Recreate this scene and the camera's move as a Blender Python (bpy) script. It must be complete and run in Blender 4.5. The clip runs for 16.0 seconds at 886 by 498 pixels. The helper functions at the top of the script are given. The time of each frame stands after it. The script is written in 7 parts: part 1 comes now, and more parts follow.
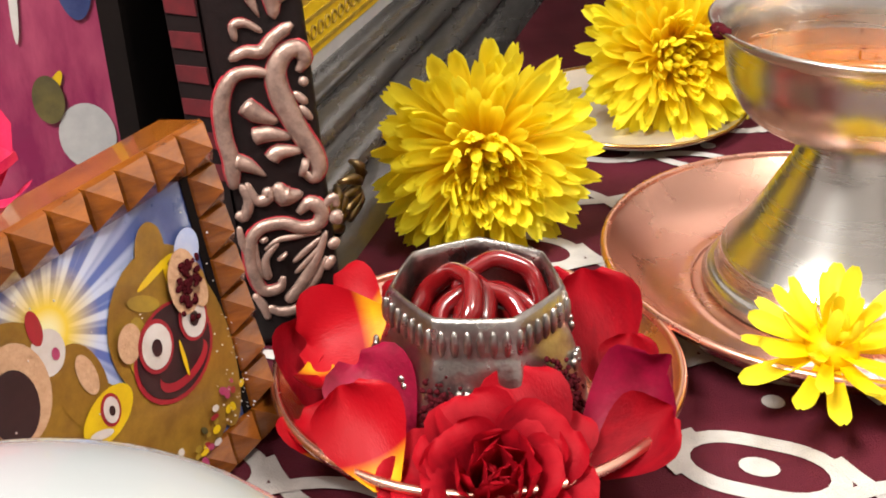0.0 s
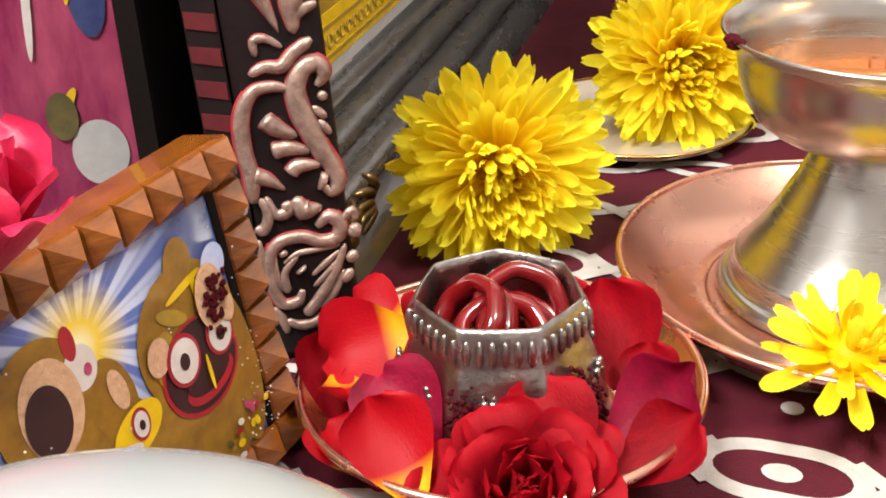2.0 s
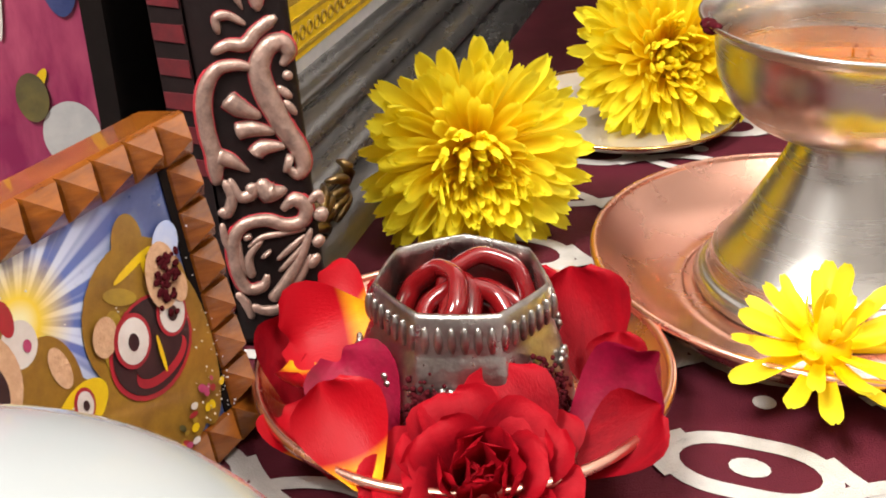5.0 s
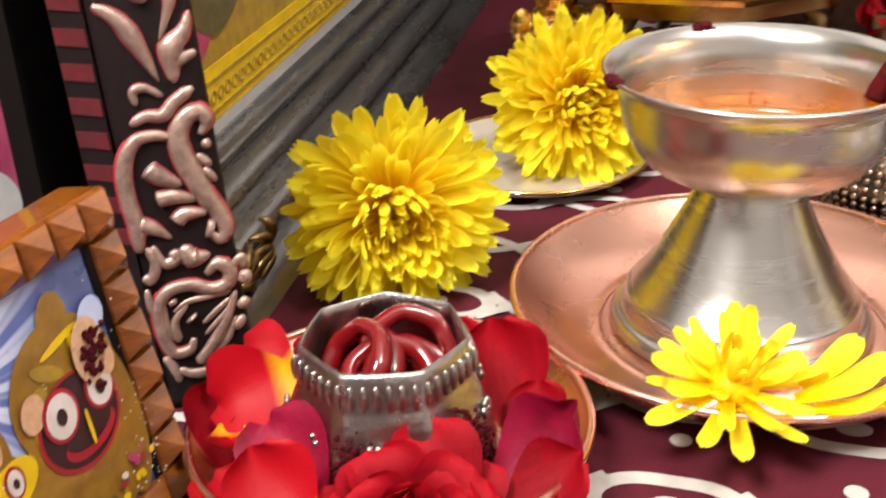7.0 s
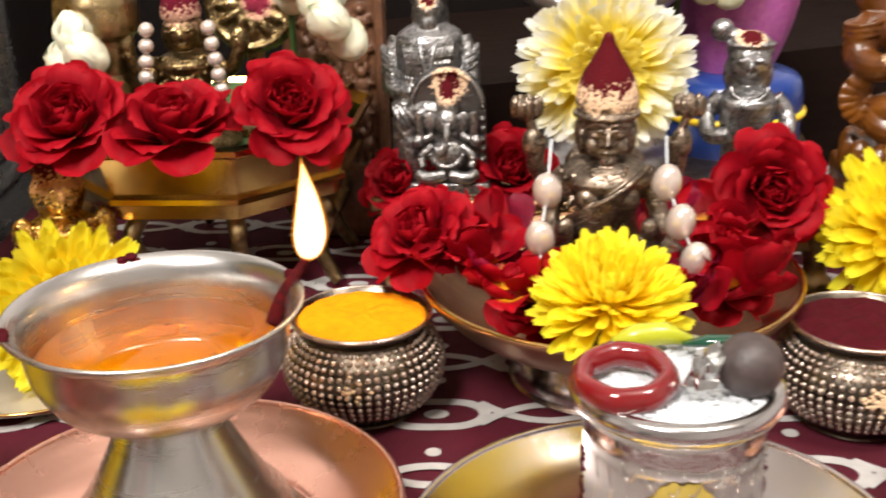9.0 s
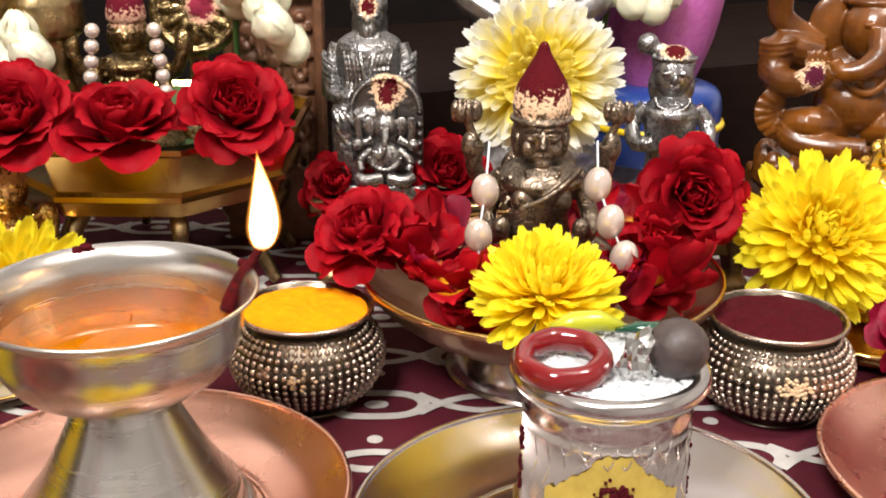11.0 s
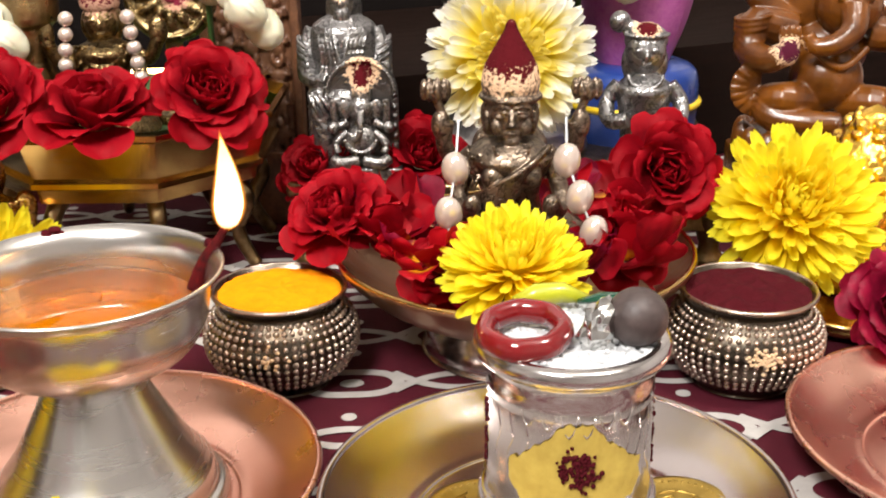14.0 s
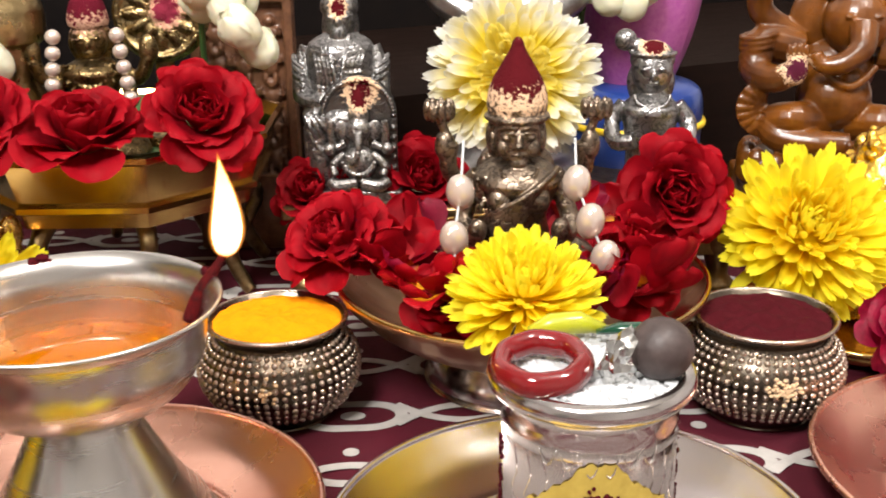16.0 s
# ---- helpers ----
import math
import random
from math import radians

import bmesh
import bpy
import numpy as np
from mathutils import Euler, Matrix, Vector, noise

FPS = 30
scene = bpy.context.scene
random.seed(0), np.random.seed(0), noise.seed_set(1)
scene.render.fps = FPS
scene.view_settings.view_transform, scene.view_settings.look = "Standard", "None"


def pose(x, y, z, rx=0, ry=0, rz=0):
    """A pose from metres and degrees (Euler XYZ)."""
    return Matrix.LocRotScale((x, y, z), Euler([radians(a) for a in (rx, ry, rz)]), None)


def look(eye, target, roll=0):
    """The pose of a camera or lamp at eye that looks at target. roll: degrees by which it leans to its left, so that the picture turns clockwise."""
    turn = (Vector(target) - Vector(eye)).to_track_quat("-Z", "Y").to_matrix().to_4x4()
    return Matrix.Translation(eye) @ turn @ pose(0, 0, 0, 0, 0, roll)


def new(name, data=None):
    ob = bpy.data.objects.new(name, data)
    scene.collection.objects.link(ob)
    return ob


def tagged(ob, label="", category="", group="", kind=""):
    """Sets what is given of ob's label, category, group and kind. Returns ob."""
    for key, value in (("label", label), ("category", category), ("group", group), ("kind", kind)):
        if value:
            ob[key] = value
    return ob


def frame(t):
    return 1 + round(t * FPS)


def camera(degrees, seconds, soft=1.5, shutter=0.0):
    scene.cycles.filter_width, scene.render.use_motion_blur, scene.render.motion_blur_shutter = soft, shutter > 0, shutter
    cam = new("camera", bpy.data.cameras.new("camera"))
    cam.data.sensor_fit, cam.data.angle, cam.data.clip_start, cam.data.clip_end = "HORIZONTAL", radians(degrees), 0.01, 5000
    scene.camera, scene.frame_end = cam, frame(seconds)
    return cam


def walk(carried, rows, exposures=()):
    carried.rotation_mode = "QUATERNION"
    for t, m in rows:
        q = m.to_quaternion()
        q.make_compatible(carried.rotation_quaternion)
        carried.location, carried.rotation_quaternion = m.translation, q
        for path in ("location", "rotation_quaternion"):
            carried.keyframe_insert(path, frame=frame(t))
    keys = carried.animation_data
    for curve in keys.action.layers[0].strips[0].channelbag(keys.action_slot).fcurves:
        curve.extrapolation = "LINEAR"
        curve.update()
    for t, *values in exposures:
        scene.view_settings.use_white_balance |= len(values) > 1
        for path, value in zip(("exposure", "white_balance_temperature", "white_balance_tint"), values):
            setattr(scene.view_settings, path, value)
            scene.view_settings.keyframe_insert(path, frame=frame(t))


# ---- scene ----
cam = camera(42.9, 16.0, soft=1.8, shutter=0.5)
PATH = [
    (0, (0.038, 0.014, 0.21), (0.037, 1.776, -0.737), -2.1),
    (0.5, (0.033, 0.015, 0.21), (0.042, 1.778, -0.733), -2.1),
    (1, (0.033, 0.015, 0.208), (0.046, 1.782, -0.729), -2.2),
    (1.5, (0.034, 0.012, 0.21), (0.049, 1.782, -0.721), -2.4),
    (2, (0.029, 0.012, 0.211), (0.045, 1.784, -0.716), -2.5),
    (2.5, (0.03, 0.011, 0.21), (0.046, 1.786, -0.711), -2.5),
    (3, (0.032, 0.012, 0.208), (0.043, 1.792, -0.704), -2.5),
    (3.5, (0.03, 0.008, 0.208), (0.037, 1.791, -0.698), -2.2),
    (6, (0.048, 0.021, 0.199), (0.055, 1.791, -0.733), -1.7),
    (6.5, (0.047, 0.019, 0.203), (0.098, 1.798, -0.711), -2.1),
    (7, (0.045, 0.011, 0.214), (0.173, 1.803, -0.666), -2.5),
    (7.5, (0.054, 0.022, 0.223), (0.314, 1.816, -0.62), -2.4),
    (8, (0.086, 0.036, 0.231), (0.473, 1.823, -0.579), -2.4),
    (8.5, (0.12, 0.023, 0.241), (0.638, 1.797, -0.524), -2.3),
    (9, (0.153, -0.012, 0.257), (0.775, 1.748, -0.461), -1.7),
    (9.5, (0.156, -0.028, 0.258), (0.851, 1.719, -0.424), -1.2),
    (10, (0.147, -0.025, 0.258), (0.891, 1.706, -0.412), -0.6),
    (12.5, (0.13, -0.042, 0.235), (0.889, 1.654, -0.503), 1.2),
    (13, (0.141, -0.041, 0.223), (0.893, 1.663, -0.506), 0.6),
    (13.5, (0.142, -0.049, 0.237), (0.891, 1.663, -0.476), -0.1),
    (14, (0.145, -0.042, 0.252), (0.9, 1.67, -0.454), -0.7),
    (14.5, (0.16, -0.044, 0.256), (0.923, 1.67, -0.438), -1.0),
    (15, (0.162, -0.037, 0.257), (0.931, 1.676, -0.432), -1.1),
    (15.5, (0.159, -0.02, 0.251), (0.942, 1.688, -0.434), -0.9),
    (16, (0.145, -0.019, 0.247), (0.931, 1.693, -0.425), -0.6),
]
walk(cam, [(t, look(eye, target, roll)) for t, eye, target, roll in PATH], [(0, 0.12), (7.5, 0.12), (9, -0.05), (16, -0.05)])

# ---------------------------------------------------------------- light
world = bpy.data.worlds.new("world")
scene.world = world
world.use_nodes = True
world.node_tree.nodes["Background"].inputs[0].default_value = (1.0, 0.95, 0.88, 1)
world.node_tree.nodes["Background"].inputs[1].default_value = 0.25


def area(name, eye, target, size, watts, colour):
    data = bpy.data.lights.new(name, "AREA")
    data.shape, data.size, data.energy, data.color = "DISK", size, watts, colour
    ob = new(name, data)
    ob.matrix_world = look(eye, target)
    return ob


bulb = new("ceiling_lamp", bpy.data.lights.new("ceiling_lamp", "POINT"))
bulb.data.energy, bulb.data.color, bulb.data.shadow_soft_size = 80, (1.0, 0.94, 0.88), 0.2
bulb.location = (0.75, -0.35, 1.7)
# unseen disk lamp, added to brighten the left side of the altar
area("left_fill_lamp", (-0.7, -0.5, 1.7), (0.2, 0.4, 0), 0.6, 68, (1.0, 0.96, 0.92))
FLAME = (0.236, 0.366)
flame_light = new("flame_light", bpy.data.lights.new("flame_light", "POINT"))
flame_light.data.energy, flame_light.data.color, flame_light.data.shadow_soft_size = 0.11, (1.0, 0.5, 0.16), 0.006
flame_light.location = (FLAME[0], FLAME[1], 0.132)


# ---------------------------------------------------------------- materials
def material(name, base, rough=0.5, metal=0.0, other=None, scale=60, amount=0.5, bump=0.15, bump_scale=300, coat=0.0,
             sss=0.0, detail=6, rough_var=0.12, stretch=None, spec=0.5, random=0.0, thin=0.0, ridges=0.0):
    m = bpy.data.materials.new(name)
    m.use_nodes = True
    t = m.node_tree
    b = t.nodes["Principled BSDF"]
    b.inputs["Metallic"].default_value = metal
    b.inputs["Coat Weight"].default_value = coat
    b.inputs["Specular IOR Level"].default_value = spec
    co = t.nodes.new("ShaderNodeTexCoord").outputs["Object"]
    if stretch:
        mp = t.nodes.new("ShaderNodeMapping")
        mp.inputs["Scale"].default_value = stretch
        t.links.new(co, mp.inputs[0])
        co = mp.outputs[0]
    n = t.nodes.new("ShaderNodeTexNoise")
    n.inputs["Scale"].default_value, n.inputs["Detail"].default_value, n.inputs["Roughness"].default_value = scale, detail, 0.62
    t.links.new(co, n.inputs[0])
    n2 = t.nodes.new("ShaderNodeTexNoise")
    n2.inputs["Scale"].default_value, n2.inputs["Detail"].default_value = bump_scale, 4
    t.links.new(co, n2.inputs[0])
    ramp = t.nodes.new("ShaderNodeMapRange")
    ramp.inputs[1].default_value, ramp.inputs[2].default_value = 0.5 - 0.25, 0.5 + 0.25
    ramp.inputs[4].default_value = amount * 2
    t.links.new(n.outputs[0], ramp.inputs[0])
    mix = t.nodes.new("ShaderNodeMix")
    mix.data_type = "RGBA"
    mix.inputs[6].default_value = (*base, 1)
    mix.inputs[7].default_value = (*(other or [c * 0.6 for c in base]), 1)
    t.links.new(ramp.outputs[0], mix.inputs[0])
    out = mix.outputs[2]
    if random:
        info = t.nodes.new("ShaderNodeObjectInfo")
        r2 = t.nodes.new("ShaderNodeMapRange")
        r2.inputs[3].default_value, r2.inputs[4].default_value = 1 - random, 1 + random * 0.4
        t.links.new(info.outputs["Random"], r2.inputs[0])
        hsv = t.nodes.new("ShaderNodeHueSaturation")
        t.links.new(r2.outputs[0], hsv.inputs["Value"])
        t.links.new(out, hsv.inputs["Color"])
        out = hsv.outputs[0]
    t.links.new(out, b.inputs["Base Color"])
    rr = t.nodes.new("ShaderNodeMapRange")
    rr.inputs[3].default_value, rr.inputs[4].default_value = max(0.02, rough - rough_var), min(1, rough + rough_var)
    t.links.new(n.outputs[0], rr.inputs[0])
    t.links.new(rr.outputs[0], b.inputs["Roughness"])
    if bump:
        bp = t.nodes.new("ShaderNodeBump")
        bp.inputs["Strength"].default_value, bp.inputs["Distance"].default_value = bump, 0.001
        t.links.new(n2.outputs[0], bp.inputs["Height"])
        t.links.new(bp.outputs[0], b.inputs["Normal"])
    if ridges:  # chased lines, dark with patina in the grooves
        wv = t.nodes.new("ShaderNodeTexNoise")
        wv.inputs["Scale"].default_value, wv.inputs["Detail"].default_value, wv.inputs["Distortion"].default_value = ridges * 2.6, 1.5, 0.6
        t.links.new(co, wv.inputs[0])
        off = t.nodes.new("ShaderNodeMath")
        off.operation = "SUBTRACT"
        off.inputs[1].default_value = 0.5
        t.links.new(wv.outputs[0], off.inputs[0])
        vein = t.nodes.new("ShaderNodeMath")
        vein.operation = "ABSOLUTE"
        t.links.new(off.outputs[0], vein.inputs[0])
        groove = t.nodes.new("ShaderNodeMapRange")
        groove.inputs[1].default_value, groove.inputs[2].default_value = 0.0, 0.07
        groove.inputs[3].default_value, groove.inputs[4].default_value = 0.3, 1.0
        t.links.new(vein.outputs[0], groove.inputs[0])
        mg = t.nodes.new("ShaderNodeMix")
        mg.data_type, mg.blend_type = "RGBA", "MULTIPLY"
        mg.inputs[0].default_value = 1
        t.links.new(out, mg.inputs[6])
        t.links.new(groove.outputs[0], mg.inputs[7])
        t.links.new(mg.outputs[2], b.inputs["Base Color"])
        bp2 = t.nodes.new("ShaderNodeBump")
        bp2.inputs["Strength"].default_value, bp2.inputs["Distance"].default_value = 0.35, 0.001
        t.links.new(groove.outputs[0], bp2.inputs["Height"])
        if b.inputs["Normal"].links:
            t.links.new(b.inputs["Normal"].links[0].from_socket, bp2.inputs["Normal"])
        t.links.new(bp2.outputs[0], b.inputs["Normal"])
    if thin:  # light passes through a petal
        tl = t.nodes.new("ShaderNodeBsdfTranslucent")
        ms = t.nodes.new("ShaderNodeMixShader")
        ms.name, tl.name = "thin_mix", "thin_light"
        ms.inputs[0].default_value = thin
        t.links.new(out, tl.inputs[0])
        t.links.new(b.outputs[0], ms.inputs[1])
        t.links.new(tl.outputs[0], ms.inputs[2])
        t.links.new(ms.outputs[0], t.nodes["Material Output"].inputs[0])
    if sss:
        b.inputs["Subsurface Weight"].default_value = sss
        b.inputs["Subsurface Radius"].default_value = (0.004, 0.002, 0.001)
        b.inputs["Subsurface Scale"].default_value = 0.6
    return m


def powdered(m, z0, z1, colour=(0.075, 0.005, 0.008), scale=480, paste=(0.72, 0.5, 0.32), radius=None, centre=(0, 0, 0)):
    """Red powder over sandal paste on a statue, above a height or round a spot of the thing itself."""
    t = m.node_tree
    b = t.nodes["Principled BSDF"]
    old = b.inputs["Base Color"].links[0].from_socket
    co = t.nodes.new("ShaderNodeTexCoord").outputs["Object"]
    n = t.nodes.new("ShaderNodeTexNoise")
    n.inputs["Scale"].default_value, n.inputs["Detail"].default_value = scale, 8
    t.links.new(co, n.inputs[0])
    if radius is None:
        sep = t.nodes.new("ShaderNodeSeparateXYZ")
        t.links.new(co, sep.inputs[0])
        height = sep.outputs[2]
        span = (z0, z1)
    else:
        d = t.nodes.new("ShaderNodeVectorMath")
        d.operation = "DISTANCE"
        d.inputs[1].default_value = centre
        t.links.new(co, d.inputs[0])
        height = d.outputs["Value"]
        span = (radius * 1.5, radius * 0.3)
    mr = t.nodes.new("ShaderNodeMapRange")
    mr.clamp = False
    mr.inputs[1].default_value, mr.inputs[2].default_value = span
    t.links.new(height, mr.inputs[0])
    add = t.nodes.new("ShaderNodeMath")
    add.operation = "ADD"
    wig = t.nodes.new("ShaderNodeMapRange")
    wig.inputs[1].default_value, wig.inputs[2].default_value = 0.3, 0.7
    wig.inputs[3].default_value, wig.inputs[4].default_value = -0.22, 0.22
    t.links.new(n.outputs[0], wig.inputs[0])
    t.links.new(mr.outputs[0], add.inputs[0])
    t.links.new(wig.outputs[0], add.inputs[1])
    last = old
    fac_metal = None
    for lo, c in ((0.25, paste), (0.5, colour)):
        f = t.nodes.new("ShaderNodeMapRange")
        f.inputs[1].default_value, f.inputs[2].default_value = lo, lo + 0.12
        t.links.new(add.outputs[0], f.inputs[0])
        mx = t.nodes.new("ShaderNodeMix")
        mx.data_type = "RGBA"
        mx.inputs[7].default_value = (*c, 1)
        t.links.new(f.outputs[0], mx.inputs[0])
        t.links.new(last, mx.inputs[6])
        last = mx.outputs[2]
        if fac_metal is None:
            fac_metal = f.outputs[0]
    t.links.new(last, b.inputs["Base Color"])
    inv = t.nodes.new("ShaderNodeMath")
    inv.operation = "MULTIPLY_ADD"
    met = b.inputs["Metallic"].default_value
    inv.inputs[1].default_value, inv.inputs[2].default_value = -met, met
    t.links.new(fac_metal, inv.inputs[0])
    t.links.new(inv.outputs[0], b.inputs["Metallic"])
    dull = t.nodes.new("ShaderNodeMapRange")
    dull.inputs[3].default_value, dull.inputs[4].default_value = b.inputs["Specular IOR Level"].default_value, 0.08
    t.links.new(fac_metal, dull.inputs[0])
    t.links.new(dull.outputs[0], b.inputs["Specular IOR Level"])
    rold = b.inputs["Roughness"].links[0].from_socket
    mxr = t.nodes.new("ShaderNodeMix")
    mxr.inputs[3].default_value = 0.92
    t.links.new(fac_metal, mxr.inputs[0])
    t.links.new(rold, mxr.inputs[2])
    t.links.new(mxr.outputs[0], b.inputs["Roughness"])
    return m


def along(m, colour, lo, hi, axis=1):
    """Blend a second colour in along one axis of a petal."""
    t = m.node_tree
    b = t.nodes["Principled BSDF"]
    old = b.inputs["Base Color"].links[0].from_socket
    sep = t.nodes.new("ShaderNodeSeparateXYZ")
    t.links.new(t.nodes.new("ShaderNodeTexCoord").outputs["Object"], sep.inputs[0])
    f = t.nodes.new("ShaderNodeMapRange")
    f.inputs[1].default_value, f.inputs[2].default_value = lo, hi
    t.links.new(sep.outputs[axis], f.inputs[0])
    mx = t.nodes.new("ShaderNodeMix")
    mx.data_type = "RGBA"
    mx.inputs[7].default_value = (*colour, 1)
    t.links.new(f.outputs[0], mx.inputs[0])
    t.links.new(old, mx.inputs[6])
    t.links.new(mx.outputs[2], b.inputs["Base Color"])
    if "thin_light" in t.nodes:
        t.links.new(mx.outputs[2], t.nodes["thin_light"].inputs[0])
    return m


COPPER = material("copper", (0.92, 0.53, 0.41), 0.27, 1, (0.80, 0.42, 0.31), 25, 0.35, 0.04, 500)
STEEL = material("brushed_steel", (0.54, 0.52, 0.49), 0.27, 1, (0.48, 0.46, 0.43), 12, 0.12, 0.008, 400, stretch=(1, 1, 14), rough_var=0.03)
TRAY = material("silver_tray", (0.62, 0.565, 0.555), 0.2, 1, (0.5, 0.455, 0.445), 20, 0.3, 0.03, 400)
SILVER = material("aged_silver", (0.60, 0.57, 0.54), 0.3, 1, (0.14, 0.12, 0.11), 120, 0.42, 0.25, 500)
POT = material("dark_brass_pot", (0.17, 0.14, 0.11), 0.3, 1, (0.07, 0.055, 0.04), 80, 0.5, 0.15, 400)
BEAD = material("bead_silver", (0.62, 0.52, 0.44), 0.28, 1, (0.26, 0.2, 0.16), 120, 0.4, 0.05, 400)
BRASS = material("brass", (0.66, 0.44, 0.16), 0.18, 1, (0.42, 0.26, 0.09), 30, 0.4, 0.06, 400)
BOWL_BRASS = material("rose_brass", (0.56, 0.34, 0.2), 0.3, 1, (0.36, 0.2, 0.12), 30, 0.4, 0.05, 400)
ANTIQUE = material("antique_brass", (0.42, 0.3, 0.15), 0.34, 1, (0.1, 0.065, 0.03), 110, 0.5, 0.35, 500)
GOLD = material("gold_plate", (0.95, 0.62, 0.12), 0.24, 1, (0.7, 0.4, 0.05), 120, 0.4, 0.5, 350)
WOOD = material("polished_brown_wood", (0.27, 0.08, 0.009), 0.22, 0, (0.10, 0.028, 0.004), 70, 0.5, 0.35, 160, coat=0.8, stretch=(1, 1, 5))
CARVED = material("varnished_carved_wood", (0.24, 0.076, 0.006), 0.3, 0, (0.05, 0.013, 0.002), 32, 0.55, 0.4, 110, coat=0.15)
DARKWOOD = material("near_black_wood", (0.004, 0.003, 0.003), 0.7, 0, (0.008, 0.005, 0.004), 30, 0.5, 0.1, spec=0.1)
CLOTH = material("maroon_cloth", (0.085, 0.006, 0.016), 0.75, 0, (0.055, 0.004, 0.01), 40, 0.5, 0.5, 1500, spec=0.25)
PRINT = material("cream_print", (0.50, 0.475, 0.45), 0.75, 0, (0.33, 0.31, 0.29), 90, 0.4, 0.5, 1500, spec=0.25)
RED = along(material("red_rose_petal", (0.36, 0.002, 0.010), 0.6, 0, (0.20, 0.001, 0.007), 3, 0.5, 0.3, 22, spec=0.16, random=0.2, stretch=(3, 1, 1), thin=0.35), (0.44, 0.003, 0.012), 0.6, 1.1)
LOOSE = along(material("loose_red_petal", (0.9, 0.42, 0.01), 0.45, 0, (0.8, 0.3, 0.01), 3, 0.4, 0.2, 20, spec=0.18, random=0.2, stretch=(3, 1, 1), thin=0.2), (0.36, 0.002, 0.008), 0.12, 0.3)
MAGENTA = material("magenta_petal", (0.34, 0.003, 0.04), 0.55, 0, (0.16, 0.001, 0.015), 3, 0.5, 0.2, 20, spec=0.3, random=0.2, thin=0.3)
PINK = material("pink_rose_petal", (0.72, 0.03, 0.09), 0.45, 0, (0.5, 0.01, 0.08), 3, 0.5, 0.2, 20, random=0.2, thin=0.35)
YELLOW = along(material("yellow_petal", (0.96, 0.72, 0.002), 0.5, 0, (0.9, 0.58, 0.0), 3, 0.4, 0.25, 14, random=0.08, stretch=(6, 1, 1), spec=0.25, thin=0.45), (0.97, 0.88, 0.05), 0.25, 0.85)
WHITEP = along(material("cream_petal", (0.92, 0.8, 0.1), 0.5, 0, (0.9, 0.74, 0.05), 3, 0.4, 0.25, 14, random=0.05, stretch=(6, 1, 1), spec=0.25, thin=0.45), (0.92, 0.92, 0.86), 0.5, 0.9)
PALEY = material("pale_yellow_petal", (0.93, 0.8, 0.12), 0.5, 0, (0.92, 0.84, 0.3), 3, 0.5, 0.2, 14, random=0.06, spec=0.25, thin=0.45)
BUD = material("jasmine_bud", (0.72, 0.70, 0.56), 0.5, 0, (0.6, 0.58, 0.38), 60, 0.4, 0.15, 200, sss=0.2)
GREEN = material("leaf_green", (0.03, 0.08, 0.02), 0.5, 0, (0.05, 0.1, 0.02), 80, 0.5, 0.2)
TURMERIC = material("turmeric_powder", (0.84, 0.29, 0.002), 0.95, 0, (0.68, 0.21, 0.002), 120, 0.45, 1.0, 260, spec=0.1)
KUMKUM = material("kumkum_powder", (0.062, 0.004, 0.008), 0.95, 0, (0.045, 0.003, 0.005), 200, 0.5, 1.0, 320, spec=0.1)
RICE = material("white_rice", (0.60, 0.61, 0.62), 0.5, 0, (0.5, 0.51, 0.52), 300, 0.4, 0.1, spec=0.4)
BANGLE = material("red_glass_bangle", (0.18, 0.005, 0.007), 0.12, 0, (0.11, 0.004, 0.004), 40, 0.4, 0.03, coat=0.6)
PEARL = material("pearl", (0.7, 0.58, 0.5), 0.18, 0.5, (0.62, 0.52, 0.46), 120, 0.4, 0.02, coat=0.6)
CERAMIC = material("white_ceramic", (0.34, 0.36, 0.36), 0.2, 0, (0.31, 0.33, 0.33), 20, 0.3, 0.0, coat=0.5)
NUT = material("betel_nut", (0.075, 0.052, 0.048), 0.5, 0, (0.028, 0.018, 0.016), 160, 0.5, 0.3, 300)
COIN = material("old_gold_coin", (0.55, 0.38, 0.1), 0.36, 1, (0.3, 0.19, 0.04), 90, 0.45, 0.25, 300)
FOIL = material("crumpled_silver_foil", (0.6, 0.6, 0.58), 0.14, 1, (0.42, 0.41, 0.4), 60, 0.3, 0.3, 200)
LIME = material("yellow_green_pod", (0.42, 0.42, 0.02), 0.3, 0, (0.3, 0.32, 0.01), 60, 0.4, 0.1, coat=0.3)
DKGREEN = material("dark_green_glass", (0.005, 0.06, 0.03), 0.15, 0, (0.003, 0.03, 0.015), 60, 0.4, 0.1, coat=0.5)
PASTE = material("dry_turmeric_paste", (0.5, 0.37, 0.07), 0.8, 0, (0.36, 0.25, 0.04), 120, 0.5, 0.4, 300)
SOOT = material("charred_wick", (0.10, 0.003, 0.004), 0.85, 0, (0.02, 0.004, 0.004), 300, 0.5, 0.6, 300, spec=0.1)
ROSEBUD = material("violet_paint", (0.36, 0.06, 0.3), 0.35, 0, (0.5, 0.16, 0.4), 25, 0.5, 0.05, coat=0.3)
BLUEP = material("blue_gloss_paint", (0.01, 0.03, 0.17), 0.3, 0, (0.016, 0.05, 0.24), 40, 0.5, 0.05, coat=0.3)
WALLM = material("painted_wall", (0.74, 0.72, 0.71), 0.8, 0, (0.6, 0.57, 0.55), 3, 0.4, 0.1, 60)
FLOORM = material("stone_floor", (0.3, 0.27, 0.24), 0.4, 0, (0.22, 0.2, 0.18), 5, 0.4, 0.05, 60)
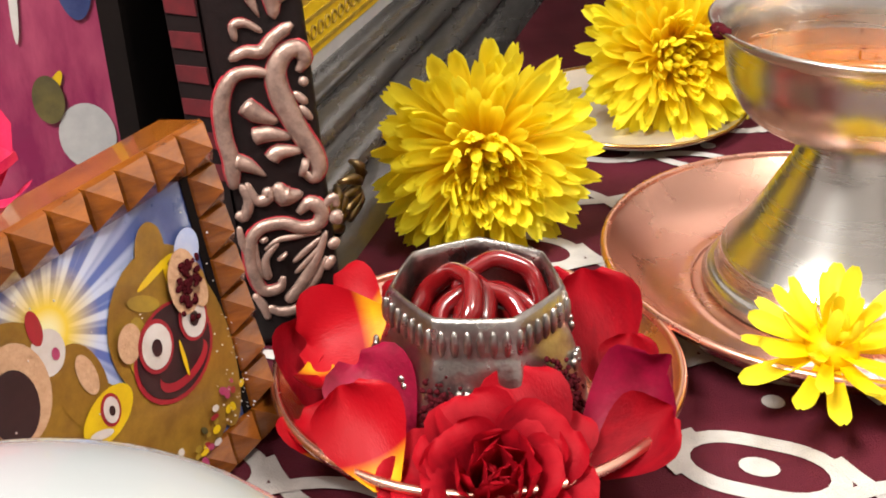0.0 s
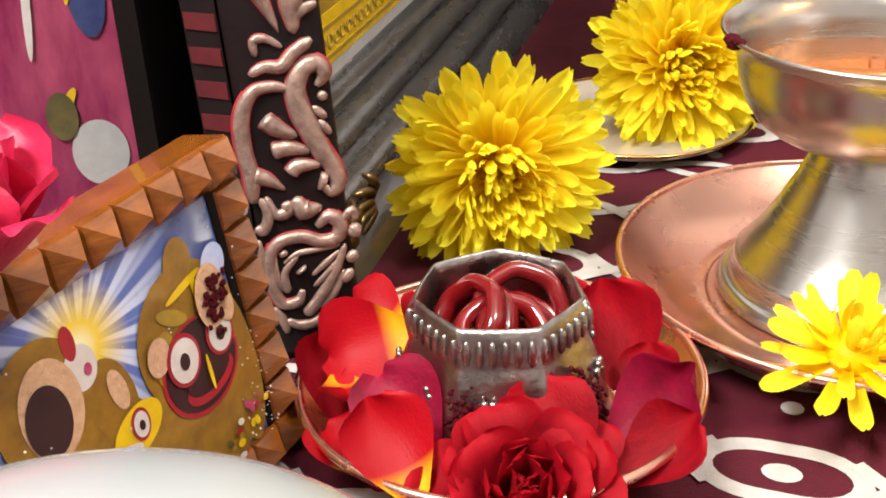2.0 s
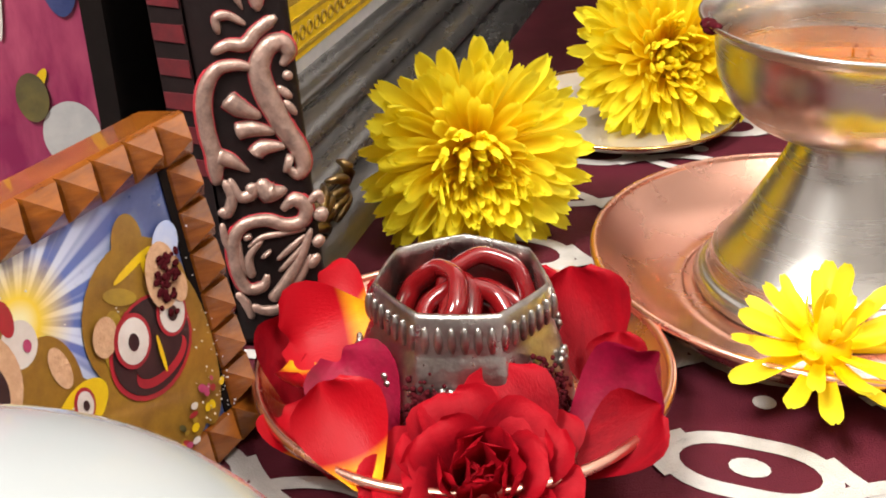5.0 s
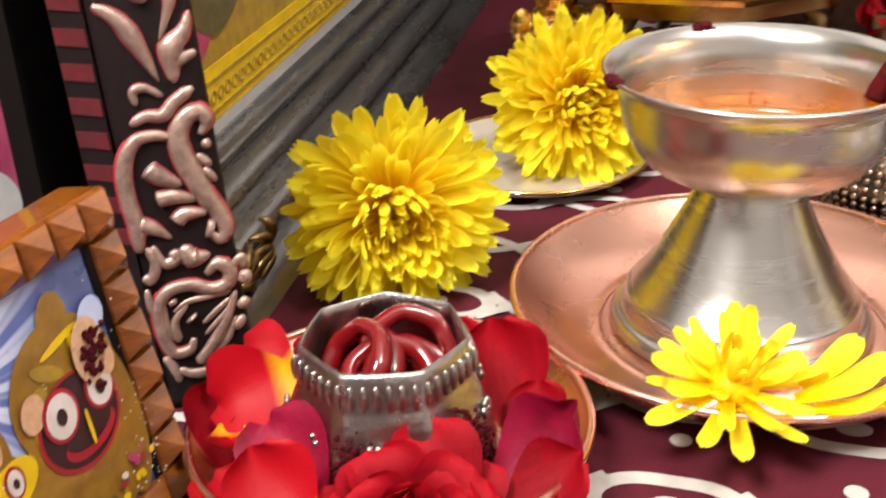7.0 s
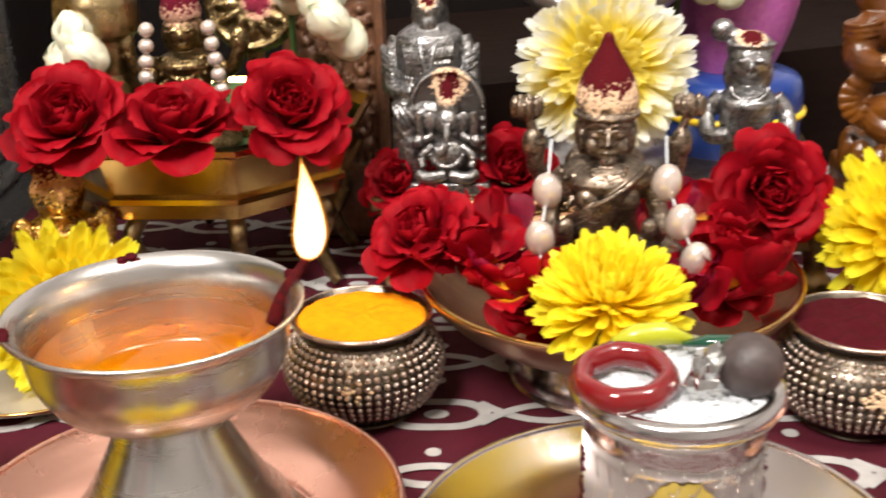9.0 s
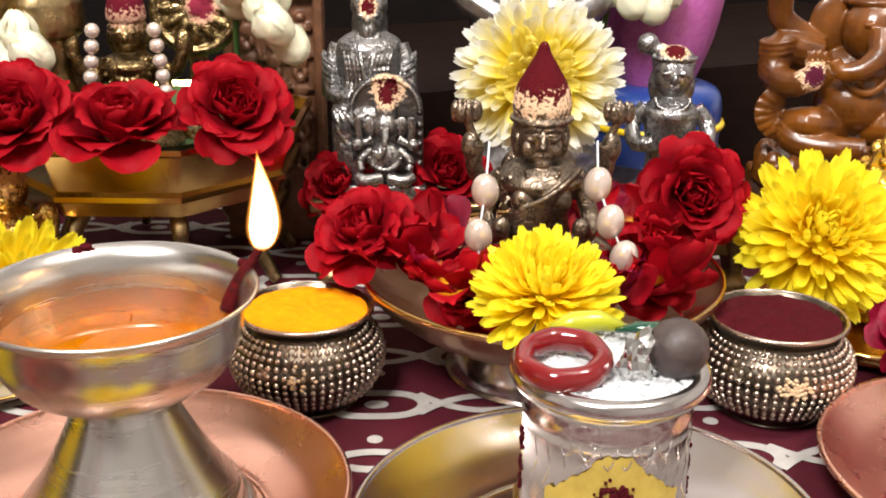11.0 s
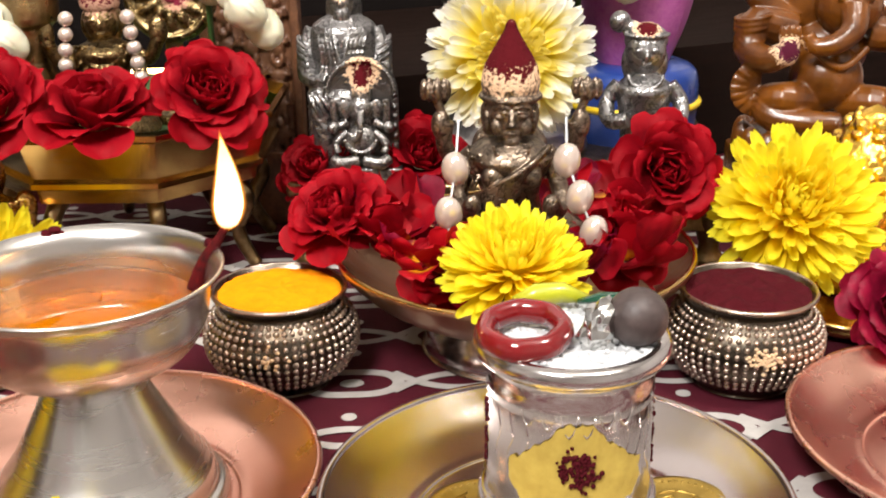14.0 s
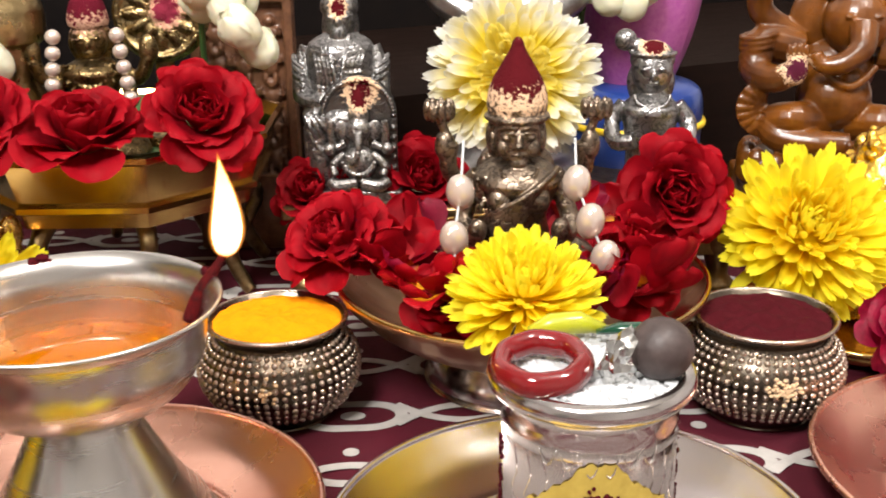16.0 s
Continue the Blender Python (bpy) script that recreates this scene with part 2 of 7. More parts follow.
CEILM = material("white_ceiling", (0.82, 0.81, 0.79), 0.85, 0, (0.7, 0.69, 0.67), 3, 0.4, 0.05, 60)
PIC = {k: material("print_" + k, c, 0.35, 0, o, 130, 0.6, 0.05, coat=0.2) for k, c, o in (
    ("navy", (0.02, 0.035, 0.13), (0.06, 0.08, 0.2)), ("sky", (0.3, 0.42, 0.75), (0.55, 0.62, 0.8)), ("white", (0.72, 0.7, 0.66), (0.6, 0.55, 0.5)),
    ("sun", (0.8, 0.55, 0.06), (0.7, 0.5, 0.2)), ("ochre", (0.36, 0.2, 0.025), (0.2, 0.1, 0.015)), ("black", (0.02, 0.013, 0.014), (0.04, 0.02, 0.02)),
    ("red", (0.42, 0.02, 0.03), (0.3, 0.02, 0.03)), ("yellow", (0.85, 0.6, 0.012), (0.66, 0.44, 0.01)), ("gold", (0.5, 0.33, 0.03), (0.28, 0.18, 0.03)),
    ("pink", (0.5, 0.1, 0.18), (0.36, 0.03, 0.12)), ("grey", (0.4, 0.4, 0.4), (0.5, 0.5, 0.48)), ("olive", (0.16, 0.13, 0.04), (0.08, 0.07, 0.03)), ("silver", (0.4, 0.42, 0.43), (0.5, 0.5, 0.5)))}
m = bpy.data.materials.new("lamp_oil")
m.use_nodes = True
b = m.node_tree.nodes["Principled BSDF"]
b.inputs["Base Color"].default_value, b.inputs["Roughness"].default_value = (0.95, 0.36, 0.001, 1), 0.02
b.inputs["Transmission Weight"].default_value, b.inputs["IOR"].default_value = 0.8, 1.33
OIL = m
m = bpy.data.materials.new("flame")
m.use_nodes = True
t = m.node_tree
em = t.nodes.new("ShaderNodeEmission")
sep = t.nodes.new("ShaderNodeSeparateXYZ")
t.links.new(t.nodes.new("ShaderNodeTexCoord").outputs["Generated"], sep.inputs[0])
ramp = t.nodes.new("ShaderNodeValToRGB")
ramp.color_ramp.elements[0].color, ramp.color_ramp.elements[1].color = (0.5, 0.2, 0.12, 1), (1, 0.6, 0.2, 1)
e = ramp.color_ramp.elements.new(0.16)
e.color = (1, 0.84, 0.55, 1)
t.links.new(sep.outputs[2], ramp.inputs[0])
t.links.new(ramp.outputs[0], em.inputs[0])
em.inputs[1].default_value = 6.5
t.links.new(em.outputs[0], t.nodes["Material Output"].inputs[0])
FLAME_MAT = m
FLAME_EDGES = []
for share, glow in ((0.34, (1, 0.5, 0.1, 1)), (0.2, (1, 0.36, 0.05, 1)), (0.1, (1, 0.28, 0.03, 1))):
    m = bpy.data.materials.new("flame_edge")
    m.use_nodes = True
    t = m.node_tree
    em = t.nodes.new("ShaderNodeEmission")
    em.inputs[0].default_value, em.inputs[1].default_value = glow, 2.0
    mx = t.nodes.new("ShaderNodeMixShader")
    mx.inputs[0].default_value = share
    t.links.new(t.nodes.new("ShaderNodeBsdfTransparent").outputs[0], mx.inputs[1])
    t.links.new(em.outputs[0], mx.inputs[2])
    t.links.new(mx.outputs[0], t.nodes["Material Output"].inputs[0])
    FLAME_EDGES.append(m)


# ---------------------------------------------------------------- mesh tools
def mesh_of(bm, mat, name="mesh", smooth=True):
    me = bpy.data.meshes.new(name)
    if smooth:
        for f in bm.faces:
            f.smooth = True
    bm.to_mesh(me)
    bm.free()
    me.materials.append(mat)
    return me


def part(name, bm, mat, parent=None, label="", at=None, smooth=True):
    ob = new(name, mesh_of(bm, mat, name, smooth) if isinstance(bm, bmesh.types.BMesh) else bm)
    if parent:
        ob.parent = parent
    if at is not None:
        ob.matrix_basis = at
    return tagged(ob, label)


def thing(name, label, category, at=None, group="", kind=""):
    ob = new(name)
    ob.empty_display_size = 0.01
    if at is not None:
        ob.matrix_basis = at
    return tagged(ob, label, category, group, kind)


def lathe(profile, seg=64, bm=None, flute=None):
    profile = list(profile)
    if bm is not None:  # a closed piece of a larger body
        profile = ([(0, profile[0][1])] if profile[0][0] > 1e-6 else []) + profile + ([(0, profile[-1][1])] if profile[-1][0] > 1e-6 else [])
    bm = bm if bm is not None else bmesh.new()
    rings = []
    for r, z in profile:
        if r < 1e-6:
            rings.append([bm.verts.new((0, 0, z))])
        else:
            ring = []
            for i in range(seg):
                a = 2 * math.pi * i / seg
                k = r * (flute(a, z) if flute else 1)
                ring.append(bm.verts.new((k * math.cos(a), k * math.sin(a), z)))
            rings.append(ring)
    for a, b in zip(rings, rings[1:]):
        if len(a) == 1 and len(b) == 1:
            continue
        for i in range(seg):
            j = (i + 1) % seg
            if len(a) == 1:
                bm.faces.new((a[0], b[j], b[i]))
            elif len(b) == 1:
                bm.faces.new((a[i], a[j], b[0]))
            else:
                bm.faces.new((a[i], a[j], b[j], b[i]))
    bmesh.ops.recalc_face_normals(bm, faces=bm.faces)
    return bm


def smooth_profile(points, n=6):
    """A finer profile through the points (Catmull-Rom)."""
    out = []
    p = [Vector(q) for q in points]
    for i in range(len(p) - 1):
        a, b, c, d = p[max(i - 1, 0)], p[i], p[i + 1], p[min(i + 2, len(p) - 1)]
        for k in range(n):
            u = k / n
            out.append(0.5 * ((2 * b) + (c - a) * u + (2 * a - 5 * b + 4 * c - d) * u * u + (3 * b - a - 3 * c + d) * u ** 3))
    out.append(p[-1])
    return [(max(q[0], 0), q[1]) if len(q) == 2 else tuple(q) for q in out]


def smooth_path(points, n=5):
    """A finer line through points in space (Catmull-Rom)."""
    p = [Vector(q) for q in points]
    out = []
    for i in range(len(p) - 1):
        a, b, c, d = p[max(i - 1, 0)], p[i], p[i + 1], p[min(i + 2, len(p) - 1)]
        for k in range(n):
            u = k / n
            out.append(0.5 * ((2 * b) + (c - a) * u + (2 * a - 5 * b + 4 * c - d) * u * u + (3 * b - a - 3 * c + d) * u ** 3))
    return out + [p[-1]]


def tube(points, radius, bm=None, seg=10, closed=False, flat=1.0):
    """A swept tube; radius: a number or a function of 0 to 1."""
    bm = bm or bmesh.new()
    p = [Vector(q) for q in points]
    n = len(p)
    rings = []
    up = Vector((0.13, 0.21, 0.97))
    for i, q in enumerate(p):
        d = (p[(i + 1) % n] - p[i - 1]) if closed else (p[min(i + 1, n - 1)] - p[max(i - 1, 0)])
        d.normalize()
        s = d.cross(up)
        if s.length < 0.05:
            s = d.cross(Vector((1, 0, 0)))
        s.normalize()
        w = s.cross(d)
        r = radius(i / max(n - 1, 1)) if callable(radius) else radius
        rings.append([bm.verts.new(q + r * (math.cos(2 * math.pi * k / seg) * s + flat * math.sin(2 * math.pi * k / seg) * w)) for k in range(seg)])
    for i in range(n if closed else n - 1):
        a, b = rings[i], rings[(i + 1) % n]
        for k in range(seg):
            bm.faces.new((a[k], a[(k + 1) % seg], b[(k + 1) % seg], b[k]))
    if not closed:
        bm.faces.new(rings[0][::-1])
        bm.faces.new(rings[-1])
    return bm


def ball(bm, at, scale, u=16, v=12, turn=None):
    """A sphere or ellipsoid added to bm."""
    sc = Vector(scale if hasattr(scale, "__len__") else (scale,) * 3)
    at = Vector(at)

    def put(p):
        p = Vector((p[0] * sc.x, p[1] * sc.y, p[2] * sc.z))
        return bm.verts.new(at + (turn @ p if turn else p))
    top, low = put((0, 0, 1)), put((0, 0, -1))
    rows = []
    for j in range(1, v):
        a = math.pi * j / v
        rows.append([put((math.sin(a) * math.cos(2 * math.pi * i / u), math.sin(a) * math.sin(2 * math.pi * i / u), math.cos(a))) for i in range(u)])
    for i in range(u):
        k = (i + 1) % u
        bm.faces.new((top, rows[0][i], rows[0][k]))
        bm.faces.new((low, rows[-1][k], rows[-1][i]))
        for p, q in zip(rows, rows[1:]):
            bm.faces.new((p[i], q[i], q[k], p[k]))
    return bm


def box(bm, lo, hi, bevel=0.0):
    lo, hi = Vector(lo), Vector(hi)
    made = bmesh.ops.create_cube(bm, size=1, matrix=Matrix.Translation((lo + hi) / 2) @ Matrix.Diagonal((*(hi - lo), 1)))
    if bevel:
        edges = {e for v in made["verts"] for e in v.link_edges}
        bmesh.ops.bevel(bm, geom=list(edges), offset=bevel, segments=2, affect="EDGES", profile=0.5)
    return bm


def facing(at, normal, spin=0):
    """A pose at a point whose z axis points along normal."""
    return Matrix.Translation(at) @ Vector(normal).to_track_quat("Z", "Y").to_matrix().to_4x4() @ pose(0, 0, 0, 0, 0, spin)


# ---------------------------------------------------------------- flowers
def petal_mesh(name, mat, width, curl, cup, neck=0.3, nu=6, notch=0.0, wave=0.0, seed=0, late=0.0, shoulder=0.62):
    """A petal one long along y, rising in z by its curl (degrees of bend, late: at the tip alone), hollowed across by cup."""
    rnd = random.Random(seed)
    bm = bmesh.new()
    grid = []
    y = z = last = 0.0
    phase = rnd.random() * 6
    for v in (0, 0.15, 0.3, 0.46, 0.6, 0.73, 0.84, 0.92, 0.97, 1.0):
        ang = radians(curl) * v + radians(late) * max(0, (v - 0.6) / 0.4) ** 1.5
        y += math.cos(ang) * (v - last)
        z += math.sin(ang) * (v - last)
        last = v
        w = width * (neck + (1 - neck) * math.sin(math.pi / 2 * min(1, v / shoulder)) ** 1.1)
        if v > shoulder:
            w *= max(0.12, 1 - ((v - shoulder) / (1 - shoulder)) ** 2.4) ** 0.5
        row = []
        for i in range(nu + 1):
            s = 2 * i / nu - 1
            lift = cup * w * s * s + wave * math.sin(s * 4 + phase + 3 * v) * v * v
            back = -notch * (1 - abs(s)) * v ** 8
            row.append(bm.verts.new((w * s * (1 - 0.25 * cup * s * s), y + back * math.cos(ang) - lift * math.sin(ang), z + lift * math.cos(ang))))
        grid.append(row)
    for p, q in zip(grid, grid[1:]):
        for i in range(nu):
            bm.faces.new((p[i], p[i + 1], q[i + 1], q[i]))
    return mesh_of(bm, mat, name)


MUM = {}
ROSE = {}


def mum(label, at, radius, mat, rings=None, group="chrysanthemums", seed=0, height=0.55, spread=0.0, wide=1.0, heart=None):
    """A chrysanthemum head with its face along z and its base at the origin."""
    rnd = random.Random(seed)
    if mat not in MUM:
        MUM[mat] = [petal_mesh("petal", mat, 0.098 + 0.008 * k, c, 0.45, 0.5, 4, 0.03, 0.02, k, 14, 0.74) for k, c in enumerate((16, 34, 52, 4))]
    f = thing("chrysanthemum", label, "flower", at, group)
    bm = bmesh.new()
    ball(bm, (0, 0, radius * 0.18), (radius * 0.3, radius * 0.3, radius * height * 0.55), 14, 8)
    part("receptacle", bm, mat, f)
    rings = rings or ((32, -2, 0.97), (35, 7, 1.0), (36, 16, 1.0), (36, 26, 0.97), (34, 36, 0.92), (31, 46, 0.84), (27, 55, 0.73), (23, 64, 0.61), (18, 72, 0.5), (14, 79, 0.4), (9, 85, 0.32))
    if heart and heart not in MUM:
        MUM[heart] = [petal_mesh("petal", heart, 0.1, c, 0.45, 0.5, 4, 0.03, 0.02, k, 14, 0.74) for k, c in enumerate((16, 34, 52, 4))]
    for k, (n, el, ln) in enumerate(rings):
        pick = MUM[heart if heart and el > 44 else mat]
        for i in range(n):
            a = 360 * (i + 0.5 * (k % 2)) / n + rnd.uniform(-6, 6)
            e = el + rnd.uniform(-8, 8) - spread
            size = radius * ln * rnd.uniform(0.84, 1.08)
            base = radius * 0.2 * math.cos(radians(el))
            m = pose(0, 0, radius * height * 0.5 * math.sin(radians(el)) + radius * 0.1, 0, 0, a) @ pose(0, base, 0, max(e - 14, -14), rnd.uniform(-18, 18), rnd.uniform(-8, 8))
            me = pick[(rnd.random() < 0.5) + (1 if el > 40 else 0) + (1 if el > 65 and rnd.random() < 0.6 else 0) if rnd.random() > 0.08 else 3]
            s = size * (0.86 if el < 30 else 0.8)
            part("petal", me, mat, f, at=m @ Matrix.Diagonal((s * wide * (1.0 if el < 50 else 0.85), s, s, 1)))
    return f


def rose(label, at, radius, mat=None, seed=0, group="red roses", layers=None, category="flower"):
    """An open rose with its face along z and its base at the origin."""
    mat = mat or RED
    rnd = random.Random(seed)
    if mat not in ROSE:
        ROSE[mat] = [petal_mesh("petal", mat, 0.64, c, 0.3, 0.42, 10, 0.0, 0.05, k, l, 0.74) for k, (c, l) in enumerate(((38, 16), (36, -24), (26, -62), (12, -72)))]
    f = thing("rose", label, category, at, group)
    bm = lathe(smooth_profile([(0.0, -0.12 * radius), (0.16 * radius, -0.05 * radius), (0.24 * radius, 0.12 * radius), (0.12 * radius, 0.3 * radius), (0.0, 0.4 * radius)], 3), 12)
    part("heart", bm, mat, f)
    layers = layers or ((3, 84, 0.34, 0, 0.02), (4, 78, 0.43, 0, 0.06), (5, 72, 0.52, 1, 0.10), (5, 64, 0.60, 1, 0.14), (6, 54, 0.69, 1, 0.18), (6, 42, 0.77, 2, 0.22), (7, 28, 0.84, 2, 0.25), (6, 12, 0.87, 3, 0.27))
    for k, (n, el, ln, kind, base) in enumerate(layers):
        for i in range(n):
            a = 360 * i / n + k * 37 + rnd.uniform(-9, 9)
            s = 0.92 * radius * ln * rnd.uniform(0.88, 1.07)
            m = pose(0, 0, 0.02 * radius * (7 - k), 0, 0, a) @ pose(0, base * radius, 0, el + rnd.uniform(-9, 9), rnd.uniform(-11, 11), rnd.uniform(-10, 10))
            part("petal", ROSE[mat][kind], mat, f, at=m @ Matrix.Diagonal((s * 0.95, s, s, 1)))
    return f


def loose_petal(at, size, mat=None, kind=0, label="loose red rose petal with a yellow base lying in the plate", group="loose rose petals"):
    mat = mat or LOOSE
    key = (mat, kind)
    if key not in ROSE:
        ROSE[key] = petal_mesh("rose_petal", mat, 0.5, (34, 16, 60)[kind], 0.3, 0.3, 12, 0.02, 0.06, 11 + kind, (10, -45, 20)[kind], 0.68)
    ob = new("rose_petal", ROSE[key])
    ob.matrix_basis = at @ Matrix.Diagonal((size, size, size, 1))
    return tagged(ob, label, "petal", group)


def laid_petal(base, tip, face, mat=None, kind=0, wide=1.0, label="loose red rose petal with a yellow base lying in the plate"):
    """A loose petal from its base to its tip, its hollow side towards face."""
    base, tip = Vector(base), Vector(tip)
    y = (tip - base).normalized()
    x = y.cross(Vector(face)).normalized()
    z = x.cross(y)
    ln = (tip - base).length * 1.08
    return loose_petal(Matrix.Translation(base) @ Matrix((x, y, z)).transposed().to_4x4() @ Matrix.Diagonal((wide, 1, 1, 1)), ln, mat, kind, label)


# ---------------------------------------------------------------- the setting
def slab(name, lo, hi, mat, label, category, kind="structure"):
    return tagged(part(name, box(bmesh.new(), lo, hi), mat, smooth=False), label, category, kind=kind)


slab("floor", (-2.2, -2.6, -0.86), (2.8, 1.5, -0.80), FLOORM, "grey stone floor of the prayer room", "floor")
slab("ceiling", (-2.2, -2.6, 2.0), (2.8, 1.5, 2.06), CEILM, "plain white painted ceiling", "ceiling")
slab("wall_north", (-2.2, 1.5, -0.86), (2.8, 1.6, 2.06), WALLM, "plain painted wall behind the altar", "wall")
slab("wall_south", (-2.2, -2.7, -0.86), (2.8, -2.6, 2.06), WALLM, "plain painted wall", "wall")
slab("wall_west", (-2.3, -2.7, -0.86), (-2.2, 1.6, 2.06), WALLM, "plain painted wall", "wall")
slab("wall_east", (2.8, -2.7, -0.86), (2.9, 1.6, 2.06), WALLM, "plain painted wall", "wall")
table = thing("altar_table", "dark wooden altar table under a maroon cloth", "table", pose(0, 0, -0.80))
part("tabletop", box(bmesh.new(), (-0.7, -0.25, 0.75), (1.25, 1.15, 0.792), 0.004), DARKWOOD, table, smooth=False)
for x in (-0.64, 1.19):
    for y in (-0.19, 1.09):
        part("leg", box(bmesh.new(), (x - 0.03, y - 0.03, 0), (x + 0.03, y + 0.03, 0.75), 0.003), DARKWOOD, table, smooth=False)
slab("shrine_back", (-0.7, 0.97, 0.0), (1.25, 1.0, 0.28), DARKWOOD, "low near-black wooden back panel of the shrine", "panel")

# cloth with its printed loops
bm = bmesh.new()
box(bm, (-0.72, -0.27, -0.008), (1.27, 0.97, 0.0))
cloth = tagged(part("tablecloth", bm, CLOTH, smooth=False), "maroon cotton cloth printed with cream looping line motifs", "tablecloth", kind="structure")


def ribbon(bm, pts, width, closed=False, z=0.0004):
    n = len(pts)
    rows = []
    for i in range(n):
        p = Vector(pts[i])
        d = Vector(pts[(i + 1) % n]) - Vector(pts[i - 1]) if closed else Vector(pts[min(i + 1, n - 1)]) - Vector(pts[max(i - 1, 0)])
        d.normalize()
        s = Vector((-d.y, d.x)) * width / 2
        rows.append((bm.verts.new((p.x + s.x, p.y + s.y, z)), bm.verts.new((p.x - s.x, p.y - s.y, z))))
    for i in range(n if closed else n - 1):
        a, b = rows[i], rows[(i + 1) % n]
        bm.faces.new((a[0], a[1], b[1], b[0]))


def disc(bm, x, y, r, z=0.0004, seg=14, sx=1.0, turn=0.0):
    c, s = math.cos(turn), math.sin(turn)
    bm.faces.new([bm.verts.new((x + r * (sx * math.cos(a) * c - math.sin(a) * s), y + r * (sx * math.cos(a) * s + math.sin(a) * c), z)) for a in (2 * math.pi * k / seg for k in range(seg))])


TURN_CLOTH = radians(-22)
bm = bmesh.new()
cc, cs = math.cos(TURN_CLOTH), math.sin(TURN_CLOTH)
PITCH = 0.052


def on_cloth(u, v):
    return (0.30 + u * cc - v * cs, 0.42 + u * cs + v * cc)


for iu in range(-10, 11):
    for iv in range(-9, 9):
        u, v = iu * PITCH, iv * PITCH
        cx, cy = on_cloth(u, v)
        if not (-0.25 < cx < 0.95 and -0.1 < cy < 0.9):
            continue
        if cy > 0.42 and (cx + 0.034) * 0.956 - (cy - 0.352) * 0.292 < 0.08:
            continue  # print left out to stand in for the picture frame's shade on the cloth
        if (iu + iv) % 2 == 0:
            # a closed loop with an eye inside
            pts = []
            for k in range(28):
                a = 2 * math.pi * k / 28
                r = 0.0185 * (1 + 0.22 * math.cos(2 * a))
                pts.append(on_cloth(u + r * math.cos(a), v + r * 0.8 * math.sin(a)))
            ribbon(bm, pts, 0.0058, True)
            disc(bm, cx, cy, 0.0042, 0.0004, 14, 1.4, TURN_CLOTH)
        else:
            # crossing strands between the loops
            for sgn in (-1, 1):
                pts = []
                for k in range(13):
                    w = 2 * k / 12 - 1
                    pts.append(on_cloth(u + w * PITCH * 0.62, v + sgn * (0.007 - 0.017 * w * w)))
                ribbon(bm, pts, 0.0052, False, 0.0008 + 0.0002 * sgn)
            for du, dv in ((0, 0.019), (0, -0.019)):
                x, y = on_cloth(u + du, v + dv)
                disc(bm, x, y, 0.0036)
tagged(part("print", bm, PRINT, cloth, "cream printed loops and dots", smooth=False), kind="stuff")


# ---------------------------------------------------------------- plates, lamp, cup, pots
def plate(name, label, x, y, r, h, mat, wall=0.0016, well=0.62, z=0.0):
    t = thing(name, label, "plate", pose(x, y, z), "altar plates")
    p = smooth_profile([(0, 0.0042), (r * well * 0.5, 0.0042), (r * well * 0.94, 0.0042), (r * well, 0.0052), (r * (well + 0.06), 0.0056), (r * (well + 0.2), h * 0.48), (r * 0.93, h * 0.8), (r * 0.985, h)], 5)
    rim = [(r * 0.985 + 0.0016 * math.cos(a) + 0.001, h + 0.0016 * math.sin(a)) for a in (2.6, 1.6, 0.7, -0.3, -1.2)]
    out = smooth_profile([(r * 0.955, h * 0.78), (r * (well + 0.24), h * 0.4), (r * (well + 0.04), 0.0006), (r * well * 0.5, 0.0002), (0, 0.0002)], 4)
    part("dish", lathe(p + rim + out, 96), mat, t)
    bm = bmesh.new()
    tube([(r * math.cos(a), r * math.sin(a), h) for a in (2 * math.pi * k / 80 for k in range(80))], 0.0013, bm, 8, True)
    part("rim", bm, mat, t)
    return t


plate("copper_plate", "small polished copper plate filled with rose petals", 0.047, 0.297, 0.0605, 0.019, COPPER, well=0.6)
plate("copper_plate", "round copper plate under the metal oil lamp", 0.177, 0.357, 0.0825, 0.02, COPPER)
plate("silver_plate", "round silver plate with coins under the rice cup", 0.327, 0.271, 0.087, 0.02, TRAY)
plate("copper_plate", "round copper plate with a few yellow petals", 0.512, 0.233, 0.083, 0.02, COPPER)

# oil lamp
LX, LY = 0.178, 0.362
lamp = thing("oil_lamp", "brushed metal pedestal oil lamp, lit, full of oil", "oil lamp", pose(LX, LY, 0.0046))
part("foot", lathe(smooth_profile([(0, 0.004), (0.02, 0.004), (0.044, 0.0005), (0.0465, 0.0), (0.0472, 0.002), (0.0455, 0.0045), (0.0425, 0.006), (0.0415, 0.012), (0.0395, 0.0145), (0.033, 0.0235), (0.0245, 0.039), (0.019, 0.051), (0.0178, 0.058)], 5), 80), STEEL, lamp)
part("bowl", lathe(smooth_profile([(0.0, 0.056), (0.015, 0.056), (0.026, 0.0585), (0.038, 0.065), (0.0445, 0.076), (0.0465, 0.088), (0.0482, 0.0925), (0.0515, 0.0948), (0.0522, 0.0958), (0.051, 0.0964), (0.0475, 0.0935), (0.0452, 0.088), (0.043, 0.0765), (0.037, 0.068), (0.025, 0.062), (0.0, 0.0605)], 5), 80), STEEL, lamp)
part("oil", lathe([(0, 0.0795), (0.0432, 0.0795), (0.0434, 0.0798), (0.0432, 0.0802), (0, 0.0802)][:2] + [(0.0428, 0.078), (0.036, 0.0695), (0.025, 0.0637), (0, 0.0622)], 64), OIL, lamp, "clear golden lamp oil")
fa = math.atan2(FLAME[1] - LY, FLAME[0] - LX)
fc, fs = math.cos(fa), math.sin(fa)
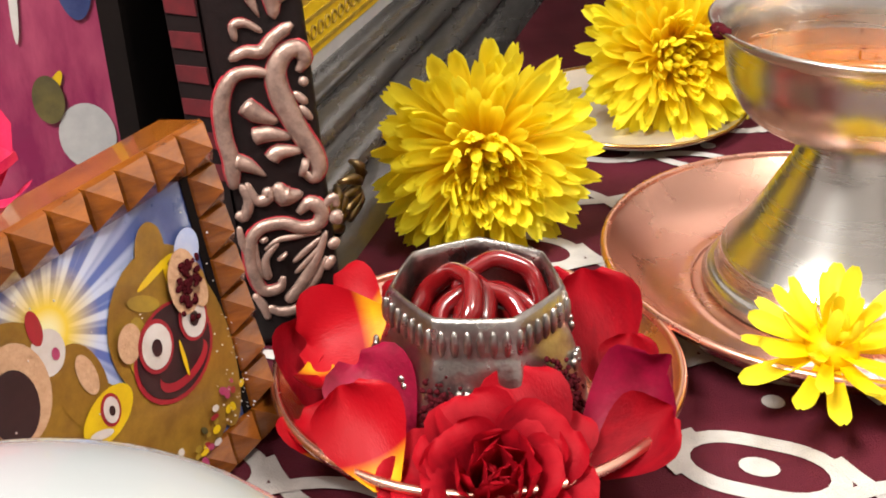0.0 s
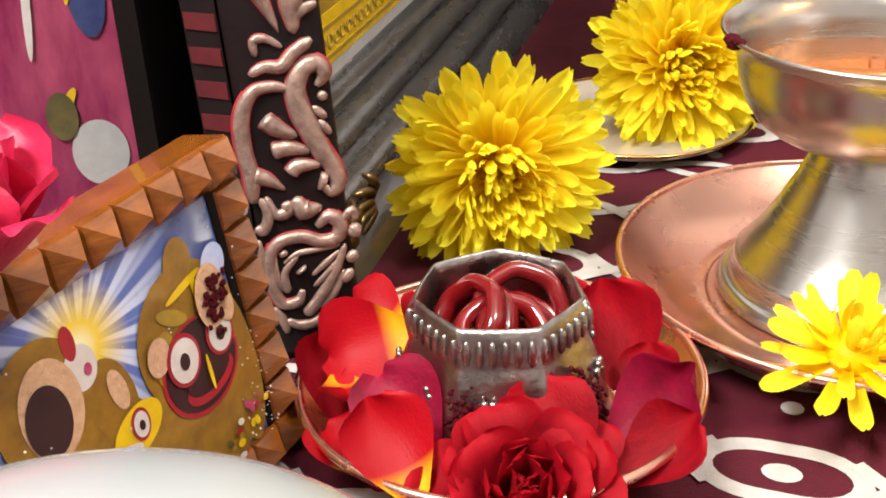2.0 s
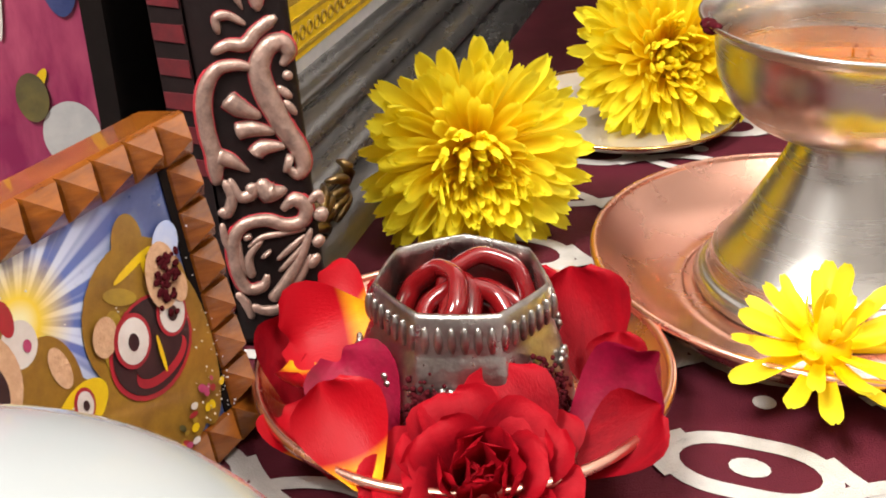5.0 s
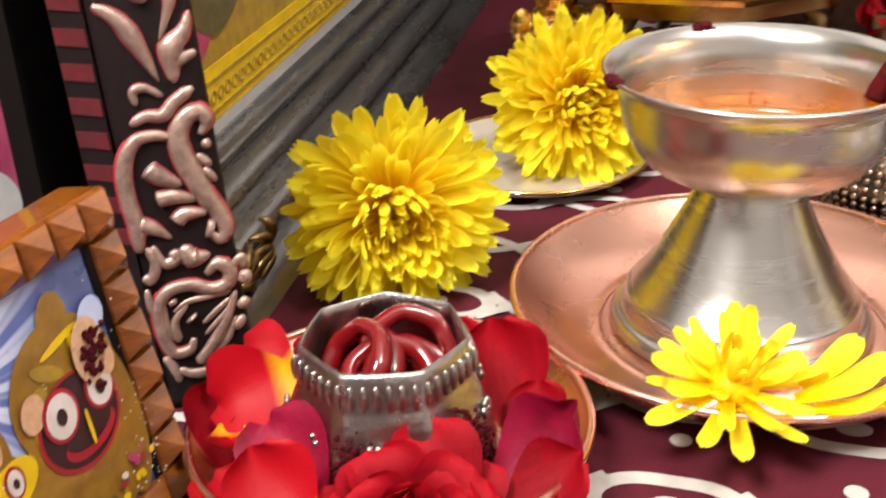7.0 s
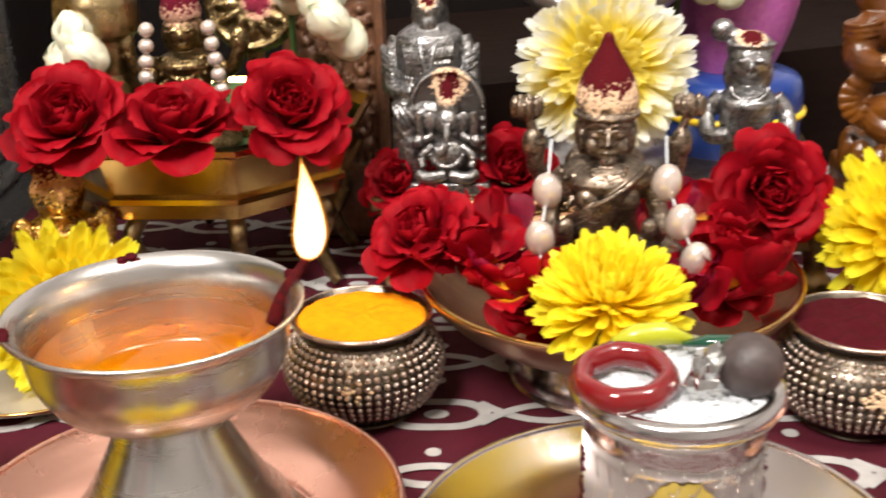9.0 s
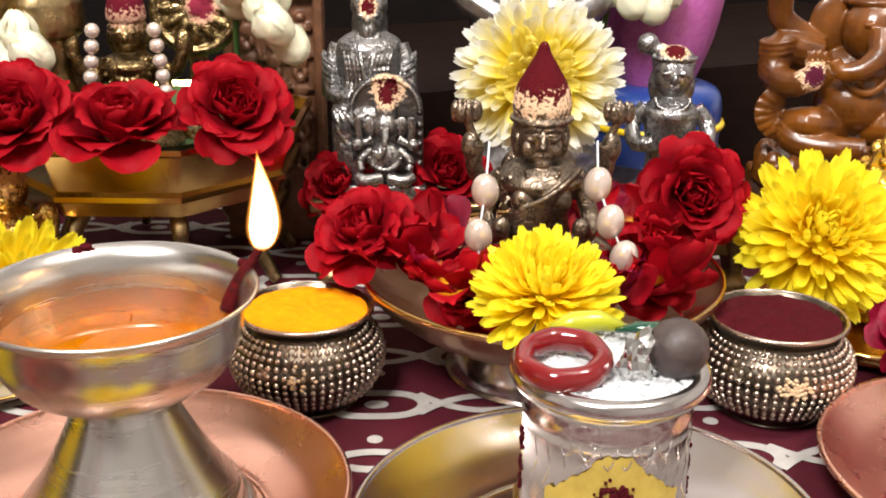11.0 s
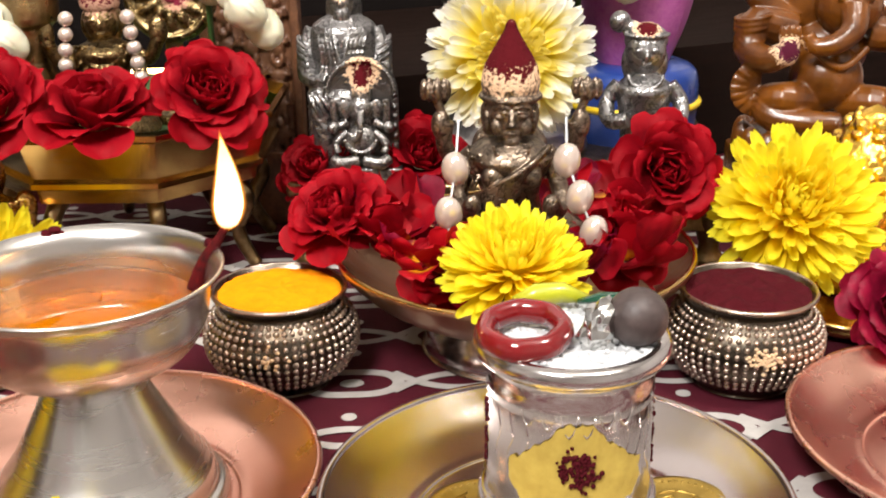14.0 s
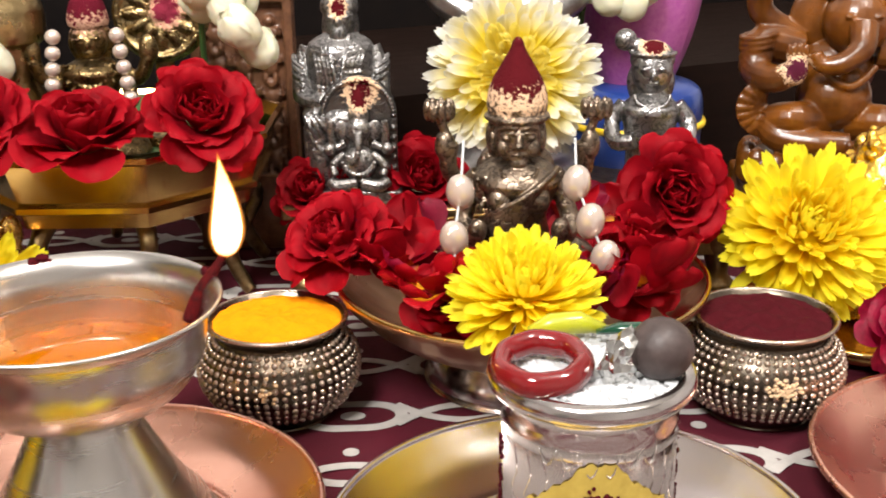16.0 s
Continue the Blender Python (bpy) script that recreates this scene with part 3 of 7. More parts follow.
wick = [(0.0415, 0.0800), (0.0445, 0.0875), (0.0485, 0.0940), (0.0525, 0.0985), (0.0560, 0.1035)]
part("wick", tube([(r * fc, r * fs, z) for r, z in smooth_profile(wick, 4)], lambda u: 0.0032 - 0.0017 * u, seg=10), SOOT, lamp, "red-stained charred cotton wick")
rnd = random.Random(5)
bm = bmesh.new()
for k in range(26):
    a = rnd.uniform(0, 6.28)
    r = 0.04 * math.sqrt(rnd.random())
    ball(bm, (r * math.cos(a), r * math.sin(a), 0.0799), (rnd.uniform(0.0003, 0.001), rnd.uniform(0.0003, 0.0006), 0.0002), 6, 4)
tagged(part("soot", bm, SOOT, lamp), kind="stuff")
for a0, w in ((math.radians(187), 0.1), (math.radians(95), 0.09), (fa, 0.13)):
    bm = bmesh.new()
    for k in range(9):
        a = a0 + rnd.uniform(-w, w)
        ball(bm, (0.0508 * math.cos(a), 0.0508 * math.sin(a), 0.0958 + rnd.uniform(-0.002, 0.0005)), (rnd.uniform(0.001, 0.0028),) * 2 + (0.0014,), 8, 6)
    tagged(part("kumkum_dab", bm, KUMKUM, lamp, "dark red powder dab on the rim"), kind="stuff")
bm = lathe(smooth_profile([(0, 0), (0.0036, 0.002), (0.0054, 0.008), (0.0050, 0.015), (0.0033, 0.024), (0.0012, 0.032), (0, 0.0365)], 5), 24)
for v in bm.verts:
    v.co.x += 0.0012 * math.sin(v.co.z * 90)
flame = part("flame", bm, FLAME_MAT, lamp, "bright yellow flame", at=pose(0.0568 * fc, 0.0568 * fs, 0.1025))
for q, mat_ in enumerate(FLAME_EDGES):
    w = 1.05 + 0.09 * q
    bm = lathe(smooth_profile([(0, -0.0004 * (q + 1)), (0.0036 * w, 0.002), (0.0054 * w, 0.008), (0.0050 * w, 0.015), (0.0033 * w, 0.0245), (0.0013 * w, 0.033), (0, 0.0375 + 0.0010 * q)], 5), 24)
    for v in bm.verts:
        v.co.x += 0.0012 * math.sin(v.co.z * 90)
    edge = part("flame_edge", bm, mat_, flame, "orange outer flame")
    edge.visible_shadow = False

# cup of rice
CUPM = material("engraved_cup_silver", (0.62, 0.59, 0.57), 0.17, 1, (0.5, 0.47, 0.45), 70, 0.4, 0.05, 260)
CX, CY = 0.335, 0.2755
cup = thing("rice_cup", "engraved silver cup heaped with rice, marked with paste", "cup", pose(CX, CY, 0.0066))
part("body", lathe(smooth_profile([(0, 0.0), (0.030, 0.0), (0.0335, 0.001), (0.0338, 0.009), (0.0325, 0.0125), (0.0308, 0.014), (0.0303, 0.03), (0.0303, 0.055), (0.0303, 0.0645), (0.0316, 0.0672), (0.0342, 0.0682), (0.0358, 0.0712), (0.0348, 0.0745), (0.0325, 0.0756), (0.0303, 0.0745), (0.029, 0.07), (0.0285, 0.05), (0.0, 0.05)], 4), 80), CUPM, cup)
rnd = random.Random(3)
bm = lathe(smooth_profile([(0.0300, 0.0732), (0.024, 0.0740), (0.012, 0.0746), (0, 0.0748)], 4), 40)
part("rice_bed", bm, RICE, cup)
bm = bmesh.new()
for k in range(420):
    a, r = rnd.uniform(0, 6.28), 0.030 * math.sqrt(rnd.random())
    ball(bm, (r * math.cos(a), r * math.sin(a), 0.0735 + 0.0012 * rnd.random()), (0.0011, 0.0011, 0.0028), 6, 4, Euler((1.57 + rnd.uniform(-0.35, 0.35), rnd.uniform(-0.3, 0.3), rnd.uniform(0, 3.1))).to_matrix())
tagged(part("rice", bm, RICE, cup, "loose white rice grains"), kind="stuff")
# side towards the viewer: turmeric mark with a red dot, and engraved scrolls
VIEW = math.atan2(-0.91, -0.42)


def on_cup(a, z, r=0.0303):
    return Vector((r * math.cos(VIEW + a), r * math.sin(VIEW + a), z))


bm = bmesh.new()
grid = []
for i in range(41):
    a = 0.84 * (i / 20 - 1)
    low = 0.0175 + 0.010 * (a / 0.84) ** 4 + 0.0009 * math.sin(23 * a) + 0.0006 * math.sin(51 * a)
    high = 0.0405 - 0.006 * (a / 0.84) ** 4 + 0.0125 * max(0.0, math.cos(2.3 * a)) ** 2 + 0.0018 * abs(math.sin(9 * a)) + 0.0006 * math.sin(47 * a)
    grid.append([bm.verts.new(on_cup(a, low + (high - low) * j / 10, 0.0309 + 0.00025 * math.sin(i * 1.3) * math.sin(j * 0.9))) for j in range(11)])
for i in range(40):
    for j in range(10):
        bm.faces.new((grid[i][j], grid[i + 1][j], grid[i + 1][j + 1], grid[i][j + 1]))
part("turmeric_mark", bm, PASTE, cup, "dried yellow turmeric paste mark")
bm = bmesh.new()
for k in range(150):
    a, r = rnd.uniform(0, 6.28), 0.0064 * math.sqrt(rnd.random())
    if k > 130:
        r *= 1.5
    ball(bm, on_cup(0.0 + r * math.cos(a) / 0.031, 0.036 + r * 1.1 * math.sin(a), 0.0313), rnd.uniform(0.0005, 0.0011), 6, 4)
tagged(part("kumkum_dot", bm, KUMKUM, cup, "dark red powder dot"), kind="stuff")
for s in (-1, 1):
    bm = bmesh.new()
    for k in range(40):
        ball(bm, on_cup(s * 1.52 + rnd.uniform(-0.08, 0.08), 0.036 + rnd.uniform(-0.013, 0.013), 0.0306), rnd.uniform(0.0004, 0.001), 6, 4)
    tagged(part("kumkum_smear", bm, KUMKUM, cup, "dark red powder smear"), kind="stuff")
    for q in range(3):
        bm = bmesh.new()
        tube([on_cup(s * (0.62 + 0.22 * q) + 0.08 * math.cos(k * 0.42) * (1 - k / 26), 0.026 + 0.0013 * k, 0.0302) for k in range(24)], 0.00035, bm, 6)
        part("engraved_scroll", bm, CUPM, cup)
    for q in range(3):
        bm = bmesh.new()
        tube([on_cup(s * (0.1 + 0.24 * q) + 0.1 * w, 0.057 - 0.006 * (1 - w * w) * (1 if q else 1.4), 0.0306) for w in (-1, -0.7, -0.4, 0, 0.4, 0.7, 1)], lambda u: 0.0004 * math.sin(math.pi * u) + 0.0001, bm, 6)
        part("engraved_leaf", bm, CUPM, cup)


def resting(name, label, category, bm, mat, at, group=""):
    return tagged(part(name, bm, mat, at=at), label, category, group)


TOP = 0.0066 + 0.0745
resting("betel_nut", "round dark brown betel nut on the rice", "nut", ball(bmesh.new(), (0, 0, 0.0104), (0.0109, 0.0107, 0.0106), 28, 20), NUT, pose(CX + 0.0165, CY - 0.0165, TOP - 0.001))


def bangle(r, tube_r, n=14):
    bm = bmesh.new()
    tube([(r * (1 + 0.02 * math.cos(n * a / 2)) * math.cos(a), r * (1 + 0.02 * math.cos(n * a / 2)) * math.sin(a), 0) for a in (2 * math.pi * k / 56 for k in range(56))], tube_r, bm, 12, True, 1.3)
    return bm


resting("small_bangle", "red lacquered miniature bangle lying on the rice", "bangle", bangle(0.0136, 0.0036), BANGLE, pose(CX - 0.0200, CY - 0.0015, TOP + 0.0052, 3, -6, 20), "red bangles")
bm = tube([(-0.018, 0, 0.004), (-0.01, 0.002, 0.006), (0, 0.003, 0.0065), (0.009, 0.002, 0.0045)], lambda u: 0.0034 * (0.35 + math.sin(math.pi * (0.1 + 0.85 * u))), seg=12)
resting("green_pod", "small yellow-green pod lying on the rice", "pod", bm, LIME, pose(CX + 0.006, CY + 0.017, TOP, 0, 0, -25))
bm = tube([(-0.012, 0, 0.004), (-0.004, 0, 0.006), (0.006, 0.001, 0.0065), (0.014, 0.001, 0.005)], lambda u: 0.0036 * (0.3 + math.sin(math.pi * (0.1 + 0.85 * u))), seg=8, flat=0.5)
resting("green_bangle_piece", "dark green glass piece beside the betel nut", "glass", bm, DKGREEN, pose(CX + 0.020, CY + 0.006, TOP + 0.001, 0, 0, -35))
bm = bmesh.new()
bmesh.ops.create_icosphere(bm, subdivisions=3, radius=1)
for v in bm.verts:
    k = 1 + 0.35 * noise.noise(v.co * 2.2) + 0.2 * noise.noise(v.co * 6)
    v.co = Vector((v.co.x * 0.0085 * k, v.co.y * 0.006 * k, v.co.z * 0.0105 * k + 0.008))
part_ob = part("silver_foil", bm, FOIL, at=pose(CX + 0.002, CY - 0.014, TOP - 0.001, 0, 14, 20), smooth=False)
tagged(part_ob, "crumpled silver foil scrap on the rice", "foil")

# coins on the silver plate
for k, (dx, dy, z, r, tz) in enumerate(((-0.030, 0.014, 0.0046, 0.021, 2), (-0.036, -0.026, 0.0052, 0.024, 3), (0.012, -0.042, 0.0048, 0.022, 0), (0.038, -0.018, 0.0052, 0.022, -3), (0.004, 0.034, 0.0046, 0.02, 0))):
    c = thing("gold_coin", "old gold coin with worn embossed relief on the silver plate", "coin", pose(CX + dx, CY + dy, z, tz, -tz, 50 * k), "gold coins")
    part("disc", lathe([(0, 0), (r, 0), (r + 0.0003, 0.0006), (r, 0.0016), (r * 0.93, 0.0018), (r * 0.9, 0.0013), (0, 0.0013)], 56), COIN, c)
    bm = bmesh.new()
    for q in range(46):
        a = 2 * math.pi * q / 46
        ball(bm, (r * 0.86 * math.cos(a), r * 0.86 * math.sin(a), 0.0013), (0.0007, 0.0007, 0.0005), 6, 4)
    rr = random.Random(k)
    for q in range(26):
        a0, rad = rr.uniform(0, 6.28), r * rr.uniform(0.1, 0.62)
        tube([(rad * math.cos(a0 + 0.14 * i), rad * math.sin(a0 + 0.14 * i), 0.0013) for i in range(6)], 0.0006, bm, 5)
    tagged(part("relief", bm, COIN, c), kind="stuff")


def pot(label, x, y, fill, fill_name, spin):
    t = thing("powder_pot", label, "pot", pose(x, y, 0.0006, 0, 0, spin), "beaded powder pots")
    body = [(0, 0.0), (0.022, 0.0), (0.0235, 0.001), (0.0245, 0.003), (0.031, 0.0095), (0.0355, 0.018), (0.0362, 0.026), (0.0338, 0.033), (0.0288, 0.0385), (0.0276, 0.0405), (0.029, 0.043), (0.0312, 0.0448), (0.0322, 0.046), (0.031, 0.0472), (0.0295, 0.046), (0.0272, 0.042), (0.0272, 0.034), (0, 0.034)]
    part("body", lathe(smooth_profile(body, 4), 72), POT, t)
    part("lip", tube([(0.0313 * math.cos(a), 0.0313 * math.sin(a), 0.0464) for a in (2 * math.pi * k / 64 for k in range(64))], 0.0011, None, 8, True), BEAD, t, "worn brassy lip")
    bm = bmesh.new()
    prof = smooth_profile(body[4:9], 12)
    ln, rows, last = 0.0, [], None
    for q in prof:
        if last is not None:
            ln += math.dist(q, last)
        if last is None or ln >= 0.00325:
            rows.append(q)
            ln = 0
        last = q
    for j, (r, z) in enumerate(rows):
        n = 54
        for i in range(n):
            a = 2 * math.pi * (i + 0.0 * j) / n
            ball(bm, (r * math.cos(a), r * math.sin(a), z), 0.00152, 7, 5)
    tagged(part("beading", bm, BEAD, t, "rows of small round raised beads"), kind="stuff")
    rr = random.Random(int(spin))
    bm = bmesh.new()
    n, rings = 48, []
    for j in range(15):
        r = 0.0292 * j / 14
        rings.append([bm.verts.new((r * math.cos(2 * math.pi * i / n), r * math.sin(2 * math.pi * i / n), 0.0452 + 0.0022 * (1 - (j / 14) ** 2) + (0.0016 if fill is TURMERIC else 0.0034) * noise.noise((r * math.cos(2 * math.pi * i / n) * 130 + spin, r * math.sin(2 * math.pi * i / n) * 130, 1)) * (j < 14) + 0.0008 * noise.noise((r * math.cos(2 * math.pi * i / n) * 420 + spin, r * math.sin(2 * math.pi * i / n) * 420, 1)))) for i in range(n)] if j else [bm.verts.new((0, 0, 0.0475))])
    for j in range(14):
        for i in range(n):
            k = (i + 1) % n
            if j == 0:
                bm.faces.new((rings[0][0], rings[1][i], rings[1][k]))
            else:
                bm.faces.new((rings[j][i], rings[j + 1][i], rings[j + 1][k], rings[j][k]))
    part("powder", bm, fill, t, fill_name)
    bm = bmesh.new()
    for k in range(60 if fill is KUMKUM else 14):
        a = radians(-115) - radians(spin) + rr.gauss(0, 0.09)
        z = 0.0265 + rr.gauss(0, 0.0028)
        ball(bm, (0.0372 * math.cos(a), 0.0372 * math.sin(a), z), (0.0011, 0.0011, 0.0008), 6, 4)
    tagged(part("paste_dab", bm, PASTE_LIGHT, t, "pale sandal paste dab"), kind="stuff")
    return t


PASTE_LIGHT = material("sandal_paste", (0.68, 0.5, 0.32), 0.85, 0, (0.6, 0.4, 0.22), 200, 0.4, 0.3)
pot("small beaded dark brass pot heaped with yellow turmeric powder", 0.273, 0.441, TURMERIC, "bright yellow turmeric powder", 10)
pot("small beaded dark brass pot filled with dark red kumkum powder", 0.472, 0.346, KUMKUM, "dark red kumkum powder", 40)

# footed bowl under the seated statue
BX, BY = 0.391, 0.427
bowl = thing("footed_bowl", "wide rose-brass footed bowl full of rose petals", "bowl", pose(BX, BY, 0.0006))
part("foot", lathe(smooth_profile([(0, 0.0), (0.044, 0.0), (0.046, 0.002), (0.044, 0.010), (0.040, 0.018), (0.040, 0.022), (0, 0.022)], 4), 72), TRAY, bowl)
part("basin", lathe(smooth_profile([(0, 0.021), (0.040, 0.021), (0.062, 0.028), (0.078, 0.039), (0.0872, 0.049), (0.0895, 0.0525), (0.0888, 0.0538), (0.0868, 0.0525), (0.0765, 0.042), (0.058, 0.031), (0.038, 0.026), (0, 0.026)], 5), 120, flute=lambda a, z: 1 + 0.008 * math.cos(46 * a) * (0.03 < z < 0.051)), BOWL_BRASS, bowl)
part("rim", tube([(0.0882 * math.cos(a), 0.0882 * math.sin(a), 0.0535) for a in (2 * math.pi * k / 96 for k in range(96))], 0.0014, None, 8, True), BRASS, bowl, "bright brass rim")


# ---------------------------------------------------------------- silver holder with bangles and petals in the small plate
HX, HY = 0.047, 0.294
holder = thing("bangle_holder", "embossed silver faceted holder with red bangles, powder stained", "holder", pose(HX, HY, 0.0052))


def faceted(profile, sides, seg, bm=None, spin=0.3):
    def shape(a, z):
        k = (a + spin) % (2 * math.pi / sides) - math.pi / sides
        return 1 / math.cos(k) * math.cos(math.pi / sides) * 0.75 + 0.25
    return lathe(profile, seg, bm, shape)


prof = [(0.0365, 0.0), (0.0345, 0.004), (0.0325, 0.014), (0.0292, 0.026), (0.0268, 0.032), (0.0262, 0.0335), (0.0262, 0.041), (0.0256, 0.0435), (0.0248, 0.0448), (0.0240, 0.0446), (0.0242, 0.041), (0.025, 0.033), (0.028, 0.024), (0.031, 0.012), (0.0335, 0.001), (0.0365, 0.0)]
part("band", faceted(prof, 7, 84), SILVER, holder)
bm = bmesh.new()
for i in range(44):
    a = 2 * math.pi * i / 44
    k = (a + 0.3) % (2 * math.pi / 7) - math.pi / 7
    r = 0.0264 * (1 / math.cos(k) * math.cos(math.pi / 7) * 0.75 + 0.25)
    ball(bm, (r * math.cos(a), r * math.sin(a), 0.0375), (0.0013, 0.0013, 0.0042), 8, 8)
tagged(part("ribbing", bm, SILVER, holder, "row of upright raised ribs"), kind="stuff")
for i in range(9):
    a = 2 * math.pi * i / 9 + 0.35
    bm = bmesh.new()
    for q in range(6):
        b2 = q * math.pi / 3
        ball(bm, (0.0022 * math.cos(b2), 0, 0.0022 * math.sin(b2)), (0.0014, 0.001, 0.0014), 8, 6)
    ball(bm, (0, 0, 0), (0.0013, 0.0016, 0.0013), 8, 6)
    part("flower_boss", bm, SILVER, holder, at=pose(0.0298 * math.cos(a), 0.0298 * math.sin(a), 0.0225, 0, 0, math.degrees(a) + 90))
rnd = random.Random(8)
for a0, z0, n in ((-1.95, 0.019, 130), (-0.75, 0.02, 150), (-0.62, 0.012, 80)):
    bm = bmesh.new()
    for k in range(n):
        a, z = a0 + rnd.gauss(0, 0.1), z0 + rnd.gauss(0, 0.004)
        r = 0.0352 - 0.27 * max(z - 0.004, 0)
        ball(bm, (r * math.cos(a), r * math.sin(a), z), rnd.uniform(0.0004, 0.0011), 6, 4)
    tagged(part("powder_stain", bm, KUMKUM, holder, "clotted dark red powder"), kind="stuff")
for k, (x, y, z, rx, ry, r) in enumerate(((0.001, -0.004, 0.0305, 34, 4, 0.0125), (-0.0095, 0.002, 0.033, 18, -48, 0.0125), (0.007, 0.007, 0.033, 52, 10, 0.0125), (0.007, -0.001, 0.029, 24, 24, 0.0125), (-0.0065, 0.005, 0.029, 22, -42, 0.0125), (0.002, -0.002, 0.025, 34, 8, 0.0115))):
    resting("small_bangle", "red lacquered miniature bangle tucked in the silver holder", "bangle", bangle(r, 0.0027), BANGLE, pose(HX + x, HY + y, z + 0.0045, rx, ry, 0), "red bangles")
tagged(part("holder_lining", lathe([(0, 0.0), (0.0262, 0.0), (0.0262, 0.014), (0, 0.016)], 40), BANGLE, holder), "dark red bangles packed below")


def aim(x, y, z, face, up=0, roll=0):
    """A petal's pose: its length along the direction face (degrees in plan), raised by up degrees."""
    return pose(x, y, z, 0, 0, face - 90) @ pose(0, 0, 0, up, roll, 0)


rose("full red rose laid at the front of the copper plate", facing((0.049, 0.2440, 0.0125), (0.03, -0.45, 0.89)), 0.0268, seed=2,
     layers=((3, 84, 0.36, 0, 0.03), (4, 76, 0.48, 0, 0.07), (5, 66, 0.60, 1, 0.11), (5, 54, 0.72, 1, 0.15), (6, 40, 0.82, 2, 0.19), (6, 28, 0.88, 2, 0.22), (5, 18, 0.86, 3, 0.24)))
PLAIN = "loose deep red rose petal lying in the plate"
for base, tip, face, mat_, kind, wide in (
        ((0.0195, 0.3045, 0.031), (-0.0045, 0.3030, 0.026), (0.1, -0.8, 0.6), None, 1, 1.15), ((0.0165, 0.318, 0.022), (0.002, 0.333, 0.027), (0, -0.6, 0.8), None, 1, 1.0),
        ((-0.003, 0.288, 0.011), (-0.0105, 0.313, 0.018), (0.5, -0.5, 0.7), RED, 0, 0.9), ((-0.0014, 0.2965, 0.021), (0.0030, 0.2765, 0.014), (0.2, -0.6, 0.75), None, 2, 0.8),
        ((0.0255, 0.2650, 0.016), (0.0130, 0.2810, 0.031), (-0.1, -0.8, 0.6), MAGENTA, 1, 1.05), ((0.0215, 0.2430, 0.017), (0.0115, 0.2670, 0.028), (0.0, -0.75, 0.65), None, 0, 0.9),
        ((0.0060, 0.2600, 0.013), (-0.0040, 0.2740, 0.018), (0.3, -0.6, 0.75), None, 1, 1.1), ((0.0620, 0.2500, 0.014), (0.0567, 0.2690, 0.032), (0.05, -0.85, 0.5), RED, 1, 0.95),
        ((0.0660, 0.2490, 0.014), (0.0700, 0.2620, 0.024), (0.1, -0.85, 0.5), RED, 1, 1.0), ((0.0753, 0.2624, 0.013), (0.1025, 0.2795, 0.023), (-0.2, -0.6, 0.8), MAGENTA, 2, 0.8),
        ((0.0767, 0.2510, 0.013), (0.0985, 0.2615, 0.020), (-0.2, -0.5, 0.85), RED, 0, 0.9), ((0.0985, 0.2690, 0.017), (0.0830, 0.2720, 0.016), (-0.2, -0.5, 0.85), None, 1, 0.8),
        ((0.0865, 0.2960, 0.011), (0.0860, 0.3230, 0.030), (-0.35, -0.6, 0.7), RED, 0, 0.95), ((0.0900, 0.2830, 0.011), (0.0965, 0.3020, 0.018), (-0.4, -0.4, 0.8), RED, 0, 0.9),
        ((0.0700, 0.3250, 0.010), (0.0740, 0.3440, 0.020), (-0.2, -0.5, 0.8), RED, 0, 0.9), ((0.0500, 0.3290, 0.012), (0.0500, 0.3470, 0.024), (0, -0.5, 0.85), RED, 1, 0.9),
        ((0.0300, 0.3230, 0.010), (0.0250, 0.3420, 0.020), (0.1, -0.5, 0.85), RED, 1, 0.9), ((0.0080, 0.2860, 0.009), (0.0060, 0.3050, 0.014), (0.3, -0.4, 0.85), RED, 0, 1.0),
        ((0.0120, 0.2560, 0.009), (0.0080, 0.2740, 0.012), (0.2, -0.4, 0.9), RED, 0, 1.0), ((0.0330, 0.2480, 0.012), (0.0190, 0.2420, 0.017), (0, -0.5, 0.85), RED, 1, 1.0),
        ((0.0840, 0.2700, 0.008), (0.0920, 0.2860, 0.010), (-0.2, -0.4, 0.9), RED, 0, 1.0)):
    laid_petal(base, tip, face, mat_, kind, wide, PLAIN if mat_ else "loose red rose petal with a yellow base lying in the plate")

# ---------------------------------------------------------------- yellow flowers
YL = "fresh bright yellow chrysanthemum head"
mum(YL + " lying on the printed cloth", facing((0.054, 0.425, 0.034), (0.1, -0.98, 0.05)), 0.0435, YELLOW, seed=1, height=0.75)
fp = thing("brass_saucer", "pale brass-rimmed saucer holding a yellow chrysanthemum", "saucer", pose(0.132, 0.534, 0) @ Matrix.Diagonal((1.08, 1.08, 1, 1)))
part("dish", lathe(smooth_profile([(0, 0.003), (0.03, 0.003), (0.044, 0.0045), (0.051, 0.008), (0.052, 0.0088), (0.0512, 0.0072), (0.044, 0.003), (0.03, 0.0004), (0, 0.0004)], 5), 72), material("pale_metal", (0.75, 0.7, 0.62), 0.4, 0.6, (0.6, 0.55, 0.45), 60, 0.4, 0.1), fp)
part("rim", tube([(0.0518 * math.cos(a), 0.0518 * math.sin(a), 0.0086) for a in (2 * math.pi * k / 64 for k in range(64))], 0.0009, None, 8, True), BRASS, fp)
mum(YL + " lying on the brass-rimmed saucer", facing((0.150, 0.535, 0.032), (0.05, -0.93, 0.28)), 0.0435, YELLOW, seed=2, height=0.75)
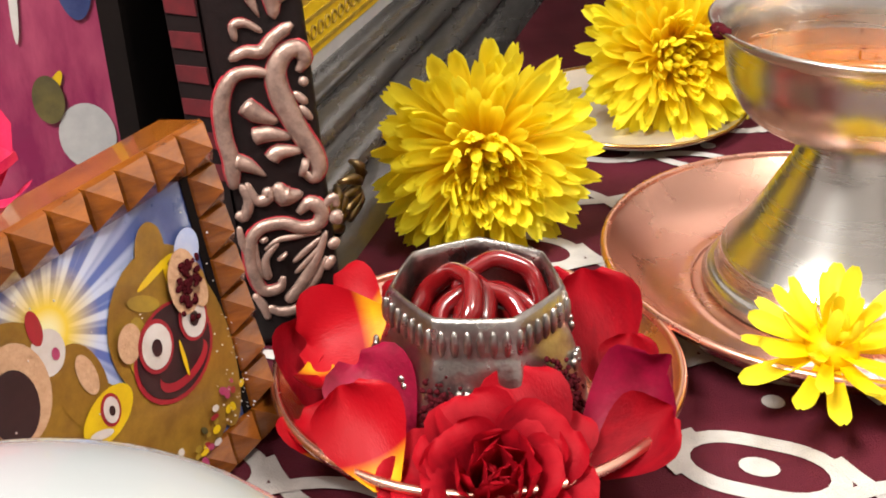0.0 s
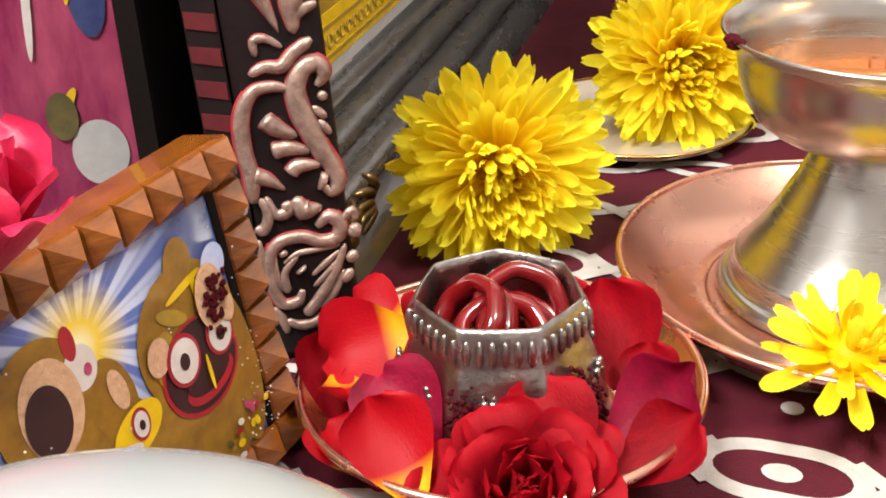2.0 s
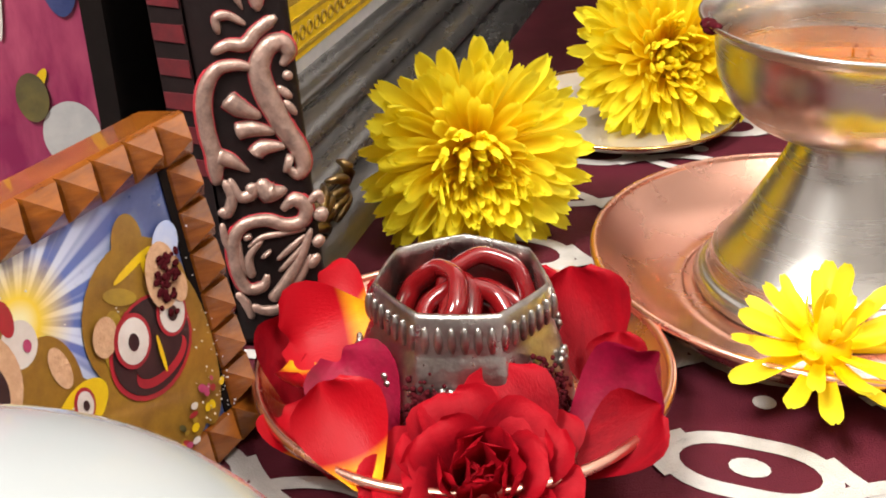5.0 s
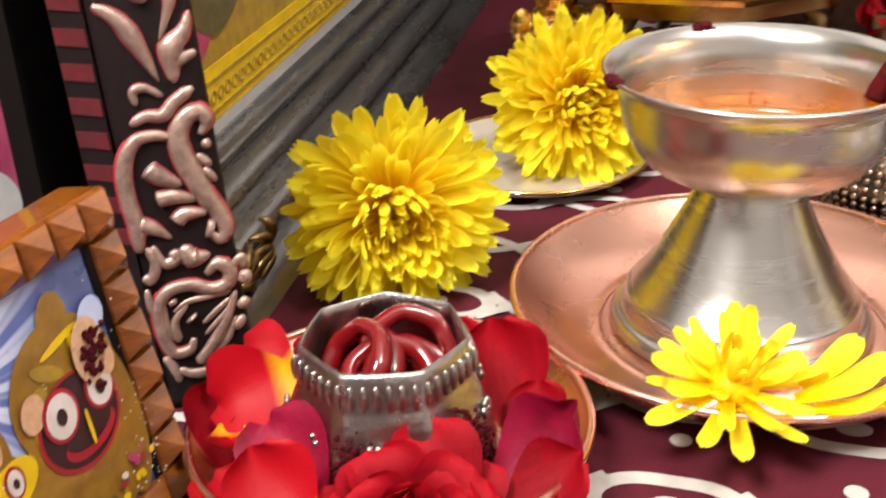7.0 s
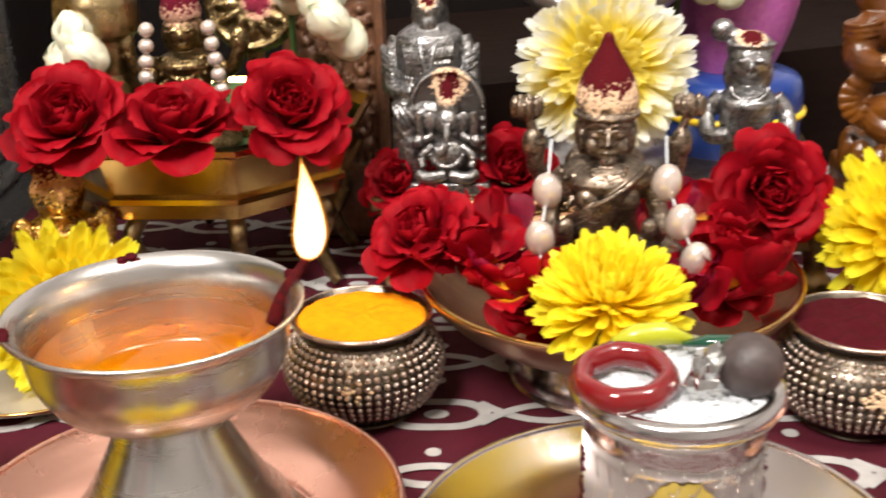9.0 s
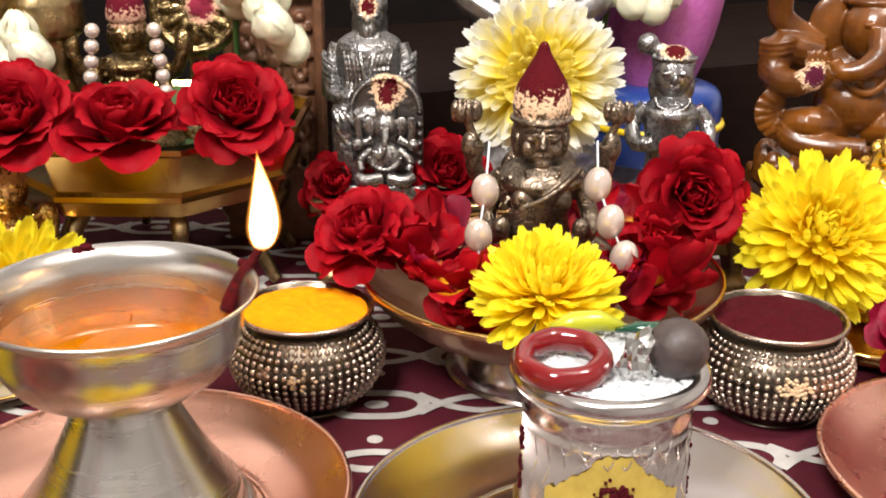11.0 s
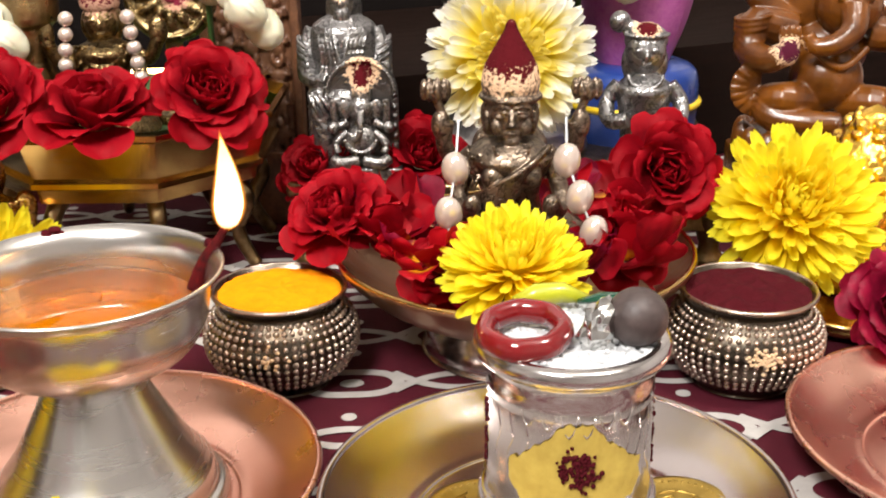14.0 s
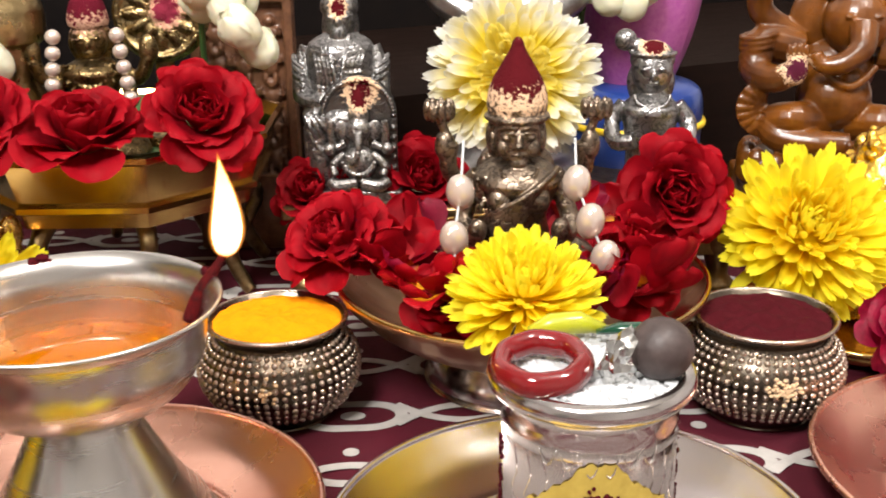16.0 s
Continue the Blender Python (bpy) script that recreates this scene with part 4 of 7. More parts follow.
mum("half-stripped yellow chrysanthemum lying over the copper plate's rim", facing((0.150, 0.290, 0.021), (0.05, -0.3, 0.95)), 0.0275, YELLOW, ((11, 0, 1.0), (9, 18, 1.0), (8, 38, 0.9), (7, 58, 0.78), (5, 76, 0.66)), seed=3, height=0.4, wide=1.35)
for k, (x, y, z, face, up, s) in enumerate(((0.168, 0.284, 0.021, -12, 12, 0.026), (0.172, 0.280, 0.020, -35, 6, 0.025), (0.172, 0.288, 0.022, 18, 22, 0.024), (0.182, 0.279, 0.020, -8, 6, 0.022), (0.176, 0.283, 0.023, 5, 14, 0.024))):
    ob = new("yellow_petal", MUM[YELLOW][k % 2])
    ob.matrix_basis = aim(x, y, z, face, up) @ Matrix.Diagonal((s * 2.5, s, s, 1))
    tagged(ob, "loose yellow chrysanthemum petal on the copper plate's rim", "petal", "loose yellow petals")
mum(YL + " set before the seated silver statue", facing((0.356, 0.361, 0.066), (-0.14, -0.34, 0.93)), 0.0322, YELLOW, seed=4, height=0.62)
mum(YL + " leaning beside the gilded statue", facing((0.547, 0.408, 0.052), (-0.34, -0.72, 0.6)), 0.046, YELLOW, seed=5, height=0.7)
wf = mum("cream white chrysanthemum with a yellow heart behind the seated statue", facing((0.430, 0.510, 0.131), (-0.42, -0.88, 0.2)), 0.045, WHITEP, seed=6, height=0.4, spread=6, heart=PALEY)
part("stem", tube([(0, 0, 0.005), (0, -0.02, -0.012), (0, -0.075, -0.02)], 0.0018, None, 8), GREEN, wf)
for k, (x, y, f) in enumerate(((0.512, 0.196, 20), (0.52, 0.192, 60), (0.50, 0.19, 150), (0.508, 0.188, 300), (0.516, 0.2, 110))):
    ob = new("yellow_petal", MUM[YELLOW][k % 2])
    ob.matrix_basis = aim(x - 0.02, y + 0.012, 0.006, f, 25) @ Matrix.Diagonal((0.036, 0.026, 0.026, 1))
    tagged(ob, "loose yellow chrysanthemum petal in the copper plate", "petal", "loose yellow petals")

# ---------------------------------------------------------------- carved picture frame
FD, FB = Vector((0.292, 0.956, 0)), Vector((-0.956, 0.292, 0))
frame_at = Matrix.Translation((-0.034, 0.352, 0.0005)) @ Matrix((FD, FB, Vector((0, 0, 1)))).transposed().to_4x4()
pf = thing("picture_frame", "large dark grey moulded picture frame with carved silver scrolls", "picture frame", frame_at)
LEN, HIGH = 0.58, 0.34
moulding = smooth_profile([(0.0, 0.0), (0.0, 0.006), (0.003, 0.012), (0.0095, 0.015), (0.010, 0.019), (0.0045, 0.021), (0.0045, 0.027), (0.0125, 0.030), (0.0135, 0.035), (0.0085, 0.037), (0.009, 0.044), (0.017, 0.047), (0.0145, 0.049), (0.0145, 0.053), (0.020, 0.0555), (0.023, 0.060), (0.026, 0.061)], 3)
moulding = [(q * 1.05, h * 0.74) for q, h in moulding]


def rail(bm, p0, p1, inward, prof):
    """Sweep the moulding (depth, distance from the outer edge) along an edge."""
    p0, p1, inward = Vector(p0), Vector(p1), Vector(inward)
    d = (p1 - p0).normalized()
    n = 40
    rows = []
    for i in range(n + 1):
        row = []
        for q, h in prof:
            a, b = p0 + d * h, p1 - d * h
            row.append(bm.verts.new(a.lerp(b, i / n) + inward * h + Vector((0, q, 0))))
        rows.append(row)
    for a, b in zip(rows, rows[1:]):
        for k in range(len(prof) - 1):
            bm.faces.new((a[k], a[k + 1], b[k + 1], b[k]))
    return bm


GREY = material("graphite_moulding", (0.23, 0.222, 0.215), 0.28, 0.8, (0.09, 0.086, 0.083), 60, 0.45, 0.25, 350, stretch=(0.3, 1, 1))
for p0, p1, inw in (((0, 0, 0), (LEN, 0, 0), (0, 0, 1)), ((LEN, 0, 0), (LEN, 0, HIGH), (-1, 0, 0)), ((LEN, 0, HIGH), (0, 0, HIGH), (0, 0, -1)), ((0, 0, HIGH), (0, 0, 0), (1, 0, 0))):
    foot = [(q - 0.023 * max(0.0, 1 - h / 0.036), h) for q, h in moulding] if inw == (0, 0, 1) else moulding
    part("moulding", rail(bmesh.new(), p0, p1, inw, foot), GREY, pf)
part("backing", box(bmesh.new(), (0.001, 0.028, 0.0), (LEN - 0.001, 0.036, HIGH - 0.001)), DARKWOOD, pf, smooth=False)
pic = part("print", box(bmesh.new(), (0.042, 0.0252, 0.042), (LEN - 0.042, 0.0275, HIGH - 0.042)), PIC["gold"], pf, "gilded devotional print", smooth=False)


def sheet(parent, name, lo, hi, y, mat, bevel=0):
    return part(name, box(bmesh.new(), (lo[0], y, lo[1]), (hi[0], y + 0.0006, hi[1])), mat, parent, smooth=False)


def blob(parent, name, x, z, rx, rz, y, mat, turn=0, seg=28):
    bm = bmesh.new()
    c, s = math.cos(radians(turn)), math.sin(radians(turn))
    fr = [bm.verts.new((x + rx * math.cos(a) * c - rz * math.sin(a) * s, y, z + rx * math.cos(a) * s + rz * math.sin(a) * c)) for a in (2 * math.pi * k / seg for k in range(seg))]
    bm.faces.new(fr)
    return part(name, bm, mat, parent, smooth=False)


sheet(pic, "mount", (0.0425, 0.0425), (LEN - 0.043, 0.051), 0.0245, PIC["silver"])
sheet(pic, "border", (0.0425, 0.051), (LEN - 0.043, 0.0745), 0.0241, PIC["yellow"])
sheet(pic, "border_line", (0.0425, 0.0535), (LEN - 0.043, 0.0555), 0.0236, PIC["gold"])
sheet(pic, "border_line", (0.0425, 0.067), (LEN - 0.043, 0.069), 0.0236, PIC["gold"])
bm = bmesh.new()
for k in range(46):
    tube([(0.066 + 0.0084 * k + 0.0028 * math.cos(a), 0.0238, 0.0612 + 0.0028 * math.sin(a)) for a in (2 * math.pi * q / 12 for q in range(12))], 0.0006, bm, 5, True)
tagged(part("border_ornament", bm, PIC["gold"], pic), kind="stuff")
rnd = random.Random(12)
sheet(pic, "border", (0.0425, 0.0745), (0.049, HIGH - 0.06), 0.0241, PIC["yellow"])
for k, (x, z, rx, rz, c) in enumerate(((0.115, 0.15, 0.045, 0.06, "pink"), (0.09, 0.115, 0.008, 0.024, "yellow"), (0.15, 0.12, 0.03, 0.02, "olive"), (0.17, 0.135, 0.014, 0.02, "pink"), (0.205, 0.16, 0.02, 0.05, "olive"),
                                       (0.225, 0.125, 0.009, 0.022, "yellow"), (0.25, 0.13, 0.010, 0.016, "white"), (0.262, 0.124, 0.009, 0.014, "white"), (0.24, 0.165, 0.022, 0.03, "pink"), (0.295, 0.15, 0.009, 0.017, "red"), (0.297, 0.152, 0.0125, 0.022, "white"),
                                       (0.33, 0.16, 0.03, 0.045, "olive"), (0.37, 0.14, 0.02, 0.03, "yellow"), (0.36, 0.19, 0.02, 0.03, "white"), (0.4, 0.17, 0.03, 0.05, "gold"))):
    blob(pic, "painted_shape", x, z - 0.013, rx, rz, 0.0238 - 0.0002 * k, PIC[c], rnd.uniform(-25, 25))
blob(pic, "painted_shape", 0.295, 0.137, 0.008, 0.016, 0.0204, PIC["red"])
# leaf sprays at the inner corner of the moulding and along its foot
for name, x, z, y, flip in (("leaf_spray", 0.05, 0.040, 0.012, 1), ("leaf_spray", 0.046, 0.016, -0.010, 1), ("leaf_spray", 0.085, 0.016, -0.010, -1)):
    bm = bmesh.new()
    for q in range(5):
        a = radians(-50 + 32 * q)
        tube([(x + flip * t * math.cos(a) * 0.026, y - 0.003 - 0.004 * math.sin(math.pi * t), z + t * math.sin(a) * 0.014 + 0.003 * math.sin(3 * t)) for t in (0, 0.2, 0.4, 0.6, 0.8, 1)], lambda u: 0.0022 * math.sin(math.pi * (0.15 + 0.8 * u)) + 0.0004, bm, 7)
    part(name, bm, ANTIQUE, pf, "worn gilt leaf ornament")

# carved upright at the near end
CX2, CB = Vector((0.968, 0.25, 0)), Vector((-0.25, 0.968, 0))
col_at = Matrix.Translation((-0.0155, 0.335, 0.0008)) @ Matrix((CX2, CB, Vector((-0.085, 0.1, 0.99)).normalized())).transposed().to_4x4()
col = thing("carved_upright", "carved silver scrollwork upright with red edges on near-black ground", "carving", col_at)
# near-black ground behind the scrolls, with faint reddish mottling
DARKGROUND = material("near_black_ground", (0.006, 0.005, 0.005), 0.6, 0, (0.02, 0.008, 0.008), 55, 0.3, 0.3, spec=0.15)
bm = bmesh.new()
box(bm, (-0.0100, 0.004, 0.0), (0.0215, 0.020, 0.235), 0.004)
part("core", bm, DARKGROUND, col)
STRIPE = material("dull_red_stripe", (0.12, 0.008, 0.012), 0.5, 0, (0.05, 0.005, 0.008), 160, 0.5, 0.2)
flank = ((-0.0100, 0.0050), (-0.0100, 0.020), (-0.0195, 0.020), (-0.0195, 0.0110))
bm = bmesh.new()
low, top = [bm.verts.new((x, y, 0.0)) for x, y in flank], [bm.verts.new((x, y, 0.235)) for x, y in flank]
bm.faces.new(low)
bm.faces.new(top[::-1])
for k in range(4):
    q = (k + 1) % 4
    bm.faces.new((low[k], top[k], top[q], low[q]))
bmesh.ops.recalc_face_normals(bm, faces=bm.faces)
part("side_panel", bm, DARKGROUND, col, smooth=False)
for k in range(16):
    z = 0.062 + 0.0106 * k
    bm = bmesh.new()
    outer = [bm.verts.new(p) for p in ((-0.0107, 0.0048, z), (-0.0194, 0.0103, z + 0.0012), (-0.0194, 0.0103, z + 0.0062), (-0.0107, 0.0048, z + 0.0054))]
    inner = [bm.verts.new((v.co.x + 0.0008, v.co.y + 0.0012, v.co.z)) for v in outer]
    bm.faces.new(outer)
    for a in range(4):
        b = (a + 1) % 4
        bm.faces.new((outer[a], inner[a], inner[b], outer[b]))
    bmesh.ops.recalc_face_normals(bm, faces=bm.faces)
    part("side_stripe", bm, STRIPE, col, smooth=False)
SCROLL = material("rose_silver_scroll", (0.50, 0.34, 0.275), 0.4, 0.55, (0.07, 0.045, 0.04), 240, 0.38, 0.4, 500)


def relief(points, h0, h1, h2, deep, lift, mat, name):
    """A raised band that tapers from h0 over h1 in its middle to h2; the drawing leans as the upright does."""
    pts = []
    for cx, cy in points:
        px, py = 270 + cx / 1.7, cy / 1.7 - 6
        x = -0.06608 + 0.0001686 * px - 0.0000422 * py - 5.54e-9 * py * py + 2.6e-8 * px * py
        z = 0.12524 - 0.0000178 * px - 0.0001543 * py - 3.13e-8 * py * py - 2.8e-8 * px * py
        pts.append((x, 0.0, z))
    fine = smooth_path(pts, 5)
    bm = bmesh.new()
    n, rows = len(fine), []
    for i, p in enumerate(fine):
        u = i / (n - 1)
        h = (h0 + (h1 - h0) * 2 * u if u < 0.5 else h1 + (h2 - h1) * (2 * u - 1)) * 0.000112
        h *= min(1.0, 0.45 + 6 * min(u, 1 - u))
        d = (fine[min(i + 1, n - 1)] - fine[max(i - 1, 0)]).normalized()
        side = Vector((-d.z, 0, d.x))
        rows.append([bm.verts.new(p + side * h * math.cos(a) + Vector((0, 0.0042 - lift - deep * h * max(math.sin(a), -0.3), 0))) for a in (2 * math.pi * k / 12 for k in range(12))])
    for a, b in zip(rows, rows[1:]):
        for k in range(12):
            bm.faces.new((a[k], a[(k + 1) % 12], b[(k + 1) % 12], b[k]))
    bm.faces.new(rows[0][::-1])
    bm.faces.new(rows[-1])
    bmesh.ops.recalc_face_normals(bm, faces=bm.faces)
    part(name, bm, mat, col)


for pts, h0, h1, h2, edged in (
        (((335, 238), (280, 224), (225, 234), (195, 278), (187, 340), (200, 420), (222, 490), (232, 575)), 12, 21, 22, 1), (((228, 492), (270, 505), (328, 540)), 26, 20, 4, 1),
        (((412, 228), (432, 190), (408, 158), (368, 175), (346, 228), (360, 290), (392, 352), (432, 420), (470, 470), (488, 520), (470, 548), (438, 530)), 18, 31, 16, 1),
        (((430, 515), (440, 517), (450, 520)), 26, 28, 26, 0), (((252, 320), (292, 350), (358, 378)), 26, 25, 8, 1), (((282, 422), (330, 412), (402, 425)), 24, 22, 8, 1), (((340, 492), (365, 468), (436, 466)), 22, 22, 8, 1),
        (((206, 188), (250, 164), (302, 164), (335, 126), (392, 84)), 12, 18, 16, 1), (((224, 132), (214, 86), (250, 78), (302, 106)), 9, 13, 8, 1),
        (((97, -183), (173, -133), (237, -38), (292, 62)), 10, 26, 4, 1), (((252, -186), (230, -220), (260, -248), (305, -236), (323, -188), (311, -128), (293, -66)), 24, 22, 5, 1),
        (((380, -150), (363, -88), (325, -38), (330, 22), (337, 68)), 5, 32, 10, 1), (((328, 14), (362, -8), (404, -24)), 20, 18, 8, 0),
        (((250, 562), (277, 612), (265, 662), (243, 648)), 9, 14, 12, 0), (((268, 558), (298, 612), (337, 605), (328, 574)), 9, 15, 14, 0), (((358, 562), (386, 602), (442, 594)), 10, 26, 6, 1),
        (((428, 655), (464, 625), (500, 650), (490, 690), (440, 700), (380, 684), (312, 700), (285, 752), (298, 832), (330, 888), (378, 882), (390, 848)), 18, 15, 14, 1),
        (((330, 765), (370, 736), (430, 726), (502, 714)), 5, 8, 6, 0), (((345, 855), (334, 795), (372, 742)), 12, 10, 6, 0), (((418, 806), (458, 770), (502, 732)), 5, 9, 5, 0), (((425, 840), (470, 795), (505, 752)), 5, 9, 5, 0),
        (((402, 925), (440, 882), (488, 800), (518, 712)), 16, 15, 8, 0), (((300, 742), (308, 800), (328, 850)), 6, 9, 6, 0), (((380, 782), (388, 790)), 14, 16, 14, 0), (((322, 726), (332, 742)), 9, 11, 9, 0),
        (((345, 940), (380, 955), (430, 950), (490, 905)), 9, 14, 12, 0), (((450, 905), (490, 860), (520, 790)), 8, 11, 6, 0), (((538, 690), (556, 650)), 15, 19, 10, 0), (((528, 765), (556, 736)), 11, 15, 10, 0), (((515, 830), (545, 790)), 10, 14, 9, 0),
        (((444, 268), (418, 248)), 8, 15, 8, 0), (((446, 325), (402, 288)), 8, 13, 6, 0), (((462, 374), (424, 330)), 7, 12, 6, 0), (((505, 640), (535, 610), (548, 640)), 8, 12, 8, 0),
        (((250, 690), (262, 740), (290, 800)), 6, 10, 6, 0), (((300, 900), (330, 935), (350, 980)), 8, 12, 8, 0)):
    k = 1.05 if pts[0][1] < 540 else 1.25
    relief(pts, h0 * k, h1 * k, h2 * k, 0.8, 0.0004, SCROLL, "scroll")
    if edged:
        relief(pts, h0 * k + 5, h1 * k + 6, h2 * k + 5, 0.16, 0.0, PIC["red"], "red_edge")

# ---------------------------------------------------------------- small wooden photo frame
WD, WU = Vector((-0.45, -0.893, 0)).normalized(), Vector((-0.125, 0.063, 0.95)).normalized()
WN = WD.cross(WU).normalized()
wood_at = Matrix.Translation((-0.0145, 0.2955, 0.0012)) @ Matrix((WD, WN, WU)).transposed().to_4x4()
wfm = thing("photo_frame", "small brown wooden photo frame with pyramid studded border", "photo frame", wood_at)
W, H, BAR = 0.125, 0.098, 0.012
back = 1 if WN.x < 0 else -1
part("backing", box(bmesh.new(), (0, min(0, back * 0.014), 0), (W, max(0, back * 0.014), H), 0.0006), WOOD, wfm, smooth=False)


def pyramid(bm, x0, z0, x1, z1, h):
    c = [bm.verts.new(p) for p in ((x0, 0, z0), (x1, 0, z0), (x1, 0, z1), (x0, 0, z1))]
    g = 0.0006
    d = [bm.verts.new(p) for p in ((x0 + g, -back * 0.0018, z0 + g), (x1 - g, -back * 0.0018, z0 + g), (x1 - g, -back * 0.0018, z1 - g), (x0 + g, -back * 0.0018, z1 - g))]
    e = bm.verts.new(((x0 + x1) / 2, -back * h, (z0 + z1) / 2))
    for k in range(4):
        q = (k + 1) % 4
        bm.faces.new((c[k], c[q], d[q], d[k]))
        bm.faces.new((d[k], d[q], e))
    bmesh.ops.recalc_face_normals(bm, faces=bm.faces)
    return bm


n_up, n_side = 8, 10
for k in range(n_up):
    for x in (0, W - BAR):
        part("stud", pyramid(bmesh.new(), x, H * k / n_up, x + BAR, H * (k + 1) / n_up, 0.0075), WOOD, wfm, smooth=False)
for k in range(1, n_side):
    for z in (0, H - BAR):
        if BAR * k + BAR < W - BAR + 0.002:
            part("stud", pyramid(bmesh.new(), BAR * k, z, BAR * (k + 1), z + BAR, 0.0075), WOOD, wfm, smooth=False)


def ph(name, x, z, rx, rz, lift, c, turn=0):
    return blob(wfm, name, x, z, rx, rz, -back * lift, PIC[c], turn)


def sunburst(cx, cz):
    """Printed night sky with pale rays spreading from a small yellow sun."""
    m = material("sunburst_print", (0.02, 0.04, 0.16), 0.3, 0, (0.07, 0.1, 0.26), 90, 0.6, 0.03, coat=0.4)
    t = m.node_tree
    link = t.links.new
    b = t.nodes["Principled BSDF"]
    sky = b.inputs["Base Color"].links[0].from_socket

    def calc(op, a, c=None, d=None):
        n = t.nodes.new("ShaderNodeMath")
        n.operation = op
        for k, v in enumerate((a, c, d)):
            if v is None:
                continue
            if isinstance(v, (int, float)):
                n.inputs[k].default_value = v
            else:
                link(v, n.inputs[k])
        return n.outputs[0]

    def over(low, fac, colour):
        n = t.nodes.new("ShaderNodeMix")
        n.data_type = "RGBA"
        n.inputs[7].default_value = (*colour, 1)
        link(fac, n.inputs[0])
        link(low, n.inputs[6])
        return n.outputs[2]

    def span(v, lo, hi):
        n = t.nodes.new("ShaderNodeMapRange")
        n.inputs[1].default_value, n.inputs[2].default_value = lo, hi
        link(v, n.inputs[0])
        return n.outputs[0]
    sep = t.nodes.new("ShaderNodeSeparateXYZ")
    link(t.nodes.new("ShaderNodeTexCoord").outputs["Object"], sep.inputs[0])
    dx, dz = calc("SUBTRACT", sep.outputs[0], cx), calc("SUBTRACT", sep.outputs[2], cz)
    far = calc("SQRT", calc("ADD", calc("MULTIPLY", dx, dx), calc("MULTIPLY", dz, dz)))
    angle = calc("ARCTAN2", dz, dx)
    wide = calc("SINE", calc("MULTIPLY", angle, 17.0))
    fine = calc("SINE", calc("MULTIPLY", angle, 41.0))
    ray = span(calc("ADD", wide, calc("MULTIPLY", fine, 0.6)), -0.5, 0.6)
    c1 = over(sky, calc("MULTIPLY", span(far, 0.042, 0.02), 0.75), (0.13, 0.2, 0.55))
    c2 = over(c1, calc("MULTIPLY", ray, span(far, 0.046, 0.014)), (0.66, 0.74, 0.9))
    c3 = over(c2, span(far, 0.017, 0.006), (0.85, 0.62, 0.05))
    link(over(c3, span(far, 0.006, 0.002), (0.9, 0.85, 0.5)), b.inputs["Base Color"])
    return m


